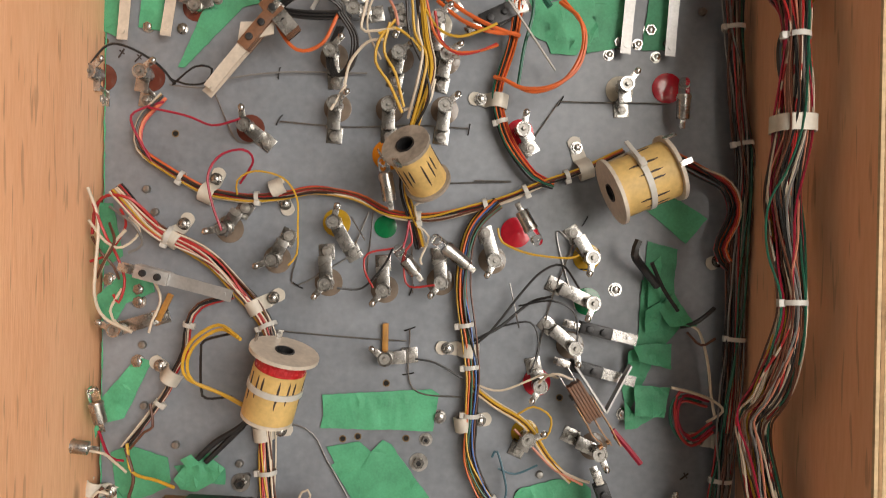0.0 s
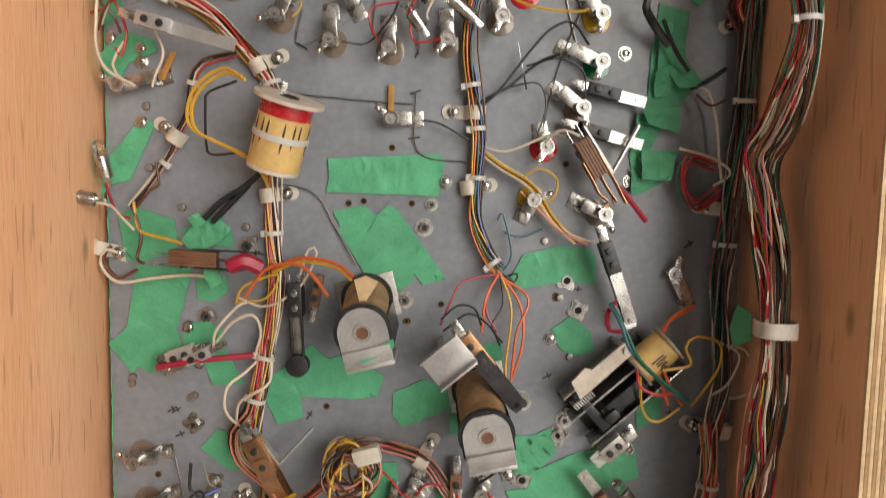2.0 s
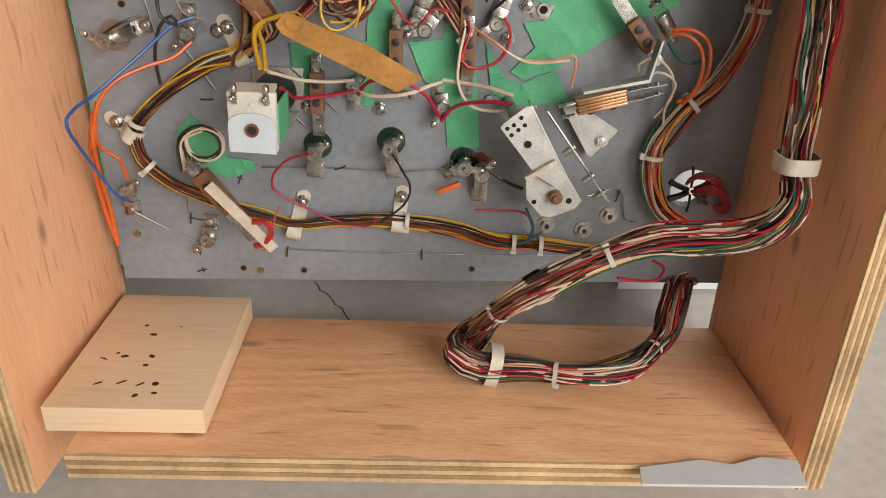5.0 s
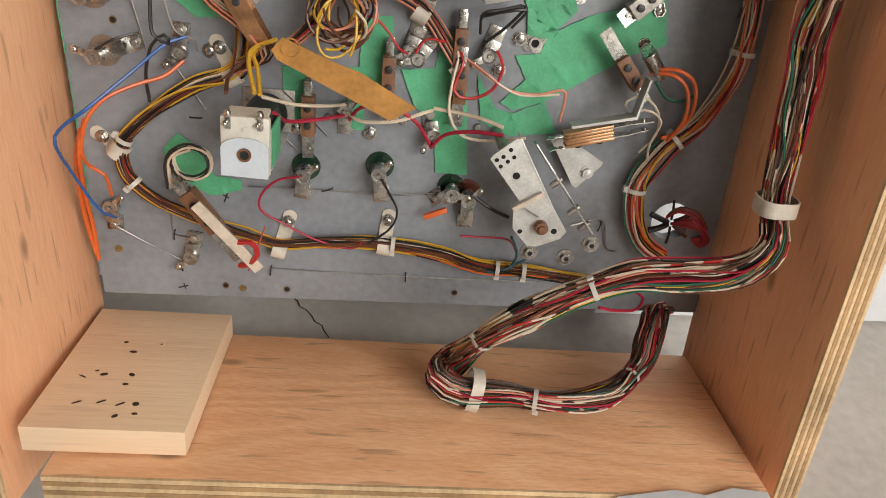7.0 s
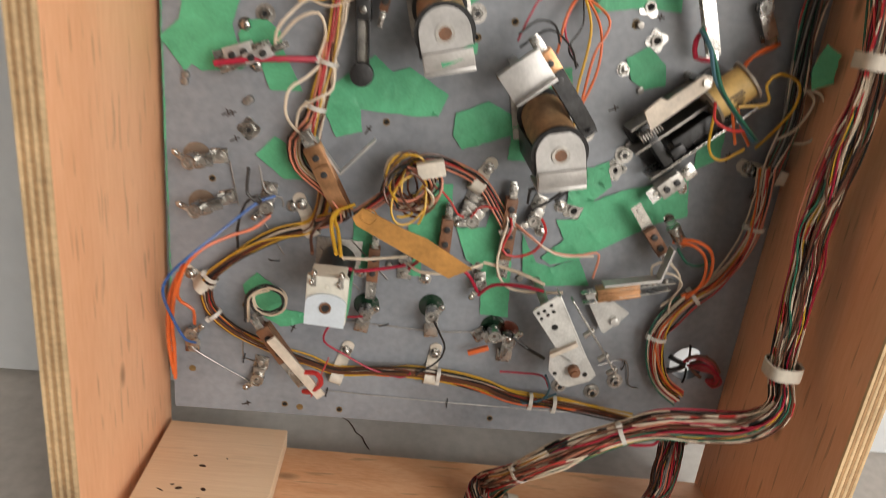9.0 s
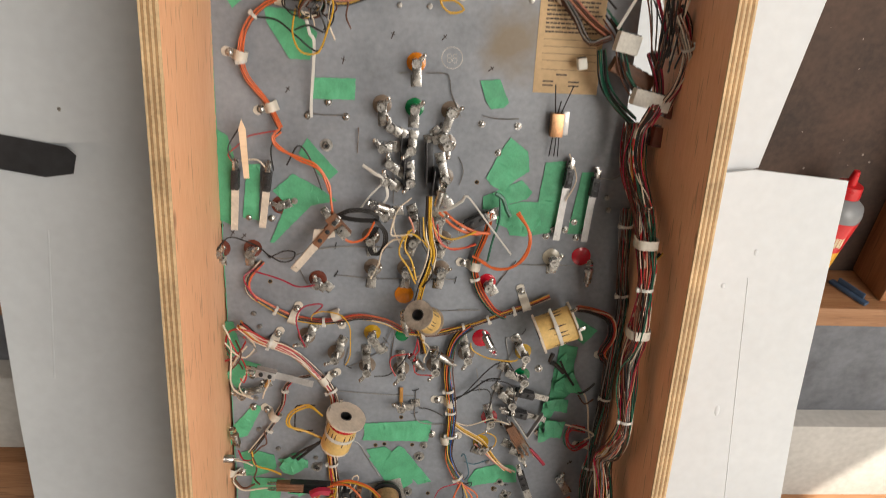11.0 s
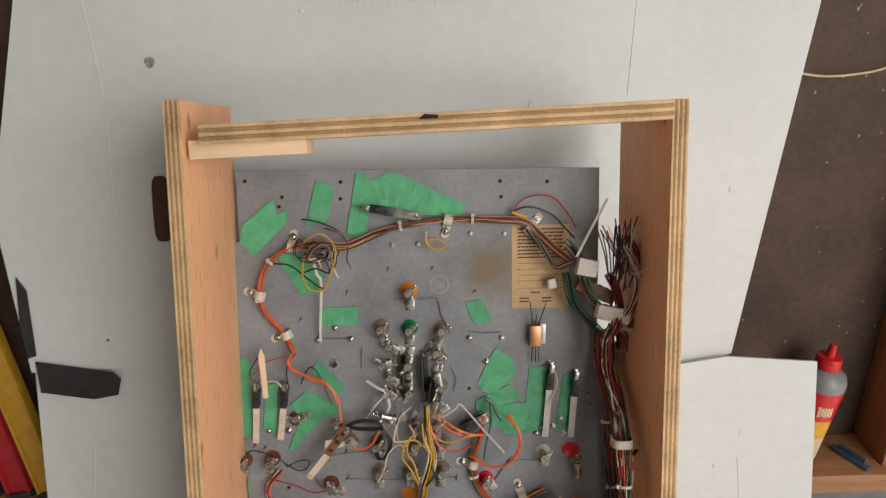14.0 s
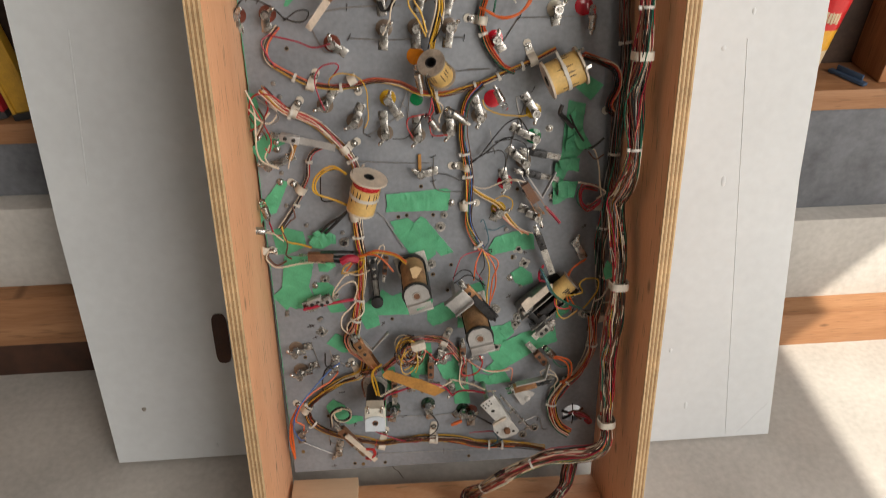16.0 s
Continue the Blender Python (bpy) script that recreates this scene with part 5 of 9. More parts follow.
harness([(-0.1823, 0.6758, 0.006), (-0.1978, 0.6564, 0.008), (-0.1983, 0.6369, 0.008), (-0.1808, 0.6235, 0.008), (-0.1558, 0.6094, 0.008), (-0.1450, 0.6055, 0.008), (-0.1184, 0.6018, 0.008), (-0.0935, 0.6043, 0.008), (-0.0686, 0.6090, 0.008), (-0.0392, 0.6041, 0.009), (-0.0139, 0.5919, 0.01), (0.0153, 0.5895, 0.012), (0.0444, 0.5963, 0.012), (0.0735, 0.6052, 0.012), (0.0984, 0.6161, 0.012), (0.1289, 0.6265, 0.01), (0.1594, 0.6405, 0.01)], 7, 0.0036, ["red", "white", "brown", "brown", "yellow", "black", "orange"], 12, ties=(0.2, 0.33, 0.62, 0.72, 0.80, 0.88))
harness([(0.0656, 0.6015, 0.014), (0.0510, 0.5875, 0.012), (0.0432, 0.5692, 0.012), (0.0400, 0.5368, 0.01), (0.0451, 0.4999, 0.01), (0.0462, 0.4908, 0.009), (0.0487, 0.4709, 0.01), (0.0483, 0.4370, 0.009), (0.0480, 0.4122, 0.01), (0.0579, 0.3870, 0.01), (0.0665, 0.3747, 0.012)], 13, 0.0055, ["orange", "red", "yellow", "black", "white", "blue", "orange", "green", "red", "brown"], 13, ties=(0.42, 0.57, 0.7, 0.99))
harness([(-0.2059, 0.4158, 0.01), (-0.1901, 0.4368, 0.008), (-0.1743, 0.4600, 0.008), (-0.1718, 0.4696, 0.008), (-0.1632, 0.4872, 0.008), (-0.1605, 0.5076, 0.01), (-0.1517, 0.5219, 0.012), (-0.1278, 0.5288, 0.01)], 5, 0.003, ["white", "brown", "white", "black", "red"], 14, ties=(0.3, 0.7))
harness([(0.0467, 0.4667, 0.01), (0.0657, 0.4526, 0.012), (0.0888, 0.4385, 0.014), (0.1063, 0.4137, 0.014), (0.1228, 0.3978, 0.018)], 5, 0.0025, ["white", "brown", "yellow", "white"], 15)
harness([(0.0782, 0.7484, 0.02), (0.0733, 0.7171, 0.014), (0.0647, 0.6888, 0.01), (0.0643, 0.6745, 0.008), (0.0730, 0.6471, 0.01), (0.0920, 0.6222, 0.012), (0.1068, 0.6162, 0.012)], 9, 0.0042, ["orange", "green", "brown", "black", "green", "red"], 16, ties=(0.6,))
harness([(0.2383, 0.7552, 0.012), (0.2400, 0.7134, 0.012), (0.2425, 0.6711, 0.014), (0.2474, 0.6291, 0.016), (0.2442, 0.5790, 0.016), (0.2435, 0.5539, 0.014), (0.2441, 0.5033, 0.012), (0.2400, 0.4527, 0.012), (0.2373, 0.4183, 0.01), (0.2358, 0.3836, 0.01)], 21, 0.0072, ["red", "green", "white", "black", "grey", "brown", "black"], 17, ties=(0.06, 0.3, 0.68, 0.96))
harness([(0.2395, 0.4330, 0.012), (0.2370, 0.4030, 0.012), (0.2340, 0.3730, 0.01), (0.2360, 0.3304, 0.012), (0.2376, 0.2963, 0.014), (0.2338, 0.2570, 0.012), (0.2284, 0.2340, 0.012)], 20, 0.0070, ["red", "green", "white", "black", "grey", "brown"], 18)
harness([(0.1887, 0.6345, 0.03), (0.2089, 0.6279, 0.02), (0.2338, 0.6163, 0.016), (0.2388, 0.5953, 0.02), (0.2304, 0.5703, 0.016), (0.2387, 0.5578, 0.012)], 9, 0.005, ["red", "orange", "red", "black", "brown", "white"], 19)

# loose wires
wire([(-0.1823, 0.6717, 0.006), (-0.1939, 0.6665, 0.01), (-0.2028, 0.6594, 0.014), (-0.1994, 0.6471, 0.014), (-0.1892, 0.6272, 0.01)], "crimson")
wire([(-0.1915, 0.6661, 0.012), (-0.1615, 0.6595, 0.018), (-0.1420, 0.6523, 0.022), (-0.1268, 0.6548, 0.026), (-0.1206, 0.6568, 0.027)], "crimson")
wire([(-0.1328, 0.5770, 0.026), (-0.1387, 0.5960, 0.03), (-0.1418, 0.6159, 0.03), (-0.1333, 0.6300, 0.03), (-0.1175, 0.6343, 0.03), (-0.1126, 0.6276, 0.02), (-0.1243, 0.6119, 0.01)], "crimson")
wire([(-0.1262, 0.6036, 0.01), (-0.1248, 0.6135, 0.016), (-0.1117, 0.6203, 0.02), (-0.0913, 0.6158, 0.02), (-0.0809, 0.6017, 0.02), (-0.0798, 0.5813, 0.02), (-0.0802, 0.5609, 0.02), (-0.0851, 0.5528, 0.026)], "yellow", 0.0007)
wire([(-0.2318, 0.6921, 0.02), (-0.2180, 0.7086, 0.02), (-0.2019, 0.7070, 0.02), (-0.1831, 0.6963, 0.016), (-0.1721, 0.6831, 0.012)], "black")
wire([(-0.1741, 0.6830, 0.012), (-0.1554, 0.6947, 0.02), (-0.1432, 0.6933, 0.02), (-0.1471, 0.6839, 0.02), (-0.1592, 0.6816, 0.02), (-0.1770, 0.6875, 0.01)], "black", 0.0008)
wire([(-0.1769, 0.6834, 0.01), (-0.1522, 0.6819, 0.01), (-0.1364, 0.6889, 0.008), (-0.0958, 0.6958, 0.004), (-0.0329, 0.6964, 0.004)], "grey", 0.0007)
wire([(-0.2257, 0.6054, 0.03), (-0.2182, 0.5826, 0.03), (-0.2197, 0.5477, 0.03), (-0.2208, 0.5285, 0.028), (-0.2156, 0.5133, 0.024), (-0.1966, 0.5027, 0.022)], "white", 0.0012)
wire([(-0.2267, 0.5729, 0.02), (-0.2223, 0.5914, 0.025), (-0.2122, 0.6000, 0.03), (-0.1968, 0.5985, 0.03), (-0.1850, 0.5857, 0.02), (-0.1798, 0.5741, 0.01)], "red", 0.0012)
wire([(-0.2220, 0.5940, 0.03), (-0.2125, 0.5712, 0.03), (-0.2090, 0.5575, 0.02), (-0.2031, 0.5398, 0.02), (-0.2072, 0.5238, 0.02), (-0.2112, 0.5297, 0.02)], "red", 0.001)
wire([(-0.2280, 0.5531, 0.02), (-0.2149, 0.5593, 0.02), (-0.2029, 0.5794, 0.02), (-0.2026, 0.5907, 0.03)], "red", 0.001)
wire([(-0.2210, 0.5454, 0.02), (-0.2103, 0.5642, 0.026), (-0.2005, 0.5762, 0.026)], "white", 0.0012)
wire([(-0.1113, 0.5057, 0.06), (-0.1270, 0.5122, 0.05), (-0.1456, 0.5015, 0.045), (-0.1541, 0.4862, 0.04), (-0.1526, 0.4727, 0.035), (-0.1344, 0.4632, 0.03), (-0.1145, 0.4536, 0.03), (-0.1055, 0.4392, 0.02), (-0.1055, 0.4325, 0.012)], "yellow", 0.0012)
wire([(-0.1094, 0.5039, 0.06), (-0.1251, 0.5092, 0.05), (-0.1425, 0.4997, 0.045), (-0.1510, 0.4855, 0.04), (-0.1487, 0.4708, 0.035), (-0.1304, 0.4612, 0.03), (-0.1125, 0.4516, 0.03)], "yellow", 0.0012)
wire([(-0.1201, 0.5055, 0.04), (-0.1423, 0.4987, 0.03), (-0.1447, 0.4907, 0.03), (-0.1473, 0.4628, 0.02), (-0.1432, 0.4556, 0.02), (-0.1250, 0.4572, 0.02)], "black", 0.001)
wire([(-0.1014, 0.3722, 0.014), (-0.0798, 0.3820, 0.02), (-0.0539, 0.3800, 0.03), (-0.0387, 0.3720, 0.04)], "orange", 0.0013)
wire([(-0.1014, 0.3701, 0.014), (-0.0797, 0.3791, 0.02), (-0.0539, 0.3772, 0.03), (-0.0399, 0.3692, 0.04)], "yellow", 0.0012)
wire([(-0.1218, 0.3510, 0.015), (-0.1043, 0.3732, 0.02), (-0.0830, 0.3786, 0.025), (-0.0699, 0.3716, 0.03), (-0.0570, 0.3565, 0.035)], "orange", 0.0013)
wire([(-0.1288, 0.3460, 0.012), (-0.1219, 0.3594, 0.015), (-0.0961, 0.3692, 0.02), (-0.1053, 0.3513, 0.015), (-0.1267, 0.3469, 0.012)], "yellow", 0.001)
wire([(-0.1267, 0.3503, 0.012), (-0.1052, 0.3449, 0.015), (-0.0796, 0.3612, 0.02), (-0.0675, 0.3863, 0.02), (-0.0737, 0.3883, 0.02), (-0.0797, 0.3695, 0.02)], "white", 0.0009)
wire([(-0.1431, 0.3119, 0.02), (-0.1396, 0.3281, 0.025), (-0.1247, 0.3458, 0.02), (-0.1185, 0.3480, 0.02)], "white", 0.0011)
wire([(-0.1411, 0.3183, 0.02), (-0.1274, 0.3345, 0.025), (-0.1132, 0.3401, 0.025), (-0.1082, 0.3272, 0.02), (-0.1131, 0.3091, 0.016)], "white", 0.0011)
wire([(-0.1092, 0.3067, 0.015), (-0.1204, 0.2954, 0.02), (-0.1314, 0.2864, 0.025), (-0.1334, 0.2695, 0.025), (-0.1265, 0.2570, 0.02), (-0.1173, 0.2508, 0.015)], "white", 0.0011)
wire([(-0.1009, 0.3089, 0.015), (-0.1018, 0.2893, 0.02), (-0.1109, 0.2825, 0.025), (-0.1245, 0.2720, 0.02), (-0.1277, 0.2476, 0.015)], "white", 0.0011)
wire([(-0.1843, 0.2989, 0.022), (-0.1610, 0.3039, 0.022), (-0.1369, 0.3066, 0.02), (-0.1131, 0.3082, 0.016)], "crimson", 0.0022)
# red shrink tube, stood in for by a thick crimson wire
wire([(-0.1256, 0.3765, 0.04), (-0.1158, 0.3815, 0.04), (-0.1051, 0.3760, 0.035)], "crimson", 0.0055)
wire([(-0.2165, 0.3821, 0.01), (-0.2239, 0.3844, 0.012), (-0.2281, 0.3739, 0.012), (-0.2158, 0.3606, 0.012), (-0.1889, 0.3640, 0.012), (-0.1631, 0.3671, 0.015), (-0.1431, 0.3663, 0.02)], "white", 0.0012)
wire([(-0.2206, 0.3871, 0.01), (-0.2260, 0.3781, 0.012), (-0.2158, 0.3636, 0.012), (-0.2013, 0.3701, 0.012)], "brown", 0.0014)
wire([(-0.2031, 0.4202, 0.012), (-0.1991, 0.3995, 0.012), (-0.1795, 0.3940, 0.015), (-0.1656, 0.3908, 0.02)], "yellow", 0.0012)
wire([(-0.2039, 0.4161, 0.012), (-0.1979, 0.3953, 0.012), (-0.2013, 0.3785, 0.012), (-0.1933, 0.3759, 0.02)], "brown", 0.0012)
wire([(-0.1523, 0.4085, 0.01), (-0.1393, 0.4214, 0.012), (-0.1224, 0.4323, 0.014), (-0.1096, 0.4430, 0.016)], "black", 0.0022)
wire([(-0.1461, 0.4065, 0.01), (-0.1311, 0.4216, 0.012), (-0.1183, 0.4345, 0.014)], "black", 0.0022)
wire([(0.0067, 0.4846, 0.01), (0.0213, 0.4820, 0.01), (0.0416, 0.4708, 0.01)], "black", 0.0008)
wire([(-0.0504, 0.5370, 0.024), (-0.0327, 0.5371, 0.02), (-0.0168, 0.5543, 0.02), (-0.0110, 0.5664, 0.02)], "black", 0.0008)
wire([(-0.0244, 0.5376, 0.024), (-0.0309, 0.5499, 0.02), (-0.0291, 0.5619, 0.02), (-0.0090, 0.5664, 0.02)], "red", 0.0008)
wire([(-0.0030, 0.5705, 0.02), (-0.0026, 0.5506, 0.02), (0.0016, 0.5387, 0.02), (0.0197, 0.5403, 0.026)], "red", 0.0008)
wire([(0.0439, 0.4957, 0.01), (0.0581, 0.5034, 0.012), (0.0704, 0.5106, 0.012), (0.0906, 0.5275, 0.012), (0.1055, 0.5331, 0.02)], "black", 0.0011)
wire([(0.0461, 0.4925, 0.01), (0.0622, 0.5063, 0.012), (0.0859, 0.5374, 0.014), (0.0995, 0.5517, 0.016), (0.1134, 0.5557, 0.018), (0.1249, 0.5391, 0.024)], "black", 0.0009)
wire([(0.0685, 0.5095, 0.01), (0.0911, 0.5131, 0.012), (0.0978, 0.4968, 0.012), (0.0918, 0.4760, 0.014)], "black", 0.0007)
wire([(0.0824, 0.5253, 0.012), (0.1056, 0.5299, 0.02), (0.1223, 0.5214, 0.02), (0.1241, 0.5009, 0.024)], "black", 0.0007)
wire([(0.0654, 0.5822, 0.02), (0.0685, 0.5723, 0.02), (0.0876, 0.5641, 0.024), (0.1156, 0.5613, 0.026), (0.1236, 0.5638, 0.026)], "yellow", 0.0009)
wire([(0.0507, 0.4668, 0.012), (0.0691, 0.4631, 0.016), (0.0913, 0.4718, 0.018), (0.1012, 0.4761, 0.02), (0.1105, 0.4743, 0.025)], "white", 0.0008)
wire([(0.0826, 0.4445, 0.012), (0.0947, 0.4511, 0.014), (0.1075, 0.4431, 0.014), (0.1037, 0.4284, 0.014), (0.0853, 0.4257, 0.012)], "yellow", 0.0008)
wire([(0.0648, 0.4125, 0.01), (0.0687, 0.4170, 0.012), (0.0758, 0.3876, 0.012), (0.0699, 0.3748, 0.012)], "teal", 0.0009)
wire([(0.0693, 0.4041, 0.01), (0.0821, 0.4001, 0.01), (0.0988, 0.4068, 0.01)], "teal", 0.0008)
wire([(0.1493, 0.4387, 0.03), (0.1600, 0.4267, 0.03), (0.1699, 0.4147, 0.03)], "crimson", 0.0022)
wire([(0.1655, 0.5748, 0.03), (0.1627, 0.5649, 0.03), (0.1723, 0.5548, 0.02), (0.1845, 0.5415, 0.016)], "black", 0.0030)
wire([(0.1783, 0.5590, 0.02), (0.1887, 0.5396, 0.016), (0.1998, 0.5235, 0.016)], "black", 0.0016)
wire([(0.2059, 0.5137, 0.012), (0.2158, 0.5096, 0.014), (0.2231, 0.4870, 0.014), (0.2263, 0.4621, 0.014), (0.2300, 0.4454, 0.012)], "white", 0.0012)
wire([(0.1945, 0.4678, 0.02), (0.2113, 0.4640, 0.02), (0.2261, 0.4581, 0.02), (0.2345, 0.4498, 0.016), (0.2231, 0.4411, 0.014)], "white", 0.0011)
for k, (a, b) in enumerate(((0, 0), (6, 8), (-8, 10), (3, 18))):
    wire([(x + a * 0.0004, y - b * 0.0004, z) for x, y, z in [(0.2222, 0.4600, 0.014), (0.2024, 0.4638, 0.016), (0.1990, 0.4450, 0.016), (0.2117, 0.4303, 0.012), (0.2281, 0.4411, 0.012)]], ("red", "crimson", "green", "red")[k], 0.0011)
wire([(0.2144, 0.3520, 0.014), (0.1976, 0.3446, 0.02), (0.1880, 0.3331, 0.025), (0.1873, 0.3093, 0.03), (0.1943, 0.2926, 0.03), (0.2031, 0.2800, 0.03)], "orange", 0.0013)
wire([(0.2123, 0.3498, 0.014), (0.1936, 0.3403, 0.02), (0.1853, 0.3288, 0.025), (0.1846, 0.3051, 0.03), (0.1927, 0.2799, 0.03)], "orange", 0.0012)
wire([(0.1410, 0.3571, 0.05), (0.1466, 0.3459, 0.06), (0.1551, 0.3263, 0.06), (0.1789, 0.3035, 0.05), (0.2032, 0.2840, 0.035)], "teal", 0.0014)
wire([(0.1417, 0.3583, 0.05), (0.1498, 0.3420, 0.06), (0.1612, 0.3205, 0.06), (0.1829, 0.3015, 0.05), (0.2052, 0.2853, 0.035)], "green", 0.0014)
wire([(0.1476, 0.3569, 0.04), (0.1397, 0.3503, 0.05), (0.1416, 0.3391, 0.05), (0.1516, 0.3385, 0.05)], "crimson", 0.0018)
wire([(0.1840, 0.3083, 0.04), (0.2042, 0.3128, 0.04), (0.1996, 0.3250, 0.04), (0.2074, 0.3333, 0.04), (0.2281, 0.3267, 0.03), (0.2289, 0.3099, 0.03), (0.2213, 0.2912, 0.025), (0.2133, 0.2764, 0.02)], "yellow", 0.0011)
wire([(0.1679, 0.3040, 0.04), (0.1741, 0.2754, 0.03), (0.1849, 0.2671, 0.03), (0.2030, 0.2760, 0.025)], "yellow", 0.0011)
wire([(0.1626, 0.3113, 0.05), (0.1650, 0.2992, 0.05), (0.1773, 0.2933, 0.05), (0.1949, 0.2920, 0.04)], "red", 0.0011)
for k, q in enumerate(([(0.0665, 0.3726, 0.012), (0.0570, 0.3550, 0.02), (0.0543, 0.3297, 0.02)], [(0.0656, 0.3747, 0.012), (0.0827, 0.3503, 0.016), (0.0850, 0.3217, 0.02), (0.0755, 0.2874, 0.02)], [(0.0678, 0.3726, 0.012), (0.0762, 0.3464, 0.018), (0.0729, 0.3045, 0.02), (0.0749, 0.2789, 0.02)], [(0.0679, 0.3705, 0.012), (0.0888, 0.3547, 0.016), (0.0806, 0.3301, 0.02), (0.0774, 0.2960, 0.02)])):
    wire(q, ("orange", "orange", "yellow", "orange")[k], 0.0011)
for k, q in enumerate(([(0.0657, 0.3726, 0.012), (0.0403, 0.3665, 0.016), (0.0321, 0.3546, 0.02), (0.0239, 0.3361, 0.03)], [(0.0679, 0.3705, 0.012), (0.0701, 0.3501, 0.016), (0.0617, 0.3340, 0.02), (0.0698, 0.3229, 0.025)], [(0.0238, 0.3402, 0.03), (0.0358, 0.3507, 0.03), (0.0481, 0.3489, 0.03), (0.0533, 0.3365, 0.03)], [(0.0260, 0.3320, 0.03), (0.0438, 0.3459, 0.035), (0.0602, 0.3359, 0.035), (0.0672, 0.3222, 0.03)], [(0.0636, 0.3704, 0.012), (0.0572, 0.3466, 0.02), (0.0660, 0.3299, 0.02)], [(0.0699, 0.3726, 0.012), (0.0785, 0.3664, 0.012), (0.0805, 0.3728, 0.012), (0.0721, 0.3705, 0.012)])):
    wire(q, ("crimson", "black", "black", "black", "crimson", "black")[k], 0.0008)
wire([(0.0740, 0.2660, 0.02), (0.0589, 0.2787, 0.02), (0.0423, 0.2720, 0.02)], "red", 0.0008)

for k, q in enumerate(([(-0.2267, 0.5709, 0.02), (-0.2191, 0.5605, 0.024), (-0.2110, 0.5496, 0.02), (-0.2088, 0.5403, 0.016)], [(-0.2248, 0.5824, 0.03), (-0.2125, 0.5673, 0.03), (-0.2009, 0.5637, 0.03), (-0.1914, 0.5749, 0.024), (-0.2008, 0.5853, 0.02)], [(-0.1832, 0.5423, 0.02), (-0.1773, 0.5265, 0.02), (-0.1833, 0.5104, 0.02), (-0.1854, 0.5023, 0.02)], [(-0.2052, 0.5338, 0.02), (-0.2132, 0.5177, 0.02), (-0.2073, 0.5078, 0.02), (-0.1994, 0.5052, 0.02)], [(-0.2147, 0.5810, 0.02), (-0.2067, 0.5674, 0.03), (-0.2146, 0.5517, 0.03), (-0.2230, 0.5413, 0.02)], [(-0.2010, 0.4161, 0.012), (-0.1900, 0.4289, 0.014), (-0.1838, 0.4332, 0.014), (-0.1865, 0.4495, 0.012)], [(-0.2156, 0.4336, 0.03), (-0.2121, 0.4126, 0.02), (-0.2044, 0.4080, 0.014)], [(-0.2217, 0.4195, 0.03), (-0.2118, 0.4176, 0.03), (-0.2081, 0.4086, 0.02), (-0.2024, 0.3997, 0.014)], [(-0.2146, 0.5928, 0.02), (-0.1930, 0.5794, 0.03), (-0.1910, 0.5659, 0.02), (-0.2010, 0.5597, 0.02)])):
    wire(q, ("brown", "white", "white", "white", "brown", "brown", "crimson", "white", "grey")[k], 0.0010)
wire([(0.1197, 0.4744, 0.03), (0.1094, 0.4782, 0.03), (0.1021, 0.4761, 0.026), (0.0973, 0.4699, 0.02)], "white", 0.0010)
wire([(0.1044, 0.4177, 0.012), (0.1145, 0.4057, 0.016), (0.1264, 0.4002, 0.02), (0.1347, 0.3988, 0.024)], "white", 0.0011)
wire([(0.0806, 0.4342, 0.014), (0.0935, 0.4219, 0.014), (0.1104, 0.4056, 0.016), (0.1302, 0.3964, 0.022)], "salmon", 0.0010)
wire([(0.2039, 0.5116, 0.012), (0.2090, 0.5144, 0.02), (0.2171, 0.5194, 0.02), (0.2267, 0.5261, 0.016)], "black", 0.0016)
wire([(0.2082, 0.5075, 0.012), (0.2159, 0.4990, 0.02), (0.2278, 0.5036, 0.016)], "brown", 0.0010)
wire([(0.2371, 0.3222, 0.014), (0.2517, 0.3199, 0.02), (0.2589, 0.3029, 0.02), (0.2533, 0.2856, 0.02), (0.2390, 0.2810, 0.014)], "white", 0.0010)
wire([(0.2348, 0.3243, 0.014), (0.2476, 0.3156, 0.02), (0.2402, 0.2940, 0.02), (0.2303, 0.2831, 0.014)], "white", 0.0010)

# bare braid and staples
bare([(-0.1006, 0.5034, 0.002), (-0.0587, 0.5001, 0.002), (-0.0251, 0.4979, 0.002), (0.0001, 0.4968, 0.002)])
bare([(-0.0298, 0.5933, 0.004), (-0.0427, 0.5605, 0.003)])
bare([(-0.0265, 0.5934, 0.004), (-0.0309, 0.5465, 0.002)])
bare([(-0.0415, 0.5886, 0.02), (-0.0319, 0.5717, 0.01)])
bare([(0.0018, 0.5896, 0.006), (0.0037, 0.5328, 0.002)])
bare([(0.0021, 0.5056, 0.003), (0.0050, 0.4615, 0.002), (0.0433, 0.4547, 0.002)])
bare([(-0.0345, 0.5650, 0.002), (-0.0843, 0.5371, 0.001), (-0.0823, 0.5638, 0.002)])
bare([(0.1343, 0.5587, 0.002), (0.1116, 0.5809, 0.002), (0.1262, 0.5231, 0.002)])
bare([(0.1243, 0.5728, 0.003), (0.1090, 0.5311, 0.002), (0.0996, 0.4931, 0.002), (0.0971, 0.4761, 0.002)])
bare([(0.0488, 0.6181, 0.002), (0.0765, 0.6178, 0.002), (0.0234, 0.6156, 0.001)])
bare([(-0.0977, 0.6595, 0.002), (-0.0450, 0.6564, 0.002), (0.0014, 0.6587, 0.002), (0.0439, 0.6570, 0.002)])
bare([(0.1117, 0.6789, 0.002), (0.1416, 0.6787, 0.002), (0.1631, 0.6791, 0.002), (0.1931, 0.6789, 0.002)])
bare([(0.1117, 0.6789, 0.002), (0.0930, 0.6508, 0.002)])
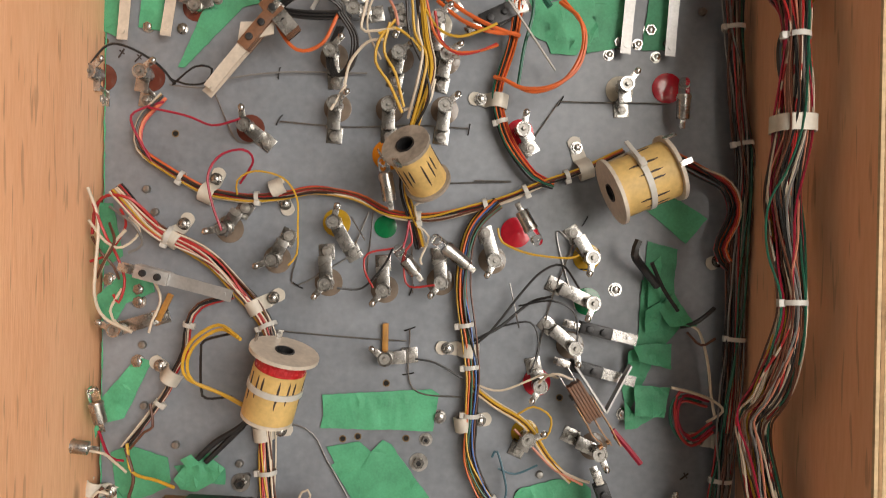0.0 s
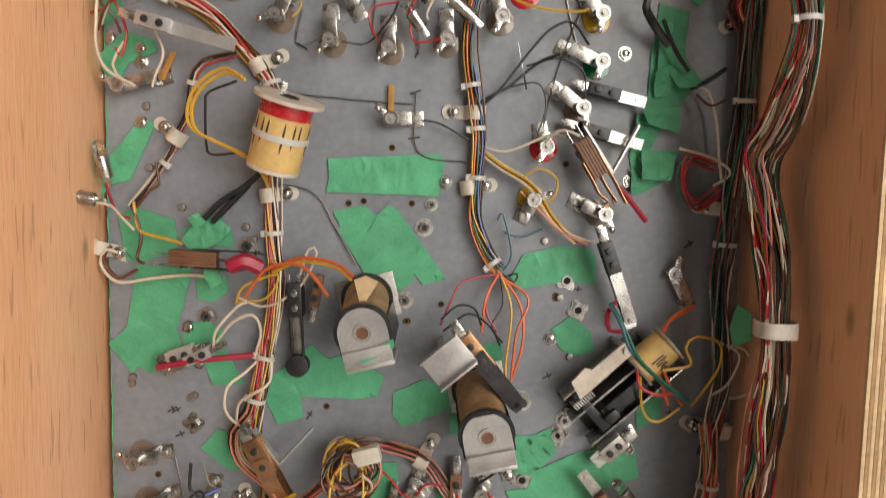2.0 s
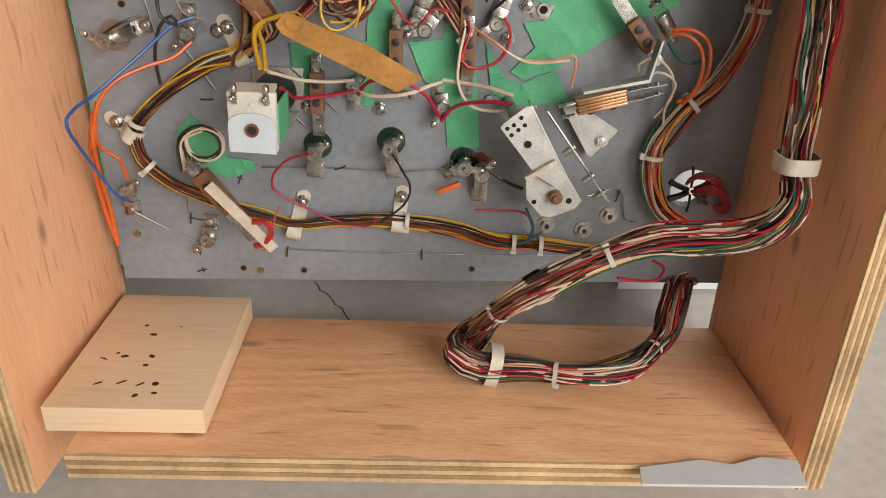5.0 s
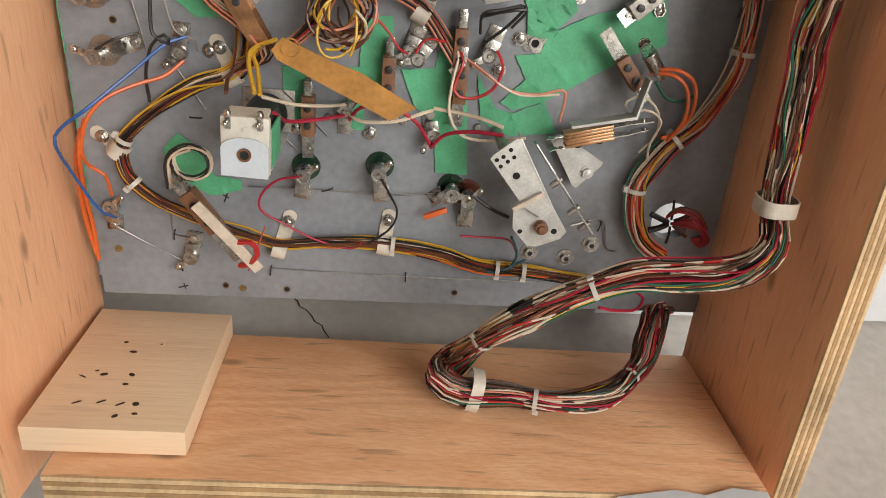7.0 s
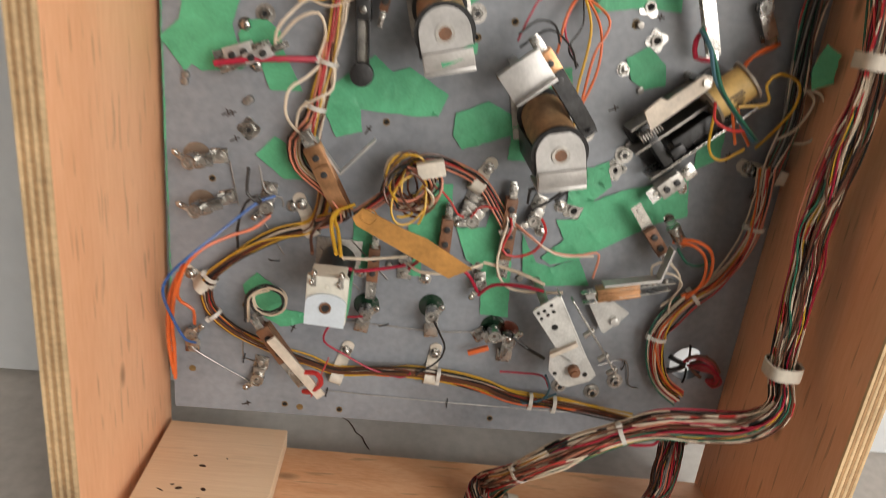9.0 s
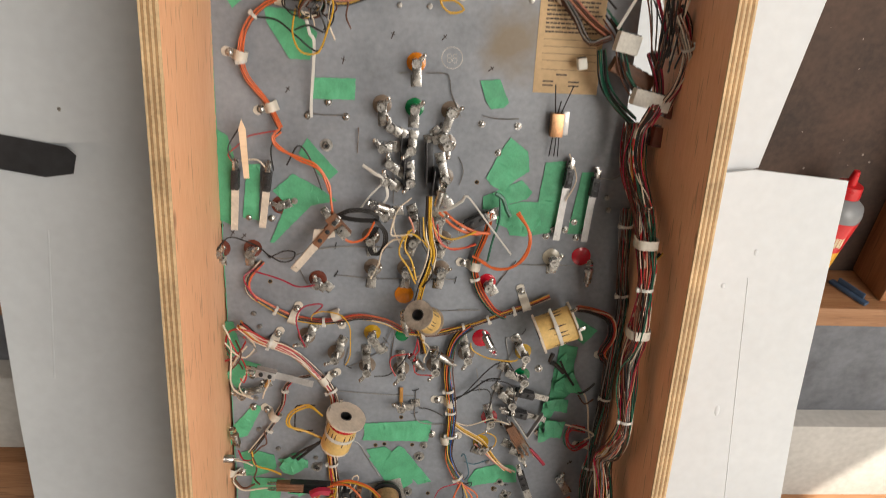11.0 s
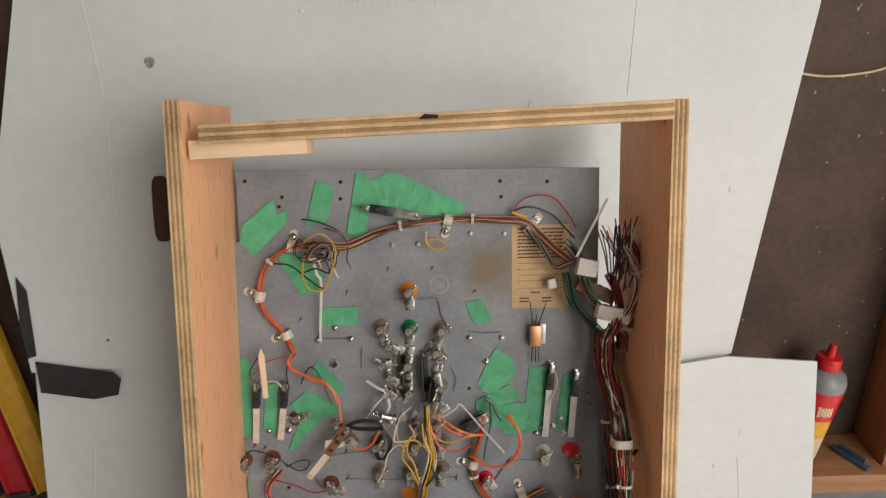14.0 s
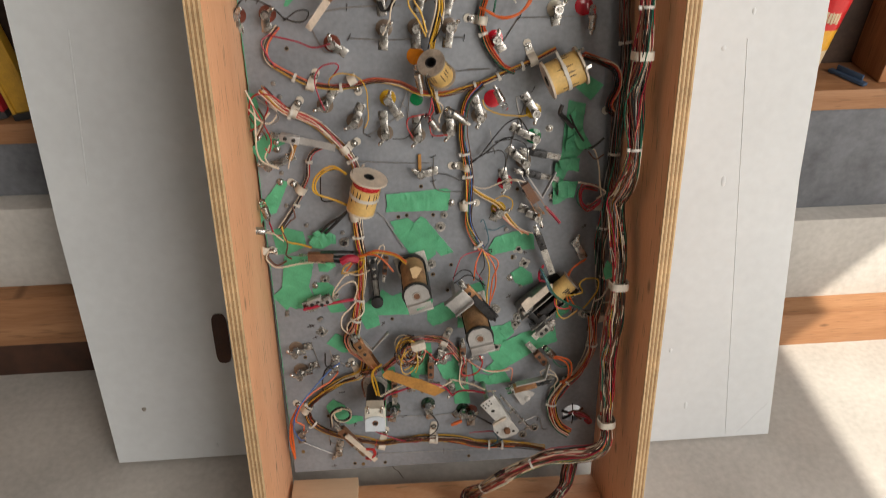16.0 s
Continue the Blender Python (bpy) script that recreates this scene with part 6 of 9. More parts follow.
bare([(-0.1456, 0.6791, 0.004), (-0.1289, 0.6441, 0.002), (-0.1122, 0.6453, 0.002)])
bare([(0.0793, 0.5204, 0.02), (0.0831, 0.5090, 0.01), (0.0760, 0.5417, 0.01)])
bare([(-0.1202, 0.4381, 0.006), (-0.0746, 0.4304, 0.003), (-0.0576, 0.4051, 0.002), (-0.0401, 0.3757, 0.004)])
for x, y, t in ((0.0021, 0.5058, 20), (0.0028, 0.5351, 70), (-0.0824, 0.5372, -30), (0.0014, 0.4720, 10), (-0.0987, 0.6958, 80), (-0.0981, 0.6607, 60), (0.0440, 0.6565, 80), (0.1129, 0.6793, 60), (0.1329, 0.5893, 60), (0.1341, 0.5528, 0)):
    staple(x, y, t)

# ---- fittings of the lower part ----
tape([(-0.1450, 0.2465), (-0.1592, 0.2311), (-0.1376, 0.2139), (-0.1195, 0.2149), (-0.1211, 0.2335)])
tape([(-0.0265, 0.2209), (-0.0069, 0.2220), (-0.0047, 0.1912), (-0.0078, 0.1674), (-0.0276, 0.1684), (-0.0295, 0.1860)])
tape([(-0.0820, 0.1851), (-0.0620, 0.1843), (-0.0610, 0.1434), (-0.0814, 0.1423)])
tape([(-0.0388, 0.1863), (-0.0279, 0.1869), (-0.0252, 0.1418), (-0.0370, 0.1433)])
tape([(-0.0006, 0.1868), (0.0229, 0.1888), (0.0243, 0.1986), (0.0331, 0.2124), (0.0436, 0.2073), (0.0511, 0.1117), (0.0275, 0.1119), (0.0244, 0.1506), (0.0105, 0.1602)])
tape([(0.0528, 0.1865), (0.0670, 0.1631), (0.0796, 0.1596), (0.1019, 0.1690), (0.1143, 0.1466), (0.0793, 0.1427), (0.0578, 0.1522)])
tape([(0.0780, 0.2004), (0.0948, 0.2025), (0.0998, 0.2161), (0.1247, 0.2288), (0.1767, 0.2446), (0.1824, 0.2131), (0.1567, 0.2039), (0.1237, 0.1823), (0.1011, 0.1689), (0.0794, 0.1616), (0.0706, 0.1674), (0.0870, 0.1844)])
tape([(0.0782, 0.2443), (0.1123, 0.2463), (0.1172, 0.2320), (0.1010, 0.2162), (0.0893, 0.2155)])
tape([(-0.1682, 0.1213), (-0.1572, 0.1332), (-0.1404, 0.1214), (-0.1338, 0.1022), (-0.1144, 0.0996), (-0.1140, 0.0920), (-0.1370, 0.0864), (-0.1488, 0.0926), (-0.1636, 0.1074)])
tape([(0.0829, 0.2313), (0.0956, 0.2438), (0.1113, 0.2518), (0.1159, 0.2328), (0.0996, 0.2126), (0.0843, 0.2148)])
tape([(0.1774, 0.2728), (0.1961, 0.2838), (0.1975, 0.2621), (0.1786, 0.2509)])
tape([(0.0455, 0.3126), (0.0708, 0.3192), (0.0758, 0.2872), (0.0610, 0.2828), (0.0480, 0.2913)])
tape([(0.0333, 0.2782), (0.0482, 0.2827), (0.0488, 0.2456), (0.0324, 0.2455)])

clip(-0.1232, 0.1950, -0.1149, 0.1776)
clip(-0.2093, 0.1285, -0.1979, 0.1207)
clip(-0.0812, 0.0682, -0.0879, 0.0459)
clip(-0.0061, 0.0723, -0.0085, 0.0521)
clip(0.0187, 0.2375, 0.0115, 0.2255)
clip(0.2208, 0.2574, 0.2437, 0.2536)

lamp(-0.2031, 0.2259, -0.1868, 0.2274)
lamp(-0.1998, 0.1885, -0.1805, 0.1949)
lamp(-0.1490, 0.1910, -0.1480, 0.2022, None, 0.010)
lamp(-0.2084, 0.0765, -0.2094, 0.0627, None, 0.010)
lamp(-0.1544, 0.0374, -0.1526, 0.0486, None, 0.010)
# dark discs here stand in for the shaded holes behind the sockets
lamp(-0.0672, 0.1123, -0.0697, 0.0940, "dark")
lamp(-0.0136, 0.1157, -0.0118, 0.0943, "dark")
lamp(0.0400, 0.1012, 0.0307, 0.0940, "dark", 0.02)
lamp(0.0523, 0.0972, 0.0522, 0.0762, "brown", 0.02)
lamp(0.0236, 0.1421, 0.0218, 0.1525, None, 0.012)
lamp(-0.0386, 0.1577, -0.0386, 0.1474, None, 0.012)
lamp(0.0047, 0.2002, 0.0082, 0.2091, None, 0.012)
lamp(0.0584, 0.2011, 0.0625, 0.2124, None, 0.014)
lamp(0.0104, 0.1963, 0.0169, 0.2054, None, 0.014)
loose_lamp(0.1737, 0.1983, 128, 0.02, 0.016)
bm = bmesh.new()
box(bm, (0, 0, 0), (0.018, 0.004, 0.004), 0.0008)
tagged(part("orange_flag", bm, WIRE["orange"], m=at(0.0287, 0.0838, 22, 0.012)), "small orange plastic flag", "flag")


def solenoid(x, y, turn, foot, label):
    """A solenoid that stands out of the board under a rounded stop plate."""
    ob = thing("solenoid", at(x, y, turn), label, "solenoid", "standing solenoids")
    dy = foot
    bm = ring(bmesh.new(), (0, dy, 0.012), (0, 0, 0.074), 0.0165, 0.007, 28)
    part("coil_body", bm, WRAP_BROWN, ob)
    bm = ring(bmesh.new(), (0, dy * 0.05, 0.0725), (0, 0, 0.0755), 0.0195, 0.007, 28)
    part("flange", bm, STEEL_DARK, ob)
    part("flange", ring(bmesh.new(), (0, dy, 0.009), (0, dy, 0.012), 0.0195, 0.007, 28), STEEL_DARK, ob)
    pts = [(0.0165 * math.cos(a), 0.0165 * math.sin(a)) for a in (math.pi * i / 14 for i in range(15))] + [(-0.0165, -0.022), (0.0165, -0.022)]
    bm = slab(bmesh.new(), pts, 0.076, 0.079)
    box(bm, (0, -0.0235, 0.060), (0.033, 0.003, 0.038), 0.0008)
    box(bm, (0, -0.016, 0.0802), (0.032, 0.012, 0.0022), 0.0006, turn=Matrix.Rotation(0.25, 4, "X"))
    part("stop_plate", bm, ZINC, ob)
    part("bore", ring(bmesh.new(), (0, 0, 0.079), (0, 0, 0.0802), 0.0062, 0.0042, 20), STEEL_DULL, ob)
    part("plunger_end", cyl(bmesh.new(), (0, 0, 0.076), (0, 0, 0.0800), 0.0042, 16), BAKELITE, ob)
    for k in (-1, 1):
        bm = bmesh.new()
        box(bm, (k * 0.0172, -0.004, 0.038), (0.0018, 0.020, 0.072), 0.0005)
        part("side_arm", bm, STEEL_DARK, ob)
    bm = bmesh.new()
    box(bm, (0, dy * 0.9, 0.0012), (0.045, 0.034, 0.0024), 0.0008)
    part("foot_plate", bm, STEEL_DULL, ob)
    return ob


solenoid(-0.0283, 0.3397, 14, 0.012, "brown solenoid under a rounded zinc stop plate")
solenoid(0.0558, 0.2705, 12, 0.014, "brown solenoid under a rounded zinc stop plate")
tape([(-0.0306, 0.3264), (-0.0076, 0.3367), (-0.0076, 0.3302), (-0.0281, 0.3193)], z=0.0805, label="short strip of green tape on a solenoid plate")
bm = slab(bmesh.new(), [(-0.008, 0.008), (0.000, 0.011), (0.0085, 0.007), (-0.003, -0.012)], 0, 0.0008)
tagged(part("paper_flag", bm, PAPER, m=at(-0.0278, 0.3645, 0, 0.062)), "small cream paper flag on the solenoid", "paper flag")


# the end plate's bluish-white reflection, put into its base colour
SHEEN_PLATE = mat("bluish_sheen_plate", (0.56, 0.62, 0.68), 0.35, vary=0.06, scale=60, fine=400, bump=0.05)
BOBBIN = mat("ivory_nylon_bobbin", (0.62, 0.60, 0.53), 0.45, vary=0.08, scale=50, fine=300, bump=0.05)


def white_solenoid(x, y, turn):
    """A standing coil: ivory bobbin end, plate with an arched top over it in a painted bluish sheen, dark coil and
    soldered lugs.
    """
    ob = thing("solenoid", at(x, y, turn) @ Matrix.Diagonal((0.82, 0.84, 1, 1)), "solenoid with ivory nylon bobbin and pale arched end plate", "solenoid")
    arch = [(-0.0172, -0.0205), (0.0168, -0.0215), (0.0172, 0.000)] + [(0.0172 * math.cos(a), 0.000 + 0.0082 * math.sin(a)) for a in (math.pi * i / 12 for i in range(1, 12))] + [(-0.0172, 0.000)]
    part("end_plate", slab(bmesh.new(), arch, 0.0872, 0.0892), SHEEN_PLATE, ob, "arched plate with its bluish-white reflection put into the colour")
    part("bore", ring(bmesh.new(), (0, -0.004, 0.0892), (0, -0.004, 0.0904), 0.0050, 0.0034, 24), BAKELITE, ob)
    part("plunger_end", cyl(bmesh.new(), (0, -0.004, 0.0868), (0, -0.004, 0.0898), 0.0034, 16), STEEL_DARK, ob)
    bm = ring(bmesh.new(), (0.001, 0.001, 0.014), (0, 0.001, 0.080), 0.0170, 0.006, 28)
    part("coil_body", bm, STEEL_DARK, ob)
    bm = bmesh.new()
    box(bm, (0, 0.001, 0.0840), (0.0356, 0.0440, 0.0062), 0.0022)
    box(bm, (0, 0.0215, 0.0770), (0.0300, 0.0036, 0.0180), 0.0010, turn=Matrix.Rotation(0.12, 4, "X"))
    box(bm, (0, 0.0140, 0.0874), (0.0034, 0.0034, 0.0012), 0.0004)
    part("bobbin", bm, BOBBIN, ob, "ivory nylon bobbin")
    part("tape_wrap", box(bmesh.new(), (0.0178, -0.001, 0.066), (0.0016, 0.030, 0.034), 0.0005), TAPE, ob, "green tape on the coil")
    for k in (-0.0115, 0.0115):
        bm = bmesh.new()
        box(bm, (k, 0.0205, 0.0880), (0.0042, 0.0130, 0.0012), 0.0003)
        bmesh.ops.create_uvsphere(bm, u_segments=10, v_segments=8, radius=0.0030, matrix=Matrix.Translation((k, 0.0255, 0.0885)) @ Matrix.Diagonal((0.9, 1.2, 0.8, 1)))
        bmesh.ops.create_uvsphere(bm, u_segments=10, v_segments=8, radius=0.0022, matrix=Matrix.Translation((k - 0.002, 0.0180, 0.0890)))
        part("lug", bm, TIN, ob)
    bm = bmesh.new()
    box(bm, (0, -0.0205, 0.044), (0.033, 0.0020, 0.088), 0.0006)
    part("yoke", bm, ZINC, ob)
    part("foot_plate", box(bmesh.new(), (0, 0, 0.0012), (0.044, 0.036, 0.0024), 0.0008), STEEL_DULL, ob)
    return ob


white_solenoid(-0.0922, 0.1536, -2)

# perforated plate of the outhole kicker
KICK = mat("worn_zinc_plate", (0.60, 0.60, 0.58), 0.42, 0.35, vary=0.16, scale=70, fine=500, bump=0.08)
ob = thing("kicker_plate", BOARD, "perforated zinc kicker plate with pivot, lever and fibre stop", "bracket")
bm = slab(bmesh.new(), [(0.0604, 0.1420), (0.0625, 0.1450), (0.0765, 0.1565), (0.0790, 0.1562), (0.1068, 0.1070), (0.1010, 0.1000), (0.0862, 0.1090)], 0.0508, 0.0522)
box(bm, (0.0935, 0.1320, 0.0440), (0.0014, 0.0570, 0.0150), 0.0004, turn=Matrix.Rotation(0.515, 4, "Z"))
part("plate", bm, KICK, ob)
bm = slab(bmesh.new(), [(0.0800, 0.1075), (0.0990, 0.1215), (0.1110, 0.1030), (0.1201, 0.0890), (0.1160, 0.0830), (0.1000, 0.0765), (0.0930, 0.0770), (0.0815, 0.0900)], 0.0460, 0.0474)
part("lower_plate", bm, KICK, ob)
for x, y, r, z in ((0.0648, 0.1415, 0.0015, 0.0522), (0.0690, 0.1440, 0.0015, 0.0522), (0.0735, 0.1490, 0.0015, 0.0522), (0.0678, 0.1372, 0.0015, 0.0522), (0.0722, 0.1408, 0.0015, 0.0522), (0.0762, 0.1440, 0.0015, 0.0522), (0.0790, 0.1310, 0.0026, 0.0522), (0.0868, 0.0880, 0.0018, 0.0474), (0.1110, 0.0890, 0.0022, 0.0474)):
    part("bore_shade", cyl(bmesh.new(), (x, y, z - 0.001), (x, y, z + 0.0002), r, 14), DARK, ob)
    part("bore", ring(bmesh.new(), (x, y, z), (x, y, z + 0.0004), r * 1.2, r, 14), KICK, ob)
bm = box(bmesh.new(), (0.1145, 0.1205, 0.0450), (0.0016, 0.0800, 0.0090), 0.0005, turn=Matrix.Rotation(0.645, 4, "Z"))
part("lever", bm, STEEL, ob)
for k in (0.0, 0.5, 0.8):
    x, y = 0.1145 + 0.030 * k - 0.008, 0.1205 - 0.040 * k + 0.004
    part("lever_rivet", cyl(bmesh.new(), (x - 0.002, y - 0.002, 0.047), (x + 0.005, y + 0.004, 0.047), 0.0022, 10, bevel=0.0004), STEEL_DULL, ob)
bm = box(bmesh.new(), (0.0885, 0.1135, 0.0545), (0.0230, 0.0038, 0.0040), 0.0008, turn=Matrix.Rotation(0.56, 4, "Z"))
part("fibre_stop", bm, FLANGE, ob, "pale fibre stop")
bm = cyl(bmesh.new(), (0.1010, 0.0930, 0.0474), (0.1010, 0.0930, 0.0540), 0.0046, 18, bevel=0.0006)
cyl(bm, (0.1010, 0.0930, 0.0540), (0.1010, 0.0930, 0.0560), 0.0028, 12)
part("pivot_pin", bm, BAKELITE, ob)
for x, y, h in ((0.0700, 0.1470, 0.0508), (0.0960, 0.1120, 0.0460), (0.1080, 0.0880, 0.0460)):
    part("standoff", cyl(bmesh.new(), (x, y, 0.0), (x, y, h), 0.0036, 12), STEEL_DULL, ob)
bm = slab(bmesh.new(), [(0.1080, 0.1450), (0.1180, 0.1480), (0.1493, 0.1287), (0.1475, 0.1255), (0.1320, 0.1085), (0.1290, 0.1100)], 0.0095, 0.0110)
cyl(bm, (0.1180, 0.1380, 0.0), (0.1180, 0.1380, 0.0096), 0.004, 10)
cyl(bm, (0.1350, 0.1230, 0.0), (0.1350, 0.1230, 0.0096), 0.004, 10)
screw_head(bm, 0.1382, 0.1211, 0.0110, 0.0040)
tagged(part("base_tab", bm, KICK, m=BOARD.copy()), "bare zinc base tab on two feet with a hexagon screw", "plate")
leaf_switch(0.1141, 0.1498, 0.1744, 0.1640, 0.026, 2, 0.010, stack=COPPER, stack_len=0.034, upright=True)
bm = bmesh.new()
slab(bm, [(0, 0), (0.044, 0.004), (0.052, 0.030), (0.0505, 0.030), (0.043, 0.006), (0, 0.0018)], 0, 0.011)
tagged(part("angle_bracket", bm, ZINC, m=at(0.1156, 0.1612, 6, 0.028)), "bent zinc angle bracket with punched holes", "bracket")
leaf_switch(0.1620, 0.1872, 0.1331, 0.2233, 0.018, 1, 0.0095)
leaf_switch(0.0393, 0.3317, 0.0836, 0.2780, 0.045, 3, 0.012, blade_mat=STEEL_DARK, stack=COPPER, stack_len=0.03)
bm = bmesh.new()
box(bm, (0, 0, 0), (0.032, 0.022, 0.0016), 0.0004)
box(bm, (0, 0.0115, 0.004), (0.032, 0.0016, 0.010), 0.0004)
box(bm, (0, -0.0115, 0.004), (0.032, 0.0016, 0.010), 0.0004)
box(bm, (0, 0, -0.025), (0.006, 0.016, 0.05), 0.0004)
tagged(part("channel_bracket", bm, ZINC, m=at(0.0294, 0.3160, 40, 0.055)), "bright folded zinc channel bracket", "bracket")
leaf_switch(-0.1463, 0.1003, -0.1098, 0.0478, 0.03, 2, 0.011, stack=BAKELITE, stack_len=0.034, label="leaf switch with brown stack and pale actuator")
bm = box(bmesh.new(), (0.032, 0, 0), (0.064, 0.008, 0.0022), 0.0004)
tagged(part("actuator_strip", bm, FLANGE, m=at(-0.1378, 0.0964, -50, 0.042)), "pale fibre actuator strip on a switch", "switch strip")
leaf_switch(-0.1135, 0.2490, -0.0863, 0.1986, 0.03, 3, 0.013, blade_mat=COPPER, stack=COPPER, stack_len=0.03, upright=False)
bm = bmesh.new()
slab(bm, [(-0.0008, 0), (0.0008, 0), (0.0008, 0.032), (-0.0008, 0.032)], 0, 0.008)
slab(bm, [(0, -0.0008), (0.036, 0.006), (0.036, 0.0076), (0, 0.0008)], 0, 0.008)
tagged(part("angle_bracket", bm, ZINC, m=at(-0.0927, 0.2291, 38, 0.02)), "thin white angle bracket standing on edge", "bracket")
leaf_switch(-0.1584, 0.3106, -0.1850, 0.3010, 0.016, 1, 0.012, stack=ZINC, stack_len=0.02)
for a in ((-0.0086, 0.1969, 0.01), (0.0389, 0.2181, 0.01), (0.0406, 0.1958, 0.01), (-0.0634, 0.1675, 0.004)):
    leaf_switch(a[0], a[1], a[0] - 0.001, a[1] - 0.045, 0.010, 1, 0.009, stack_len=0.028)


def kicker(x, y, turn):
    """The kicker: frame with rails, lever, two springs, black plunger link and coil."""
    ob = thing("kicker_mechanism", at(x, y, turn) @ Matrix.Scale(0.78, 4), "sooty steel kicker mechanism with springs and a paper-wrapped coil", "kicker")
    part("base_plate", box(bmesh.new(), (0, 0, 0.003), (0.098, 0.050, 0.003), 0.0008), STEEL_DARK, ob)
    for k, l in ((-0.026, 0.120), (0.026, 0.074), (0.004, 0.090)):
        part("rail", box(bmesh.new(), (0.004 if k < 0 else -0.010, k, 0.018), (l, 0.0022, 0.028), 0.0006), STEEL if k < 0 else STEEL_DULL, ob)
    bm = slab(bmesh.new(), [(-0.030, -0.008), (0.034, -0.0065), (0.040, 0.0), (0.034, 0.0065), (-0.004, 0.0065), (-0.008, 0.012), (-0.026, 0.010)], 0, 0.003)
    part("lever", bm, FLANGE, ob, "pale worn lever", m=Matrix.Translation((-0.004, 0.030, 0.046)))
    part("lever_pin", cyl(bmesh.new(), (0.028, 0.030, 0.0), (0.028, 0.030, 0.052), 0.0036, 14), STEEL, ob)
    for j, (sx, sy) in enumerate(((-0.034, 0.014), (-0.016, -0.012))):
        pts = [(sx - 0.010 + 0.0013 * i / 3, sy + 0.0055 * math.cos(i * 1.05), 0.030 + 0.0055 * math.sin(i * 1.05)) for i in range(54)]
        part("spring", sweep(bmesh.new(), [Vector(p) for p in pts], 0.0008, 5), STEEL_DULL, ob)
    bm = bmesh.new()
    box(bm, (0.000, -0.010, 0.026), (0.044, 0.014, 0.022), 0.002)
    box(bm, (-0.022, -0.014, 0.034), (0.014, 0.010, 0.016), 0.002)
    box(bm, (-0.034, 0.0, 0.022), (0.010, 0.048, 0.02), 0.0015)
    part("plunger_link", bm, STEEL_DARK, ob)
    c = new("coil")
    c.parent = ob
    c.matrix_basis = Matrix.Translation((0.044, 0.004, 0.034)) @ Matrix.Rotation(radians(90), 4, "Y")
    part("paper_wrap", ring(bmesh.new(), (0, 0, -0.018), (0, 0, 0.018), 0.0165, 0.007, 30), WRAP, c)
    for z in (-0.019, 0.019):
        part("flange", ring(bmesh.new(), (0, 0, z - 0.0012), (0, 0, z + 0.0012), 0.0195, 0.007, 30), FLANGE_GREY, c)
    bm = bmesh.new()
    for i in range(6):
        a = 3.1 + i * 0.16
        box(bm, (math.cos(a) * 0.0166, math.sin(a) * 0.0166, 0.002 * (i % 2)), (0.0003, 0.0016, 0.014 - 0.002 * i), turn=Matrix.Rotation(a, 4, "Z"))
    part("print_bar", bm, INK, c)
    return ob


kicker(0.1572, 0.2903, 42)
leaf_switch(0.1643, 0.2486, 0.1434, 0.2292, 0.015, 1, 0.012, stack=STEEL_DULL, stack_len=0.02)

# loose amber strip
bm = slab(bmesh.new(), [(-0.0799, 0.2062), (-0.0728, 0.2140), (-0.0425, 0.2008), (-0.0251, 0.1948), (0.0098, 0.1745), (-0.0068, 0.1655), (-0.0390, 0.1817), (-0.0767, 0.2006)], 0.0545, 0.0555)
ring(bm, (-0.0680, 0.2079, 0.0555), (-0.0680, 0.2079, 0.0562), 0.0062, 0.0052, 20)
ob = part("amber_strip", bm, FIBRE, m=BOARD.copy())
tagged(ob, "loose amber fibre strip with faint pencil marks", "fibre strip")

for x, y in ((0.1729, 0.2354), (0.1721, 0.2381), (-0.0735, 0.1415), (-0.0211, 0.1399), (-0.1301, 0.1924), (-0.0366, 0.2066), (0.0799, 0.2120), (-0.1591, 0.2981), (0.0674, 0.1898)):
    screw(x, y)
for x, y in ((-0.1635, 0.2724), (-0.2100, 0.2858), (-0.0514, 0.1496), (-0.0032, 0.1504), (0.0029, 0.1495), (0.0561, 0.1479), (0.1237, 0.2659)):
    pin(x, y)
for x, y, t in ((0.1180, 0.2457, 10), (0.0905, 0.2094, 30), (-0.1644, 0.2503, 0)):
    prong_nut(x, y, t)
for x, y in ((0.1535, 0.0577), (0.1349, 0.0455), (0.1219, 0.2580), (0.1054, 0.0493)):
    disc_nut(x, y)
for x, y in ((-0.0843, 0.0080), (0.0491, 0.0098), (0.1119, 0.3531), (-0.1319, 0.0098), (-0.0011, 0.3332), (-0.1661, 0.1029), (-0.1920, 0.2089)):
    hole(x, y)
for x, y, t in ((-0.1776, 0.2602, 15), (-0.1750, 0.2411, 10), (-0.0756, 0.2579, 40), (-0.1269, 0.0846, 50), (-0.1648, 0.0076, 0)):
    mark(x, y, t)
for a in ((-0.2104, 0.0390, 0), (-0.1188, 0.0077, 0)):
    bm = cyl(bmesh.new(), (0, 0, 0), (0, 0, 0.0004), 0.003, 9)
    tagged(part("glue_spot", bm, RUST, m=at(a[0], a[1])), "dried brown glue spot on the board", "glue spot", "glue spots")

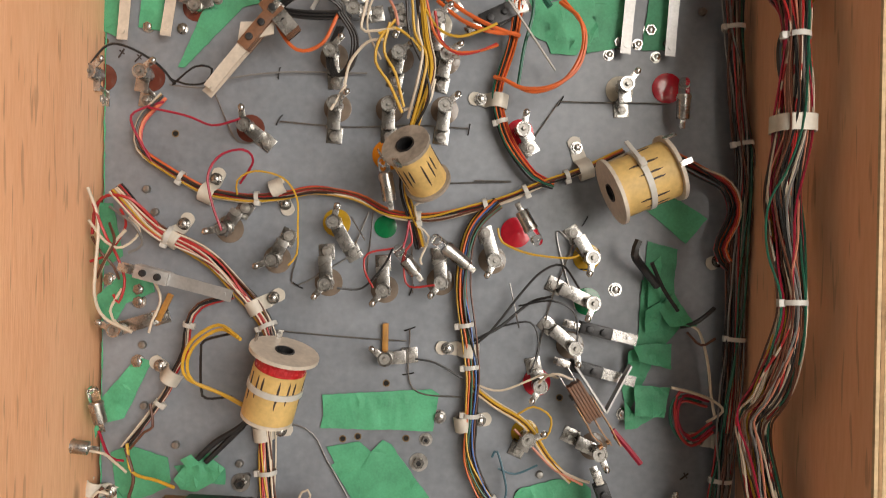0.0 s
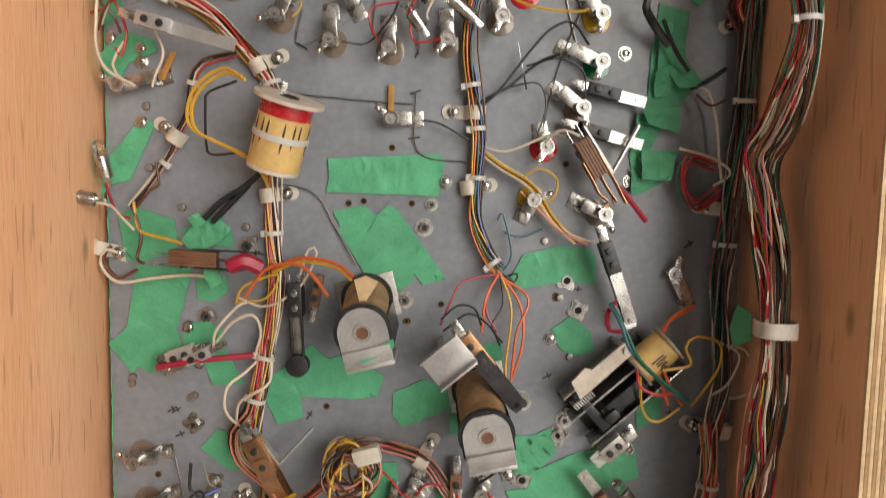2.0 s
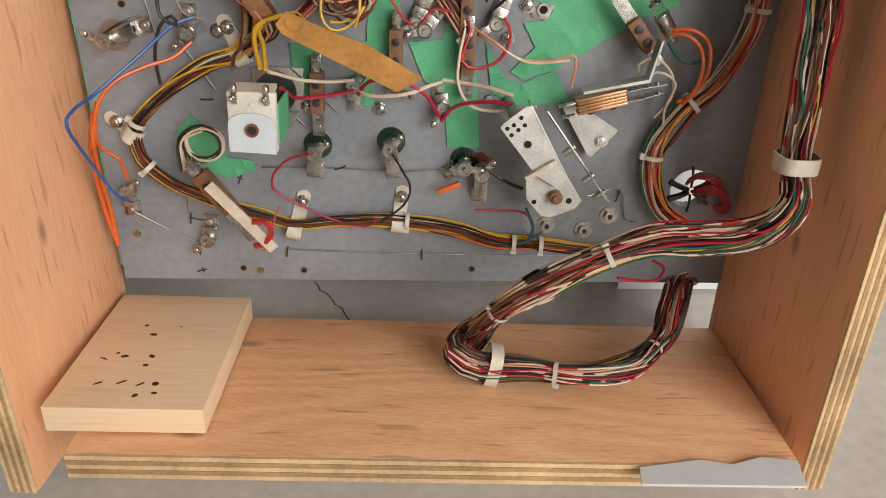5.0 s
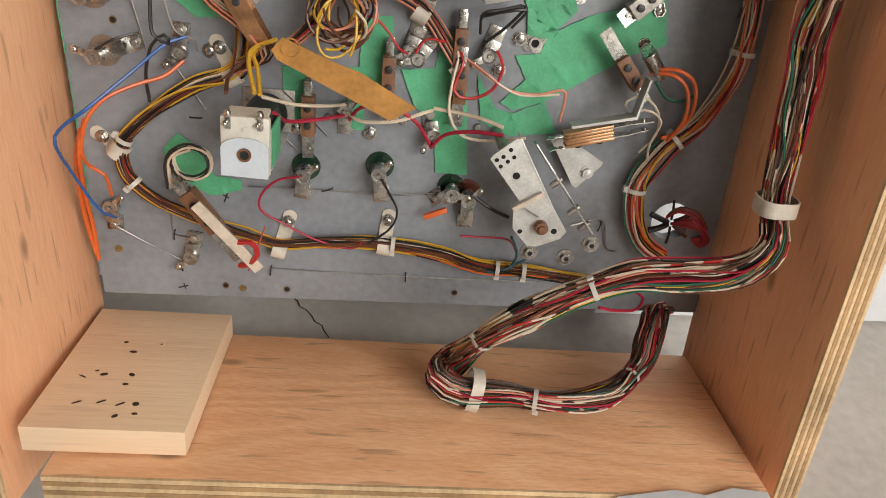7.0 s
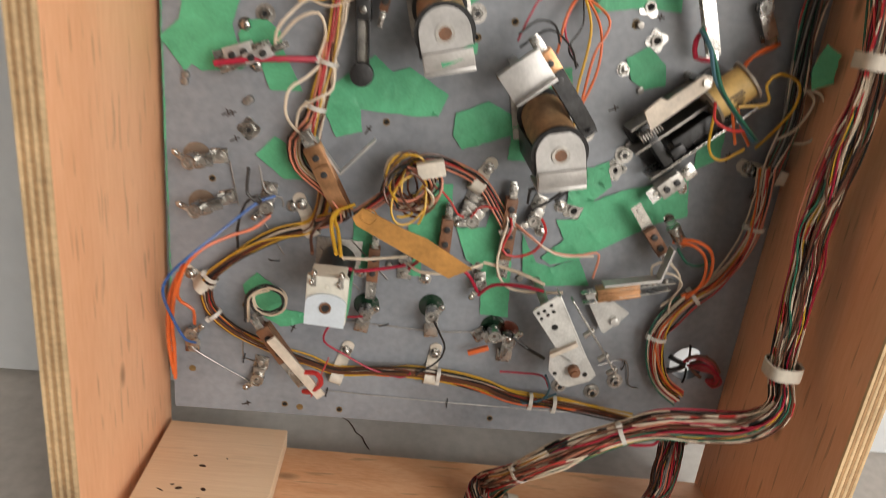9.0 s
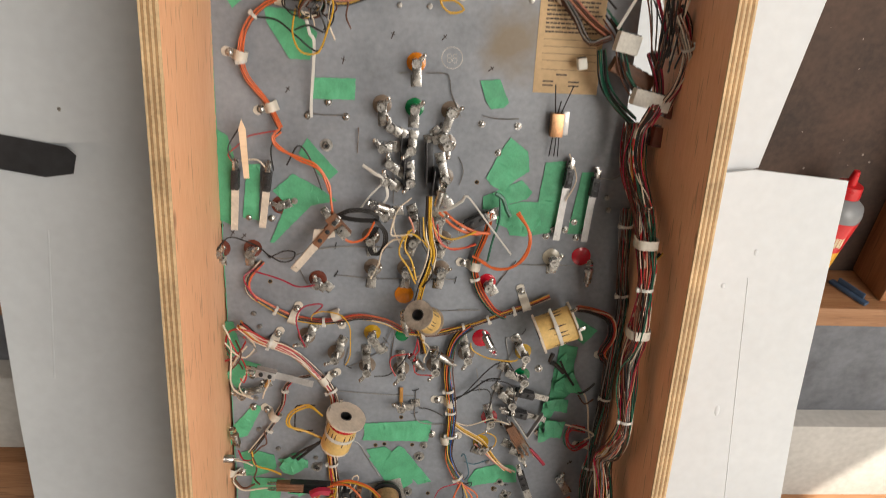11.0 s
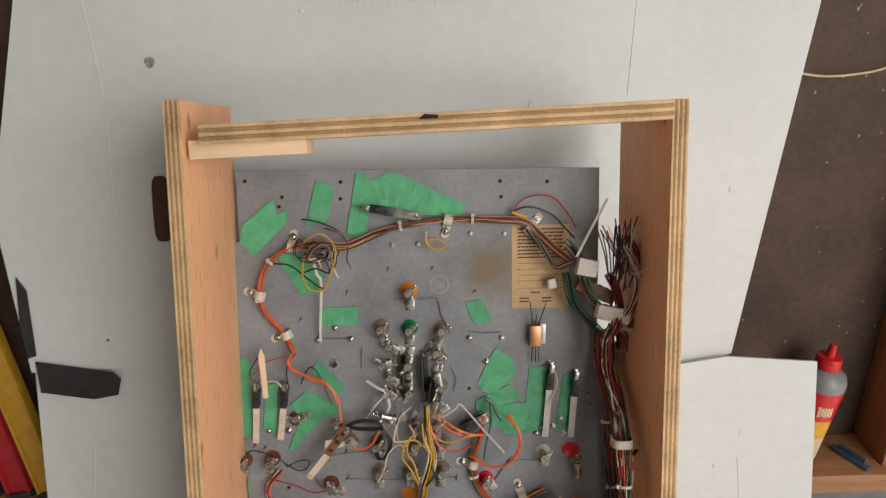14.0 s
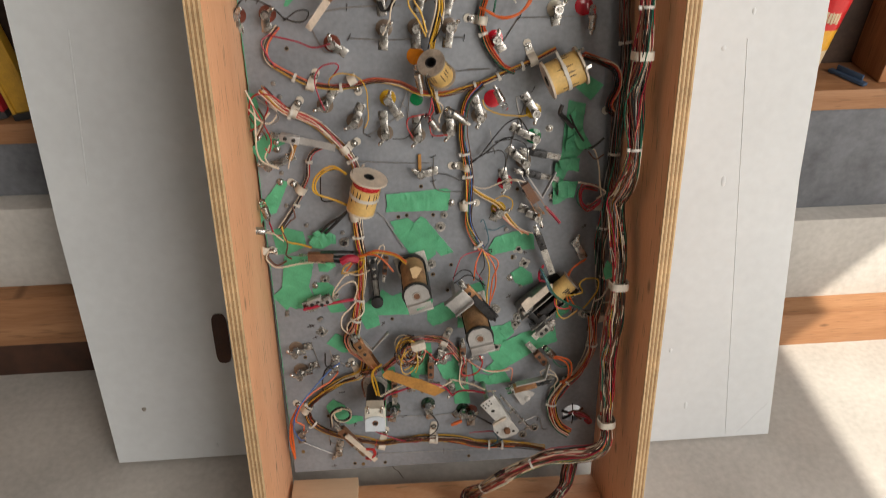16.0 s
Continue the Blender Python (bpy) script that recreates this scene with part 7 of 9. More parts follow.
# trunk, left arc and lower run
TRUNK = ["white", "red", "black", "yellow", "brown", "white", "brown", "orange", "black", "yellow"]
harness([(-0.1050, 0.3208, 0.014), (-0.1100, 0.2877, 0.014), (-0.1169, 0.2624, 0.014), (-0.1272, 0.2479, 0.016), (-0.1226, 0.2297, 0.02), (-0.1002, 0.2156, 0.03), (-0.0883, 0.1986, 0.03), (-0.1081, 0.1853, 0.016)], 12, 0.006, ["white", "brown", "black", "salmon", "yellow", "white"], 21, ties=(0.3,))
harness([(-0.1041, 0.2291, 0.02), (-0.1042, 0.2035, 0.014), (-0.1126, 0.1807, 0.01), (-0.1377, 0.1709, 0.01), (-0.1617, 0.1561, 0.01), (-0.1826, 0.1391, 0.01), (-0.1943, 0.1247, 0.009), (-0.1928, 0.1032, 0.01), (-0.1769, 0.0865, 0.01), (-0.1572, 0.0771, 0.012), (-0.1296, 0.0660, 0.012), (-0.1097, 0.0598, 0.01), (-0.0865, 0.0518, 0.008), (-0.0511, 0.0556, 0.009), (-0.0084, 0.0550, 0.008), (0.0353, 0.0485, 0.009), (0.0667, 0.0394, 0.01), (0.1067, 0.0371, 0.012), (0.1381, 0.0343, 0.014), (0.1646, 0.0402, 0.03)], 12, 0.0052, TRUNK, 22, ties=(0.27, 0.33, 0.67, 0.83, 0.86))
harness([(-0.0781, 0.1987, 0.03), (-0.0552, 0.2201, 0.03), (-0.0448, 0.2390, 0.03), (-0.0306, 0.2474, 0.03), (-0.0145, 0.2443, 0.025), (0.0115, 0.2289, 0.01), (0.0274, 0.2089, 0.012), (0.0383, 0.1935, 0.012), (0.0426, 0.1891, 0.012)], 9, 0.0045, ["red", "brown", "black", "white", "salmon", "yellow"], 23, ties=(0.92,))
rnd = random.Random(71)
for k in range(26):
    cx, cy, cz = -0.0383 + rnd.uniform(-0.006, 0.006), 0.2270 + rnd.uniform(-0.006, 0.006), rnd.uniform(0.022, 0.044)
    ra, rb, turn, a = rnd.uniform(0.008, 0.019), rnd.uniform(0.010, 0.022), rnd.uniform(-0.5, 0.5), rnd.uniform(0, 6.28)
    pts = [(cx + ra * math.cos(a + i * 0.62) + turn * rb * math.sin(a + i * 0.62), cy + rb * math.sin(a + i * 0.62), cz + 0.010 * math.sin(k * 1.7 + i * 0.7)) for i in range(rnd.randint(5, 10))]
    wire(pts, rnd.choice(("brown", "yellow", "white", "black", "yellow", "brown", "yellow", "salmon", "black", "brown")), 0.0009)
bm = box(bmesh.new(), (0, 0, 0), (0.020, 0.012, 0.010), 0.002)
tagged(part("wire_connector", bm, NYLON, m=at(-0.0270, 0.2440, 15, 0.045)), "cream nylon connector among knotted wires", "connector")
harness([(0.2282, 0.2619, 0.016), (0.2317, 0.2263, 0.016), (0.2285, 0.1952, 0.014), (0.2134, 0.1642, 0.014), (0.1927, 0.1443, 0.014), (0.1769, 0.1174, 0.014), (0.1776, 0.0902, 0.014), (0.1878, 0.0679, 0.016), (0.2044, 0.0560, 0.02)], 17, 0.0068, ["white", "red", "yellow", "green", "black", "salmon", "brown", "orange", "white"], 24, ties=(0.2, 0.5, 0.72))

# the thick loom on the side wall, down to the base and round behind the board
LOOM = ["salmon", "white", "banded_red", "black", "brown", "crimson", "black", "green", "brown", "crimson", "banded_black", "black", "grey", "brown", "white", "red", "brown", "yellow", "black", "brown", "white"]
loom = [(0.2320, 0.8560, 0.0186), (0.2320, 0.8074, 0.0258), (0.2350, 0.7682, 0.0704), (0.2350, 0.7402, 0.0882)] + [(0.2330, 0.7157, 0.1118), (0.2330, 0.6784, 0.1164), (0.2330, 0.6445, 0.1145), (0.2330, 0.6079, 0.1016), (0.2330, 0.5675, 0.1079), (0.2330, 0.5318, 0.1176), (0.2330, 0.4851, 0.0956)] + [(0.2290, 0.4530, 0.0740)] + [(0.2350, 0.3913, 0.0906), (0.2350, 0.3527, 0.0981), (0.2350, 0.3233, 0.0998)] + [(0.2330, 0.2418, 0.0900), (0.2330, 0.2052, 0.0954), (0.2330, 0.1654, 0.0983), (0.2330, 0.1343, 0.1020)]
loom += [(0.2265, 0.1171, 0.1220), (0.2109, 0.0980, 0.1180), (0.1786, 0.0895, 0.1120), (0.1502, 0.0881, 0.1100), (0.1268, 0.0779, 0.1080), (0.0963, 0.0609, 0.1060), (0.0653, 0.0390, 0.1040)] + [(0.0459, -0.0180, 0.0562), (0.0355, -0.0180, 0.0791)] + [(0.0510, -0.0260, 0.0826), (0.0859, -0.0260, 0.0854), (0.1180, -0.0260, 0.0921), (0.1578, -0.0260, 0.0829), (0.1943, -0.0260, 0.0461)] + [(0.2052, -0.0098, 0.0300), (0.2166, -0.0038, 0.0050), (0.2236, -0.0018, -0.0150)]
harness(loom, 104, 0.0108, LOOM, 25, label="thick loom of many coloured wires along the side wall", flat=1.0, r=0.00074, loose=0.55, pinch=0.3, twist=1.6, ties=(0.15, 0.27, 0.42, 0.585, 0.685, 0.75, 0.865, 0.93))
for q, rx in (((0.2340, 0.7426, 0.0960), 0.0128), ((0.2340, 0.6459, 0.1120), 0.0128), ((0.2350, 0.3516, 0.0985), 0.0122), ((0.2330, 0.1384, 0.1040), 0.0118)):
    strap_band(q[0], q[1], q[2], 0, 0.0112, rx * 0.92)
q = [(0.0608, -0.0260, 0.0796)][0]
strap_band(q[0], q[1], q[2], 78, 0.014, 0.012, 0.009)

# loose wires
wire([(-0.1418, 0.2029, 0.012), (-0.1544, 0.1982, 0.02), (-0.1746, 0.1811, 0.03), (-0.1981, 0.1614, 0.05), (-0.2045, 0.1561, 0.07), (-0.2058, 0.1486, 0.08), (-0.2118, 0.1173, 0.05), (-0.2076, 0.0848, 0.03), (-0.2042, 0.0705, 0.012)], "blue", 0.0011)
wire([(-0.1451, 0.1869, 0.012), (-0.1565, 0.1780, 0.02), (-0.1719, 0.1740, 0.03), (-0.1889, 0.1664, 0.04), (-0.2006, 0.1525, 0.045), (-0.2085, 0.1296, 0.04), (-0.2088, 0.1161, 0.03), (-0.2002, 0.1104, 0.03), (-0.2038, 0.0891, 0.014)], "orange", 0.0013)
wire([(-0.2032, 0.1528, 0.04), (-0.2103, 0.1295, 0.04), (-0.2198, 0.0930, 0.02), (-0.2213, 0.0630, 0.012), (-0.2221, 0.0340, 0.01)], "orange", 0.0016)
wire([(-0.2068, 0.1451, 0.04), (-0.2178, 0.1177, 0.03), (-0.2251, 0.0728, 0.014), (-0.2227, 0.0387, 0.01)], "orange", 0.0018)
wire([(-0.1603, 0.2258, 0.02), (-0.1608, 0.2050, 0.02), (-0.1508, 0.1991, 0.02), (-0.1538, 0.2047, 0.02), (-0.1623, 0.1978, 0.02), (-0.1680, 0.1792, 0.02), (-0.1689, 0.1593, 0.016)], "black", 0.0012)
wire([(-0.1546, 0.2248, 0.01), (-0.1493, 0.2057, 0.01), (-0.1370, 0.2009, 0.01), (-0.1369, 0.1928, 0.006)], "grey", 0.0008)
wire([(-0.1961, 0.1942, 0.026), (-0.1839, 0.2012, 0.026), (-0.1733, 0.2043, 0.02)], "black", 0.0008)
for k in range(4):
    wire([(x + 0.0016 * math.cos(k * 2.0), y + 0.0016 * math.sin(k * 2.0), z + 0.001 * k) for x, y, z in [(-0.1607, 0.1000, 0.02), (-0.1598, 0.1210, 0.02), (-0.1462, 0.1307, 0.02), (-0.1332, 0.1264, 0.02), (-0.1322, 0.1140, 0.02), (-0.1425, 0.1072, 0.02), (-0.1538, 0.1109, 0.02), (-0.1565, 0.1232, 0.02), (-0.1445, 0.1291, 0.02)]], ("white", "black", "black", "white")[k], 0.0009)
wire([(-0.0884, 0.1829, 0.07), (-0.0948, 0.1969, 0.05), (-0.0929, 0.2036, 0.04), (-0.0803, 0.2077, 0.03)], "yellow", 0.0015)
wire([(-0.0851, 0.1821, 0.07), (-0.0898, 0.1937, 0.05), (-0.0937, 0.2001, 0.04), (-0.0875, 0.2056, 0.03)], "yellow", 0.0015)
wire([(-0.1052, 0.1821, 0.07), (-0.1097, 0.1851, 0.04), (-0.1024, 0.1923, 0.03), (-0.0949, 0.1998, 0.03)], "brown", 0.0013)
wire([(-0.0835, 0.1808, 0.07), (-0.0693, 0.1689, 0.04), (-0.0532, 0.1632, 0.02), (-0.0378, 0.1626, 0.012)], "white", 0.0012)
wire([(-0.0788, 0.1685, 0.06), (-0.0748, 0.1544, 0.03), (-0.0572, 0.1535, 0.02), (-0.0385, 0.1553, 0.013)], "crimson", 0.0014)
wire([(-0.0366, 0.1571, 0.012), (-0.0264, 0.1539, 0.02), (-0.0032, 0.1556, 0.022), (0.0160, 0.1620, 0.02), (0.0220, 0.1622, 0.014)], "white", 0.0013)
wire([(-0.0353, 0.1526, 0.013), (-0.0265, 0.1638, 0.02), (-0.0073, 0.1661, 0.025), (0.0104, 0.1557, 0.02), (0.0214, 0.1381, 0.014)], "crimson", 0.0014)
wire([(0.0223, 0.1352, 0.014), (0.0325, 0.1475, 0.02), (0.0509, 0.1532, 0.03), (0.0690, 0.1548, 0.04)], "crimson", 0.0014)
wire([(0.0231, 0.1639, 0.014), (0.0392, 0.1632, 0.02), (0.0540, 0.1628, 0.03), (0.0685, 0.1603, 0.04)], "white", 0.0014)
wire([(0.0346, 0.2072, 0.012), (0.0375, 0.2006, 0.016), (0.0340, 0.1824, 0.02), (0.0334, 0.1629, 0.02), (0.0423, 0.1480, 0.02), (0.0606, 0.1440, 0.02), (0.0864, 0.1505, 0.03)], "white", 0.0011)
wire([(0.0374, 0.2055, 0.012), (0.0405, 0.1979, 0.02), (0.0354, 0.1786, 0.02), (0.0462, 0.1734, 0.02), (0.0612, 0.1800, 0.02), (0.0673, 0.1956, 0.02), (0.0624, 0.2065, 0.02)], "red", 0.0011)
wire([(0.0409, 0.2000, 0.012), (0.0563, 0.1912, 0.02), (0.0727, 0.1806, 0.02), (0.0925, 0.1785, 0.02), (0.1096, 0.1825, 0.02), (0.1123, 0.1768, 0.02), (0.1106, 0.1608, 0.02)], "salmon", 0.0010)
wire([(0.0418, 0.1982, 0.012), (0.0604, 0.1876, 0.02), (0.0808, 0.1779, 0.02), (0.1080, 0.1793, 0.02)], "white", 0.0009)
wire([(-0.0328, 0.2210, 0.02), (-0.0201, 0.2235, 0.02), (-0.0089, 0.2135, 0.02), (-0.0031, 0.2048, 0.02), (0.0027, 0.2002, 0.014)], "red", 0.0009)
wire([(0.0084, 0.2005, 0.014), (0.0154, 0.2105, 0.016), (0.0287, 0.2091, 0.014)], "red", 0.0009)
wire([(0.0509, 0.2158, 0.014), (0.0510, 0.2293, 0.02), (0.0636, 0.2325, 0.02), (0.0780, 0.2355, 0.02), (0.0683, 0.2232, 0.02), (0.0551, 0.2105, 0.014)], "black", 0.0011)
wire([(0.0499, 0.2266, 0.014), (0.0670, 0.2323, 0.022), (0.0791, 0.2330, 0.022), (0.0703, 0.2215, 0.02)], "black", 0.0011)
wire([(-0.0688, 0.1137, 0.026), (-0.0856, 0.1077, 0.02), (-0.0971, 0.0964, 0.02), (-0.0992, 0.0836, 0.016), (-0.0917, 0.0763, 0.014), (-0.0840, 0.0711, 0.012), (-0.0593, 0.0582, 0.012), (-0.0339, 0.0521, 0.012), (-0.0254, 0.0572, 0.012)], "crimson", 0.0009)
wire([(-0.0116, 0.1142, 0.026), (-0.0053, 0.0988, 0.016), (0.0005, 0.0839, 0.012), (-0.0045, 0.0698, 0.012), (-0.0211, 0.0564, 0.012)], "black", 0.0009)
wire([(0.0482, 0.0697, 0.02), (0.0636, 0.0675, 0.016), (0.0853, 0.0661, 0.016), (0.0931, 0.0544, 0.016)], "crimson", 0.0009)
wire([(0.0540, 0.1031, 0.02), (0.0694, 0.0926, 0.02), (0.0809, 0.0908, 0.03)], "black", 0.0014)
wire([(0.0846, 0.0751, 0.03), (0.0923, 0.0564, 0.02), (0.0882, 0.0409, 0.014), (0.0712, 0.0367, 0.012)], "teal", 0.0011)
wire([(0.0444, 0.0406, 0.012), (0.0667, 0.0351, 0.014), (0.0840, 0.0393, 0.014), (0.1002, 0.0498, 0.016)], "teal", 0.0010)
wire([(0.1676, 0.1991, 0.02), (0.1832, 0.2022, 0.03), (0.1967, 0.1934, 0.03), (0.1991, 0.1741, 0.03), (0.1943, 0.1568, 0.02), (0.1850, 0.1521, 0.02)], "orange", 0.0014)
wire([(0.1680, 0.1972, 0.02), (0.1820, 0.1983, 0.03), (0.1933, 0.1875, 0.03), (0.1945, 0.1679, 0.03), (0.1895, 0.1503, 0.02)], "orange", 0.0014)
wire([(0.1730, 0.1917, 0.02), (0.1832, 0.1805, 0.02), (0.1936, 0.1790, 0.02), (0.2044, 0.1825, 0.016)], "green", 0.0012)
wire([(0.1580, 0.1652, 0.02), (0.1526, 0.1796, 0.03), (0.1637, 0.1832, 0.03), (0.1755, 0.1729, 0.03), (0.1805, 0.1540, 0.02), (0.1721, 0.1397, 0.016)], "white", 0.0009)
wire([(0.1544, 0.1630, 0.02), (0.1654, 0.1744, 0.03), (0.1787, 0.1671, 0.03), (0.1776, 0.1476, 0.02), (0.1795, 0.1336, 0.016)], "white", 0.0009)
wire([(-0.1049, 0.0449, 0.04), (-0.0931, 0.0766, 0.03)], "red", 0.0006)
wire([(-0.1135, 0.0672, 0.04), (-0.1006, 0.0701, 0.045), (-0.0971, 0.0614, 0.045), (-0.1046, 0.0504, 0.04), (-0.1118, 0.0466, 0.035)], "red", 0.0022)
wire([(0.1492, 0.0351, 0.06), (0.1659, 0.0272, 0.05), (0.1847, 0.0228, 0.04), (0.1926, 0.0272, 0.03), (0.1834, 0.0334, 0.03)], "crimson", 0.0012)
for k in range(5):
    wire([(x, y + 0.0012 * k, z + 0.001 * k) for x, y, z in [(0.2049, 0.0881, 0.012), (0.2100, 0.0956, 0.018), (0.2231, 0.0925, 0.02), (0.2361, 0.0776, 0.012)]], ("crimson", "red", "black", "crimson", "brown")[k], 0.0012)

# short radial rods stand in for the dark slots round the cable hole
for k, (a, w) in enumerate(((95, 0.0010), (160, 0.0022), (205, 0.0026), (268, 0.0010), (320, 0.0016), (30, 0.0020))):
    ux, uy = math.cos(radians(a)), math.sin(radians(a))
    wire([(0.2150 + 0.003 * ux, 0.0775 + 0.003 * uy, -0.002), (0.2145 + 0.010 * ux, 0.0785 + 0.010 * uy, 0.001), (0.2138 + 0.0185 * ux, 0.0798 + 0.0185 * uy, 0.0014)], ("black", "black", "black", "black", "brown", "brown")[k], w)
for k in range(8):
    wire([(0.2165, 0.0760, -0.004), (0.2230, 0.0800 + 0.0012 * k, 0.010 + 0.001 * k), (0.2330 + 0.0012 * k, 0.0790 - 0.001 * k, 0.012), (0.2390, 0.0700 - 0.0012 * k, 0.006), (0.2330, 0.0660, 0.002)], ("crimson", "red", "brown", "crimson")[k % 4], 0.0013)
bare([(-0.1553, 0.1837, 0.003), (-0.1356, 0.1512, 0.002)])
bare([(-0.1076, 0.1610, 0.003), (-0.0736, 0.1253, 0.002)])
bare([(-0.0821, 0.1683, 0.003), (-0.0513, 0.1369, 0.002)])
bare([(-0.2088, 0.0594, 0.003), (-0.1884, 0.0452, 0.001), (-0.1604, 0.0293, 0.001)])
bare([(-0.1807, 0.0902, 0.003), (-0.1687, 0.0741, 0.001), (-0.1666, 0.0532, 0.001), (-0.1497, 0.0520, 0.002)])
bare([(-0.1094, 0.0952, 0.002), (-0.0600, 0.0948, 0.001), (-0.0096, 0.0930, 0.002), (0.0284, 0.0956, 0.002)])
bare([(-0.0958, 0.0269, 0.001), (0.0102, 0.0234, 0.001), (0.1194, 0.0224, 0.001)])
bare([(0.1328, 0.0771, 0.01), (0.1579, 0.0802, 0.004), (0.1657, 0.0552, 0.002), (0.1742, 0.0531, 0.002)])
bare([(-0.1781, 0.2251, 0.003), (-0.1715, 0.1893, 0.002)])
for x, y, t in ((-0.1631, 0.0262, 80), (-0.1669, 0.0527, 80), (-0.0961, 0.0248, 80), (0.0093, 0.0228, 90), (-0.0517, 0.0948, 20), (0.1577, 0.0736, 80), (-0.1434, 0.1453, 0)):
    staple(x, y, t)

# ---- fittings of the upper part ----
tape([(-0.2166, 0.9929), (-0.1763, 1.0265), (-0.1726, 1.0057), (-0.1597, 1.0123), (-0.1620, 0.9950), (-0.2050, 0.9540), (-0.2113, 0.9647), (-0.2200, 0.9720)])
tape([(-0.1232, 1.0472), (-0.1013, 1.0398), (-0.1115, 0.9971), (-0.1384, 0.9923)])
tape([(-0.0743, 1.0549), (-0.0638, 1.0567), (-0.0587, 1.0456), (-0.0277, 1.0571), (0.0617, 1.0135), (0.0495, 0.9985), (-0.0586, 1.0097), (-0.0655, 0.9750), (-0.0877, 0.9825), (-0.0787, 1.0310)])
tape([(-0.1214, 0.8876), (-0.0773, 0.8885), (-0.0782, 0.8654), (-0.1239, 0.8645)])
tape([(0.0581, 0.8921), (0.0795, 0.8944), (0.0913, 0.8695), (0.0862, 0.8638), (0.0719, 0.8613), (0.0649, 0.8717)])
tape([(-0.2268, 0.8272), (-0.2164, 0.8210), (-0.2105, 0.7987), (-0.2152, 0.7180), (-0.2308, 0.7245)])
tape([(-0.1966, 0.7894), (-0.1821, 0.7905), (-0.1857, 0.7247), (-0.2037, 0.7275)])
tape([(-0.1302, 0.8216), (-0.0958, 0.7844), (-0.1093, 0.7721), (-0.1245, 0.7889), (-0.1396, 0.8041)])
tape([(-0.1693, 0.7603), (-0.1465, 0.7806), (-0.1169, 0.7648), (-0.0972, 0.7508), (-0.1265, 0.7441), (-0.1688, 0.6984), (-0.1739, 0.6985), (-0.1541, 0.7449)])
tape([(-0.1731, 0.9581), (-0.1451, 0.9559), (-0.1179, 0.9340), (-0.1263, 0.9057), (-0.1475, 0.9062), (-0.1704, 0.9425)])
tape([(0.0855, 0.8126), (0.0965, 0.8307), (0.1180, 0.8154), (0.1214, 0.7931), (0.1068, 0.7824), (0.0921, 0.7679), (0.0777, 0.7758), (0.0720, 0.7834)])
tape([(0.0702, 0.7610), (0.1141, 0.7822), (0.1270, 0.7684), (0.1211, 0.7596), (0.0773, 0.7458), (0.0700, 0.7460)])
tape([(0.0954, 0.7415), (0.1281, 0.7217), (0.1244, 0.7142), (0.1046, 0.7148)])
tape([(0.1396, 0.8037), (0.1634, 0.8068), (0.1574, 0.7208), (0.1317, 0.7155), (0.1372, 0.7815)])
tape([(0.1829, 0.7936), (0.1996, 0.7946), (0.1940, 0.7198), (0.1735, 0.7189)])
tape([(0.0915, 0.7504), (0.1149, 0.7561), (0.1364, 0.7566), (0.1413, 0.7226), (0.1199, 0.7170), (0.0876, 0.7290)])

clip(-0.2097, 0.9100, -0.1992, 0.9076)
clip(-0.1537, 0.9787, -0.1550, 0.9675)
clip(-0.1788, 0.8514, -0.1687, 0.8548)
clip(0.0345, 0.9822, 0.0376, 0.9961)
clip(0.1477, 0.9946, 0.1385, 0.9837)

lamp(-0.0126, 0.9083, -0.0118, 0.8896, "orange")
lamp(-0.0126, 0.8600, -0.0131, 0.8447, "green")
lamp(0.0274, 0.8582, 0.0212, 0.8379)
lamp(-0.0483, 0.8617, -0.0467, 0.8456)
lamp(-0.0382, 0.8387, -0.0257, 0.8304, None, 0.018)
lamp(-0.0467, 0.8167, -0.0369, 0.8160, None, 0.022)
lamp(-0.0386, 0.7965, -0.0270, 0.7876, None, 0.012)
lamp(0.0251, 0.8217, 0.0139, 0.8330)
lamp(0.0242, 0.7832, 0.0189, 0.8034)
lamp(-0.0146, 0.7795, -0.0160, 0.7933, None, 0.024)
lamp(-0.0150, 0.8158, -0.0136, 0.8264, None, 0.024)
lamp(-0.0427, 0.7806, -0.0311, 0.7714, None, 0.026)
lamp(0.0204, 0.7686, 0.0300, 0.7509, None, 0.026)
lamp(0.0196, 0.7343, 0.0181, 0.7097, "white", 0.024)
lamp(-0.0068, 0.7307, -0.0102, 0.7408, None, 0.024)
lamp(-0.0420, 0.7390, -0.0284, 0.7413, None, 0.024)
lamp(0.0206, 0.8299, 0.0065, 0.8258, None, 0.022)
lamp(-0.1608, 0.7434, -0.1467, 0.7484, "brown", 0.008)
loose_lamp(0.0158, 0.7569, 78, 0.03, 0.018)
loose_lamp(-0.0383, 0.7479, 160, 0.02, 0.014)

# dark stand-up brackets between the middle lamps
for x, y, h, l in ((0.0023, 0.8002, 0.024, 0.050), (-0.0220, 0.7860, 0.02, 0.040), (0.0103, 0.7777, 0.028, 0.034), (-0.0261, 0.8157, 0.016, 0.03)):
    bm = bmesh.new()
    box(bm, (0, 0, h / 2), (0.0016, l, h), 0.0004)
    box(bm, (0.004, 0, 0.0008), (0.008, l, 0.0016), 0.0004)
    tagged(part("lamp_shield", bm, STEEL_DARK, m=at(x, y, random.uniform(-6, 6))), "blackened sheet lamp shield standing on the board", "lamp shield", "lamp shields")

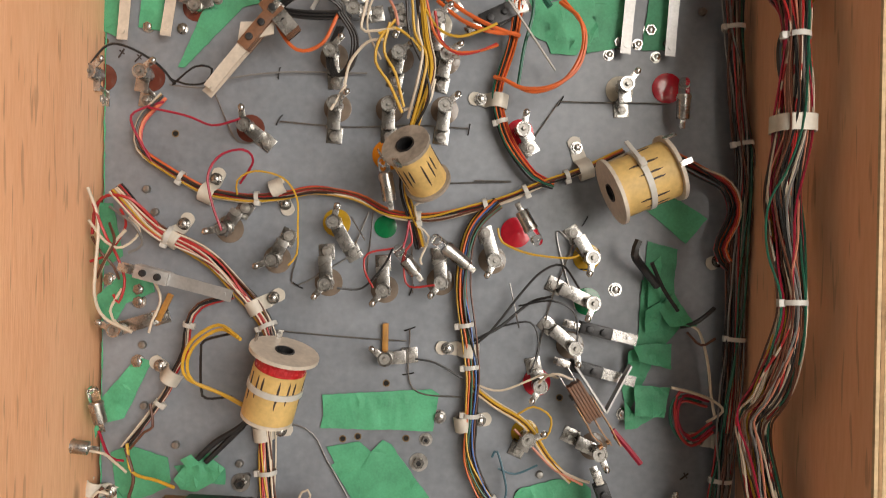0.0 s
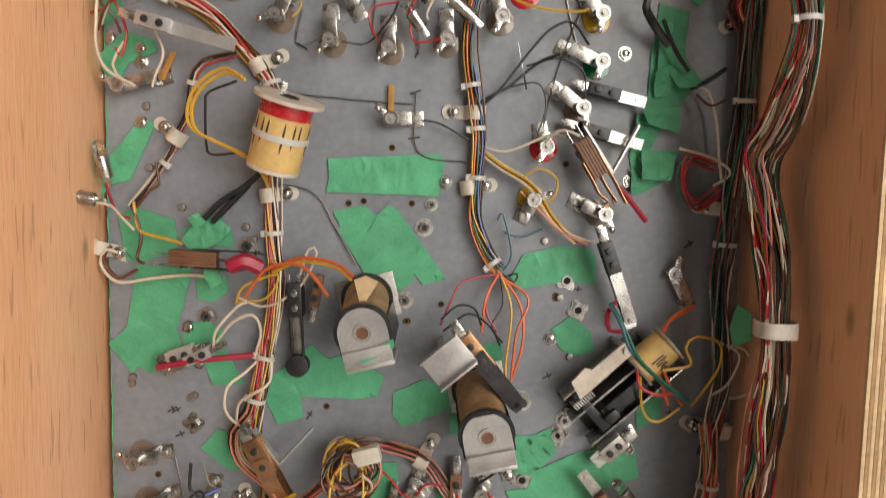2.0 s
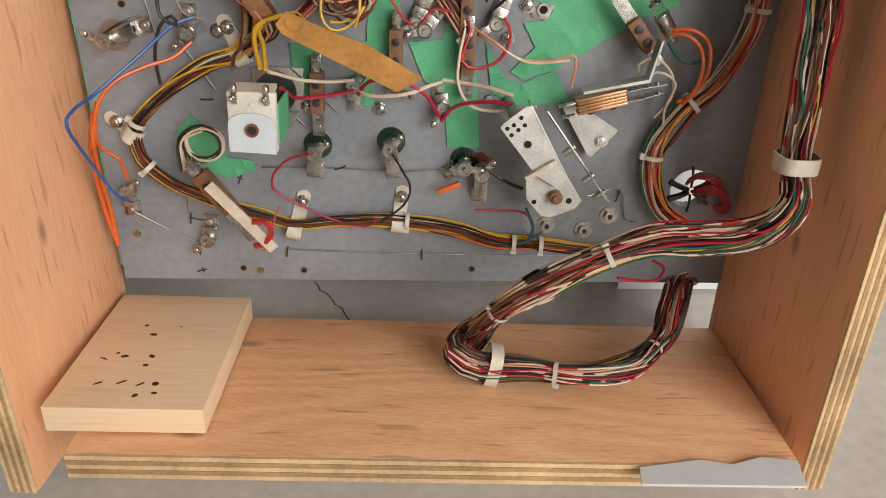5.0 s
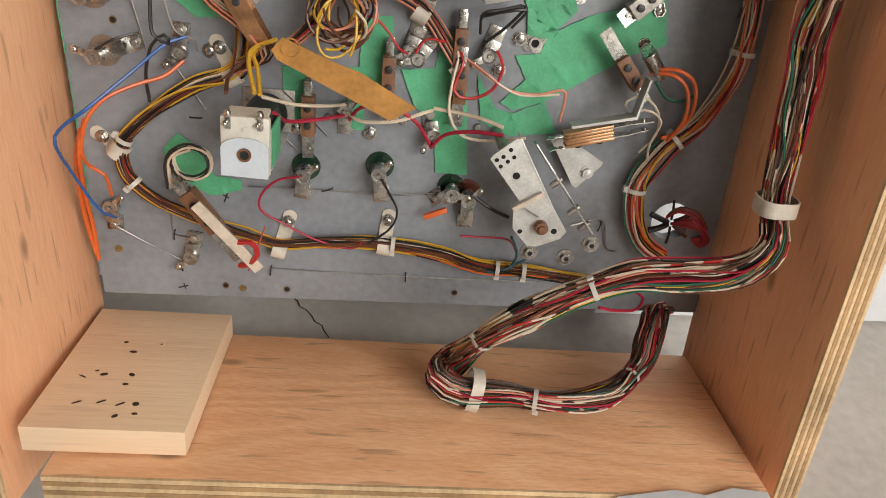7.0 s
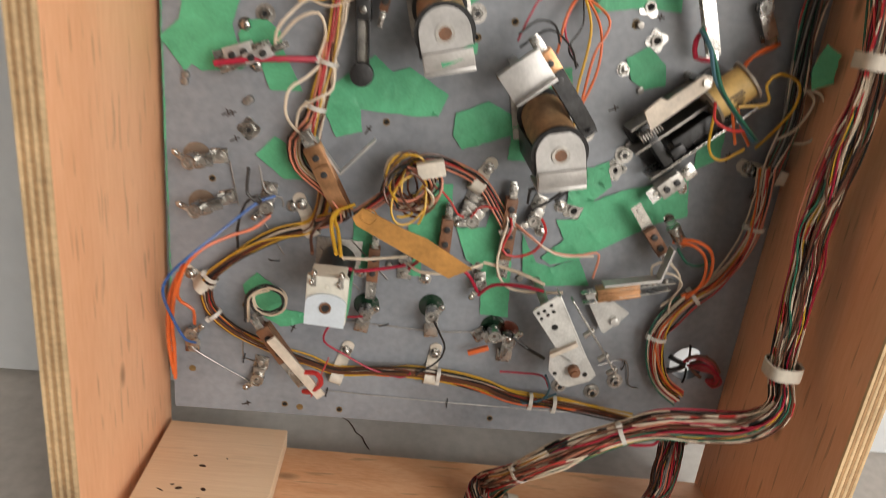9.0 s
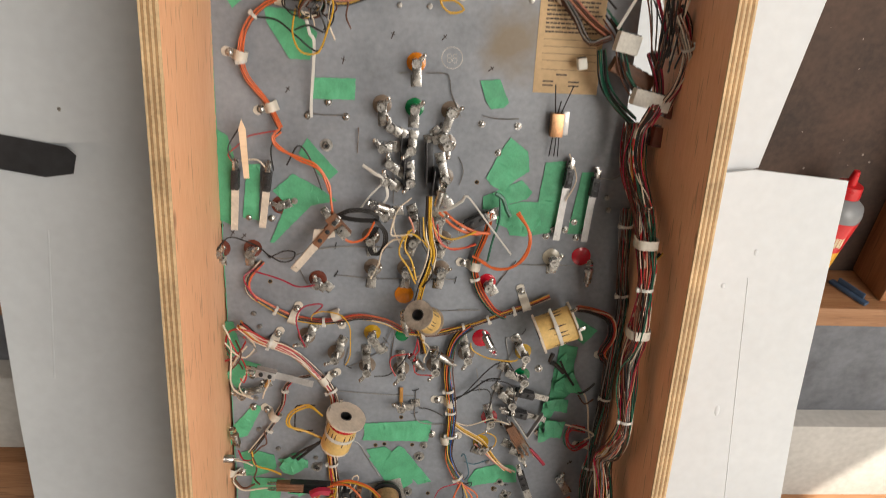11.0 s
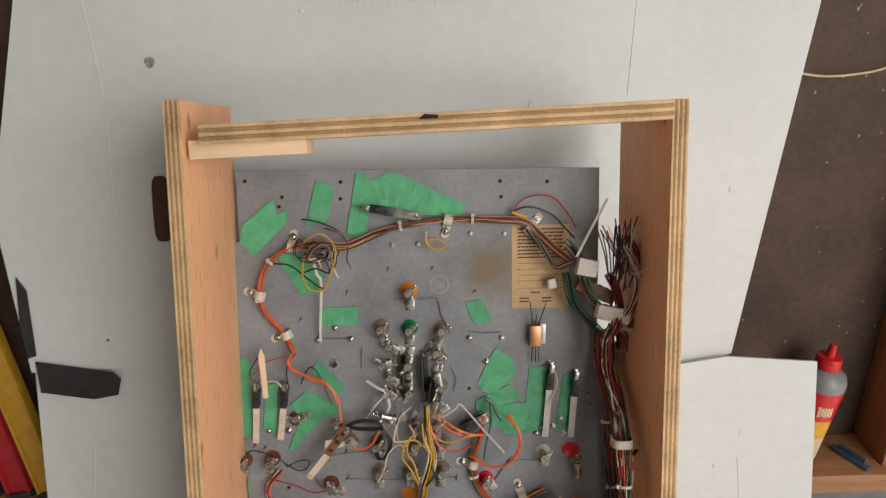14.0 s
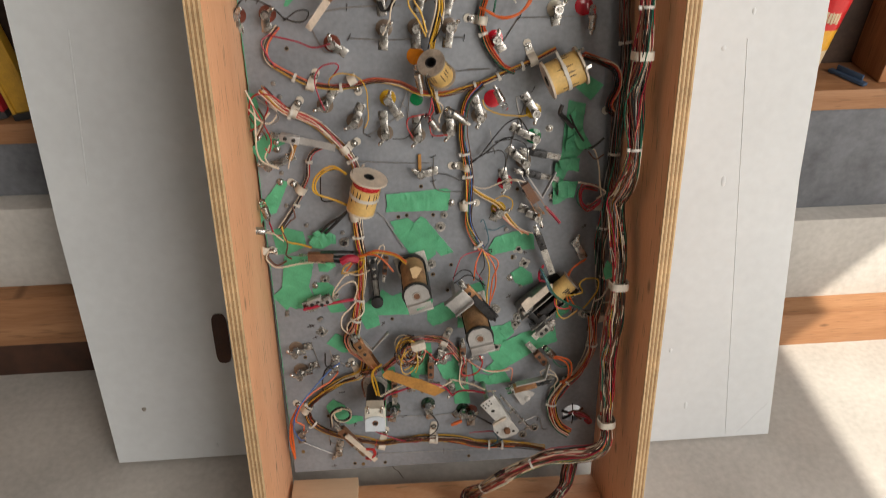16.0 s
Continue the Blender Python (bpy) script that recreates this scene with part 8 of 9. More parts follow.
for x, y in ((0.0630, 0.8448), (0.1039, 0.8437), (-0.1290, 0.8464), (-0.0875, 0.8467), (0.0840, 0.8127), (0.1705, 0.7235), (0.1486, 0.7150), (0.1845, 0.7140), (-0.1964, 0.7280), (-0.1710, 0.7273), (-0.1069, 0.8618)):
    screw(x, y, 0.0034)
for x, y in ((0.0653, 0.9786), (0.1075, 0.9775), (-0.0321, 0.9657), (-0.0004, 0.9662), (0.2157, 0.7644), (0.2194, 0.7493)):
    pin(x, y)
disc_nut(-0.1089, 0.8143)
for x, y in ((-0.2098, 1.0480), (-0.1658, 1.0277), (-0.1700, 1.0160), (-0.0934, 1.0451), (-0.0943, 1.0244), (0.1027, 1.0429), (0.1038, 1.0235), (0.1612, 1.0414), (0.0618, 0.7777), (-0.1657, 0.7602), (-0.2284, 0.7168)):
    hole(x, y, 0.002)
for x, y, t in ((-0.0387, 0.9354, 50), (0.0164, 0.9354, 30), (-0.0908, 0.9068, 60), (0.0690, 0.9047, 20), (-0.1506, 0.8732, 40), (-0.2036, 0.7047, 30)):
    mark(x, y, t)
bm = ring(bmesh.new(), (0, 0, 0.0001), (0, 0, 0.0004), 0.0118, 0.0108, 30)
for i, (sx, sy) in enumerate(((-0.003, 0), (0.003, 0))):
    ring(bm, (sx, sy + 0.002, 0.0001), (sx, sy + 0.002, 0.0004), 0.0026, 0.0020, 10)
    ring(bm, (sx, sy - 0.0025, 0.0001), (sx, sy - 0.0025, 0.0004), 0.0028, 0.0022, 10)
tagged(part("pencil_ring", bm, STEEL_DULL, m=at(0.0259, 0.9145)), "faint pencilled ring on the grey board", "mark")

# instruction label
x0, y0 = 0.1168, 0.8819
x1, y1 = 0.1887, 0.9878
w, h = x1 - x0, y1 - y0
label = thing("paper_label", at(x0, y0), "yellowed paper instruction label with rows of small print", "label")
part("sheet", box(bmesh.new(), (w / 2, h / 2, 0.0003), (w, h, 0.0005), 0.0001), PAPER, label)
rnd = random.Random(4)
for i in range(9):
    bm = bmesh.new()
    y = h * (0.95 - 0.042 * i)
    x = w * 0.1
    while x < w * 0.88:
        l = rnd.uniform(0.003, 0.007)
        box(bm, (x + l / 2, y, 0.0006), (l * 0.85, 0.0018, 0.0002))
        x += l
    part("print_line", bm, INK, label)
for y in (0.54, 0.47, 0.40, 0.33, 0.24):
    part("rule_line", box(bmesh.new(), (w * 0.52, h * y, 0.0006), (w * 0.85, 0.0004, 0.0002)), INK, label)
for i, (x, y) in enumerate(((0.22, 0.12), (0.62, 0.12), (0.22, 0.08), (0.62, 0.08), (0.42, 0.19))):
    part("print_line", box(bmesh.new(), (w * x, h * y, 0.0006), (0.012, 0.0016, 0.0002)), INK, label)


def lane_switch(x, y, x2, y2, pale=True):
    """A flat lane switch: black stack and a long pale blade."""
    ob = leaf_switch(x, y, x2, y2, 0.010, 1, 0.0085, blade_mat=FLANGE if pale else ZINC, stack=STEEL_DARK, stack_len=0.022)
    ob["label"] = "lane switch with black stack and long pale blade"
    return ob


lane_switch(-0.2076, 0.7851, -0.2117, 0.7154)
lane_switch(-0.1720, 0.7841, -0.1804, 0.7190)
lane_switch(0.1659, 0.7996, 0.1585, 0.7137, False)
lane_switch(0.1975, 0.7899, 0.1919, 0.7127, False)
bm = slab(bmesh.new(), [(-0.003, -0.032), (0.003, -0.032), (0.0038, 0.022), (0.0, 0.032), (-0.0038, 0.022)], 0, 0.0016)
tagged(part("wooden_stick", bm, WOOD_PALE, m=at(-0.1954, 0.8107, 3, 0.02)), "small pale wooden stick among the wires", "stick")
bm = slab(bmesh.new(), [(-0.014, -0.006), (0.012, -0.003), (0.014, 0.006), (-0.010, 0.008)], 0, 0.0018)
tagged(part("fibre_tab", bm, FLANGE, m=at(-0.1096, 0.7181, 8, 0.028)), "pale fibre tab with two holes", "fibre tab")
leaf_switch(-0.1000, 0.7302, -0.1449, 0.6738, 0.028, 2, 0.009, blade_mat=FLANGE, stack=BAKELITE, stack_len=0.03)
leaf_switch(-0.1033, 0.7405, -0.0839, 0.7185, 0.028, 3, 0.012, stack=BAKELITE, stack_len=0.03)
leaf_switch(0.0503, 0.7306, 0.0863, 0.7481, 0.018, 2, 0.012, stack=STEEL_DARK, stack_len=0.026)
leaf_switch(-0.0574, 1.0134, 0.0041, 1.0015, 0.014, 2, 0.010, stack=STEEL_DARK, stack_len=0.03)

# small relay with three long leads
relay = thing("reed_switch", at(0.1451, 0.8485, 0, 0.010), "small brown switch with three long stiff leads", "switch")
part("body", box(bmesh.new(), (0, 0, 0), (0.014, 0.026, 0.010), 0.001), COPPER, relay)
part("tab", box(bmesh.new(), (0.010, 0.002, 0), (0.007, 0.026, 0.0016), 0.0004), ZINC, relay)
for dx, l in ((-0.008, 0.045), (0.0, 0.028), (0.012, 0.045)):
    part("lead", sweep(bmesh.new(), glide([(dx * 0.3, 0.012, 0), (dx, l, 0.012)], 0.01), 0.0007, 5), STEEL_DARK, relay)
for dx in (-0.003, 0.001, 0.004):
    part("lead", sweep(bmesh.new(), glide([(dx, -0.012, 0), (dx * 1.4, -0.036, -0.004)], 0.01), 0.0006, 5), STEEL_DARK, relay)


def long_tie(pts, label="long pale nylon cable tie with a free tail"):
    bm = sweep(bmesh.new(), glide(pts, 0.004), 0.0018, 6, flat=0.45)
    ob = part("cable_tie", bm, NYLON_CLEAR, m=BOARD.copy())
    return tagged(ob, label, "cable tie", "long cable ties")


long_tie([(-0.1271, 0.9468, 0.02), (-0.1236, 0.9328, 0.02), (-0.1197, 0.9278, 0.02), (-0.1209, 0.9005, 0.015), (-0.1243, 0.8638, 0.008), (-0.1250, 0.8450, 0.004)])
long_tie([(0.0151, 0.7501, 0.02), (0.0270, 0.7529, 0.03), (0.0431, 0.7648, 0.035), (0.0488, 0.7697, 0.035), (0.0746, 0.7369, 0.03), (0.1050, 0.6978, 0.02)])
long_tie([(-0.0678, 0.7977, 0.02), (-0.0544, 0.7900, 0.025), (-0.0441, 0.7825, 0.025), (-0.0591, 0.7632, 0.02), (-0.0734, 0.7405, 0.012)])
long_tie([(-0.0427, 0.7803, 0.025), (-0.0400, 0.7627, 0.02), (-0.0495, 0.7457, 0.012)])
long_tie([(0.1884, 0.9547, 0.05), (0.2039, 0.9912, 0.06), (0.2187, 1.0245, 0.07)])

# harness across the top and down the side
harness([(0.1872, 0.9463, 0.03), (0.1686, 0.9597, 0.02), (0.1458, 0.9806, 0.012), (0.1285, 0.9934, 0.012), (0.0802, 0.9960, 0.01), (0.0373, 0.9978, 0.009), (-0.0031, 0.9933, 0.01), (-0.0450, 0.9833, 0.01), (-0.0870, 0.9679, 0.012), (-0.1144, 0.9702, 0.014), (-0.1424, 0.9708, 0.012)], 10, 0.0046, ["brown", "black", "yellow", "salmon", "black", "white", "brown", "yellow"], 31, ties=(0.4, 0.66))
harness([(-0.1424, 0.9708, 0.012), (-0.1711, 0.9588, 0.01), (-0.1897, 0.9369, 0.01), (-0.1971, 0.9088, 0.009), (-0.1921, 0.8859, 0.009), (-0.1710, 0.8595, 0.009), (-0.1577, 0.8331, 0.012)], 6, 0.0034, ["orange", "red", "brown", "orange", "orange"], 32, ties=(0.3, 0.55))
for k, q in enumerate(([(-0.1410, 0.9713, 0.02), (-0.1218, 0.9850, 0.03), (-0.1084, 0.9813, 0.03), (-0.0990, 0.9640, 0.03), (-0.1056, 0.9369, 0.03), (-0.1161, 0.9152, 0.02), (-0.1334, 0.9156, 0.02), (-0.1415, 0.9333, 0.02), (-0.1383, 0.9574, 0.02)], [(-0.1783, 0.9474, 0.012), (-0.1572, 0.9449, 0.014), (-0.1362, 0.9296, 0.02), (-0.1160, 0.9165, 0.02), (-0.1069, 0.9358, 0.02), (-0.1022, 0.9634, 0.02)], [(-0.1405, 1.0018, 0.014), (-0.1192, 0.9981, 0.02), (-0.0957, 0.9872, 0.02), (-0.0866, 0.9729, 0.014)], [(-0.1393, 0.9367, 0.02), (-0.1245, 0.9423, 0.025), (-0.1076, 0.9364, 0.025), (-0.1129, 0.9576, 0.03)], [(-0.1127, 0.9911, 0.02), (-0.0958, 0.9852, 0.02), (-0.0854, 0.9694, 0.014), (-0.0868, 0.9526, 0.02), (-0.0818, 0.9407, 0.02)], [(-0.1019, 0.9702, 0.02), (-0.1044, 0.9462, 0.02), (-0.0982, 0.9286, 0.02)])):
    wire(q, ("yellow", "black", "black", "black", "brown", "white")[k], 0.0010)
for k in range(7):
    cx, cy, cz = (-0.1202, 0.9608, 0.025)
    pts = [(cx + 0.014 * math.cos(k * 0.9 + i * 0.7), cy + 0.012 * math.sin(k * 0.9 + i * 0.9), cz + 0.008 * math.sin(k + i * 0.6)) for i in range(6)]
    wire(pts, ("brown", "black", "yellow", "green", "black", "brown", "grey")[k], 0.0009)
wire([(0.1182, 1.0040, 0.012), (0.1252, 1.0175, 0.012), (0.1422, 1.0253, 0.014), (0.1663, 1.0226, 0.014), (0.1831, 1.0038, 0.016), (0.1927, 0.9866, 0.02)], "red", 0.0010)
wire([(0.1148, 1.0055, 0.012), (0.1353, 1.0118, 0.014), (0.1628, 1.0029, 0.014), (0.1789, 0.9869, 0.02), (0.1906, 0.9735, 0.03)], "black", 0.0011)
wire([(0.1161, 1.0054, 0.012), (0.1285, 1.0003, 0.012), (0.1341, 0.9981, 0.012)], "yellow", 0.0022)
wire([(0.0106, 0.9841, 0.012), (0.0102, 0.9704, 0.014), (0.0204, 0.9611, 0.014), (0.0344, 0.9647, 0.012), (0.0242, 0.9733, 0.012), (0.0103, 0.9723, 0.012)], "yellow", 0.0012)
wire([(-0.1577, 0.8331, 0.012), (-0.1656, 0.8243, 0.014), (-0.1602, 0.8124, 0.016), (-0.1359, 0.8022, 0.016), (-0.1183, 0.7950, 0.018), (-0.1050, 0.7749, 0.018), (-0.1021, 0.7534, 0.02), (-0.0975, 0.7275, 0.02), (-0.0826, 0.7085, 0.02), (-0.0645, 0.7132, 0.02), (-0.0529, 0.7343, 0.022)], "orange", 0.0014)
wire([(-0.1565, 0.8294, 0.012), (-0.1637, 0.8192, 0.014), (-0.1395, 0.8009, 0.016), (-0.1150, 0.7898, 0.018), (-0.1040, 0.7639, 0.018)], "orange", 0.0012)
wire([(-0.1599, 0.8310, 0.012), (-0.1918, 0.8236, 0.014), (-0.2030, 0.8131, 0.014), (-0.2142, 0.8025, 0.014), (-0.2081, 0.7930, 0.012)], "red", 0.0007)
wire([(-0.1516, 0.7923, 0.01), (-0.1392, 0.8149, 0.014), (-0.1289, 0.8074, 0.014), (-0.1190, 0.7857, 0.016), (-0.1127, 0.7672, 0.016)], "black", 0.0010)
wire([(-0.2004, 0.7962, 0.014), (-0.1821, 0.7984, 0.016), (-0.1716, 0.7846, 0.012)], "white", 0.0009)
wire([(-0.2076, 0.7950, 0.014), (-0.2133, 0.8102, 0.016), (-0.2015, 0.8316, 0.016)], "black", 0.0008)
wire([(-0.1563, 0.8330, 0.012), (-0.1676, 0.8121, 0.014), (-0.1658, 0.7859, 0.012)], "black", 0.0008)
for k in range(3):
    wire([(x, y + 0.002 * k, z + 0.001 * k) for x, y, z in [(-0.0957, 0.7363, 0.02), (-0.0807, 0.7449, 0.025), (-0.0595, 0.7443, 0.025), (-0.0495, 0.7335, 0.02), (-0.0747, 0.7321, 0.018), (-0.0962, 0.7350, 0.016)]], "black", 0.0011)
for k in range(3):
    wire([(x + 0.002 * k, y, z) for x, y, z in [(-0.0528, 0.7349, 0.024), (-0.0429, 0.7185, 0.02), (-0.0458, 0.6992, 0.018), (-0.0562, 0.6912, 0.016), (-0.0614, 0.7064, 0.016), (-0.0533, 0.7262, 0.02)]], "black", 0.0011)
wire([(0.1077, 0.7475, 0.02), (0.1205, 0.7320, 0.03), (0.1224, 0.7099, 0.03), (0.1094, 0.6880, 0.03), (0.0885, 0.6807, 0.025), (0.0711, 0.6890, 0.02), (0.0607, 0.6931, 0.016)], "orange", 0.0015)
wire([(0.1099, 0.7496, 0.02), (0.1240, 0.7245, 0.03), (0.1202, 0.6988, 0.03), (0.1023, 0.6845, 0.03), (0.0814, 0.6832, 0.025), (0.0661, 0.6914, 0.02)], "orange", 0.0015)
wire([(0.0222, 0.7499, 0.02), (0.0395, 0.7363, 0.025), (0.0606, 0.7261, 0.025), (0.0788, 0.7224, 0.02)], "orange", 0.0016)
wire([(0.0186, 0.7463, 0.02), (0.0359, 0.7313, 0.025), (0.0570, 0.7233, 0.025), (0.0753, 0.7240, 0.02)], "orange", 0.0016)
wire([(0.0866, 0.7664, 0.02), (0.0883, 0.7406, 0.02), (0.0823, 0.7149, 0.02), (0.0786, 0.6873, 0.016)], "green", 0.0014)
wire([(0.0816, 0.7702, 0.02), (0.0901, 0.7649, 0.02), (0.0956, 0.7515, 0.02), (0.1005, 0.7440, 0.02)], "green", 0.0026)
wire([(0.1628, 0.8169, 0.012), (0.1709, 0.7990, 0.014), (0.1731, 0.7843, 0.014), (0.1637, 0.7625, 0.014)], "white", 0.0009)
wire([(0.1985, 0.7904, 0.012), (0.2159, 0.7904, 0.014), (0.2286, 0.8025, 0.02)], "grey", 0.0008)
wire([(-0.0130, 0.7619, 0.02), (-0.0277, 0.7476, 0.02), (-0.0319, 0.7256, 0.02), (-0.0219, 0.7030, 0.02)], "white", 0.0008)
# yellow and dark wires down the middle
for k, q in enumerate(([(-0.0112, 0.7288, 0.03), (-0.0222, 0.7145, 0.03), (-0.0247, 0.6984, 0.03), (-0.0145, 0.6826, 0.03), (-0.0053, 0.6627, 0.03)], [(-0.0152, 0.7267, 0.03), (-0.0189, 0.7066, 0.03), (-0.0106, 0.6907, 0.03), (-0.0042, 0.6668, 0.03)], [(0.0006, 0.7431, 0.03), (0.0030, 0.7191, 0.03), (0.0113, 0.7032, 0.03), (0.0077, 0.6791, 0.03), (-0.0001, 0.6524, 0.02)], [(0.0066, 0.7432, 0.03), (0.0049, 0.7232, 0.03), (0.0084, 0.7072, 0.03), (0.0055, 0.6871, 0.03), (-0.0015, 0.6605, 0.02)], [(0.0106, 0.7433, 0.03), (0.0170, 0.7194, 0.03), (0.0293, 0.7077, 0.03), (0.0454, 0.7072, 0.03), (0.0623, 0.7125, 0.03)], [(0.0086, 0.7393, 0.03), (0.0190, 0.7235, 0.03), (0.0331, 0.7178, 0.03), (0.0492, 0.7222, 0.03), (0.0612, 0.7277, 0.03)], [(0.0168, 0.7355, 0.03), (0.0211, 0.7155, 0.03), (0.0334, 0.7058, 0.03), (0.0494, 0.7081, 0.03), (0.0614, 0.7133, 0.03)], [(-0.0231, 0.7185, 0.03), (-0.0111, 0.7228, 0.03), (0.0010, 0.7150, 0.03), (0.0072, 0.7072, 0.03)], [(-0.0035, 0.7430, 0.03), (-0.0010, 0.7190, 0.03), (0.0094, 0.6952, 0.03), (0.0138, 0.6752, 0.03), (0.0039, 0.6545, 0.02)], [(0.0177, 0.6896, 0.02), (0.0138, 0.6732, 0.02), (0.0037, 0.6688, 0.02), (-0.0045, 0.6666, 0.02)], [(-0.0477, 0.6841, 0.02), (-0.0436, 0.7000, 0.022), (-0.0314, 0.7137, 0.025), (-0.0190, 0.7146, 0.03)], [(-0.0570, 0.6647, 0.024), (-0.0513, 0.6754, 0.022), (-0.0468, 0.6841, 0.02)], [(-0.0315, 0.7423, 0.03), (-0.0352, 0.7222, 0.03), (-0.0271, 0.7204, 0.03), (-0.0111, 0.7228, 0.03)], [(-0.0155, 0.7427, 0.03), (-0.0113, 0.7348, 0.03), (-0.0092, 0.7248, 0.03)])):
    wire(q, ("yellow", "yellow", "yellow", "white", "orange", "yellow", "red", "yellow", "black", "white", "white", "white", "white", "salmon")[k], 0.0011)
harness([(0.0062, 0.7673, 0.03), (0.0066, 0.7432, 0.03), (0.0099, 0.7158, 0.028), (0.0134, 0.6962, 0.026), (0.0077, 0.6726, 0.022), (0.0011, 0.6489, 0.016), (-0.0037, 0.6118, 0.014), (0.0050, 0.5830, 0.012), (0.0095, 0.5665, 0.02)], 9, 0.004, ["black", "green", "yellow", "black", "white", "brown"], 33)
for k, q in enumerate(([(0.0007, 0.5865, 0.02), (-0.0011, 0.5746, 0.02), (-0.0049, 0.5625, 0.02)], [(0.0068, 0.5867, 0.02), (0.0045, 0.5979, 0.014), (0.0106, 0.6006, 0.012)], [(0.0008, 0.5845, 0.02), (0.0030, 0.5707, 0.02), (-0.0029, 0.5626, 0.02), (0.0002, 0.5507, 0.02)], [(0.0068, 0.5827, 0.02), (0.0151, 0.5750, 0.02), (0.0093, 0.5589, 0.02), (0.0106, 0.5549, 0.02)])):
    wire(q, ("crimson", "white", "red", "white")[k], 0.0009)

bare([(0.0629, 0.8543, 0.004), (0.0822, 0.8514, 0.003), (0.1035, 0.8525, 0.004)])
bare([(-0.1283, 0.8501, 0.004), (-0.1107, 0.8480, 0.003), (-0.0870, 0.8490, 0.004)])
bare([(-0.0733, 0.8362, 0.004), (-0.0745, 0.8067, 0.003)])
bare([(0.0383, 0.8075, 0.004), (0.0453, 0.7923, 0.003), (0.0413, 0.7739, 0.003)])
bare([(-0.0022, 0.8987, 0.01), (0.0225, 0.8971, 0.003), (0.0257, 0.8804, 0.003), (0.0393, 0.8511, 0.003)])
bare([(-0.0306, 0.8965, 0.004), (-0.0164, 0.8982, 0.004)])
bare([(-0.0341, 0.7874, 0.004), (-0.0331, 0.7502, 0.004)])

# connectors and their wires at the upper end of the loom
def connector(x, y, z, turn, size, material, label):
    ob = thing("wire_connector", at(x, y, turn, z), label, "connector", "loom connectors")
    sx, sy, sz = size
    part("housing", box(bmesh.new(), (0, 0, 0), size, 0.0012), material, ob)
    for i in range(6):
        part("socket", box(bmesh.new(), (-sx / 2 + sx * (i + 0.5) / 6, sy / 2, 0), (sx * 0.09, 0.002, sz * 0.5), 0.0003), STEEL_DARK, ob)
    return ob


connector(0.2018, 0.9409, 0.045, -12, (0.024, 0.020, 0.014), WHITE_PLASTIC, "white nylon wire connector on the loom")
connector(0.2312, 0.8855, 0.055, -12, (0.040, 0.017, 0.014), WHITE_PLASTIC, "long white nylon wire connector on the loom")
connector(0.2159, 0.9089, 0.03, -25, (0.05, 0.016, 0.014), BAKELITE, "dark brown wire connector on the loom")
connector(0.2605, 0.8433, 0.03, -5, (0.03, 0.022, 0.02), LENS["brown"], "dark red wire connector on the loom")
connector(0.2645, 0.8748, 0.045, -10, (0.026, 0.02, 0.02), LENS["brown"], "dark red wire connector on the loom")
connector(0.1650, 0.9160, 0.014, 10, (0.010, 0.012, 0.010), WHITE_PLASTIC, "small white nylon wire end")
harness([(0.1852, 0.9472, 0.04), (0.1667, 0.9399, 0.03), (0.1513, 0.9636, 0.02), (0.1354, 0.9843, 0.012)], 8, 0.005, ["brown", "black", "grey", "brown", "green"], 34)
harness([(0.1804, 0.9327, 0.03), (0.1873, 0.9014, 0.03), (0.2012, 0.8801, 0.03), (0.2172, 0.8623, 0.05)], 8, 0.006, ["black", "brown", "green", "grey"], 35)
harness([(0.2495, 0.8760, 0.055), (0.2545, 0.8970, 0.06), (0.2610, 0.9248, 0.07), (0.2478, 0.9522, 0.08), (0.2379, 0.9718, 0.08)], 9, 0.006, ["white", "salmon", "white", "grey", "brown"], 36, ties=(0.7,))
for k in range(12):
    rnd = random.Random(50 + k)
    a, b = rnd.uniform(-12, 12), rnd.uniform(-10, 10)
    q = [(0.2473, 0.9340, 0.06), (0.2390, 0.9640, 0.06), (0.2295, 0.9876, 0.07)] if k % 2 else [(0.2267, 0.9335, 0.05), (0.2231, 0.9638, 0.05), (0.2150, 0.9896, 0.06)]
    q = [(x + a * 0.0006 * (i + 1), y + b * 0.0004 * i, z + 0.001 * k) for i, (x, y, z) in enumerate(q)]
    wire(q, rnd.choice(["black", "crimson", "brown", "white", "black", "grey"]), 0.0009)
harness([(0.2267, 0.9335, 0.05), (0.2370, 0.9096, 0.05), (0.2393, 0.8831, 0.055), (0.2241, 0.8677, 0.08)], 10, 0.006, ["black", "crimson", "brown", "black"], 37)
harness([(0.2220, 0.8836, 0.0947), (0.2220, 0.8511, 0.0633), (0.2220, 0.8184, 0.0697), (0.2220, 0.7854, 0.1199)], 12, 0.006, LOOM, 38)
wire([(0.2539, 0.7291, 0.09), (0.2373, 0.7072, 0.09), (0.2359, 0.6856, 0.09), (0.2417, 0.6678, 0.09), (0.2472, 0.6644, 0.09)], "black", 0.0018)
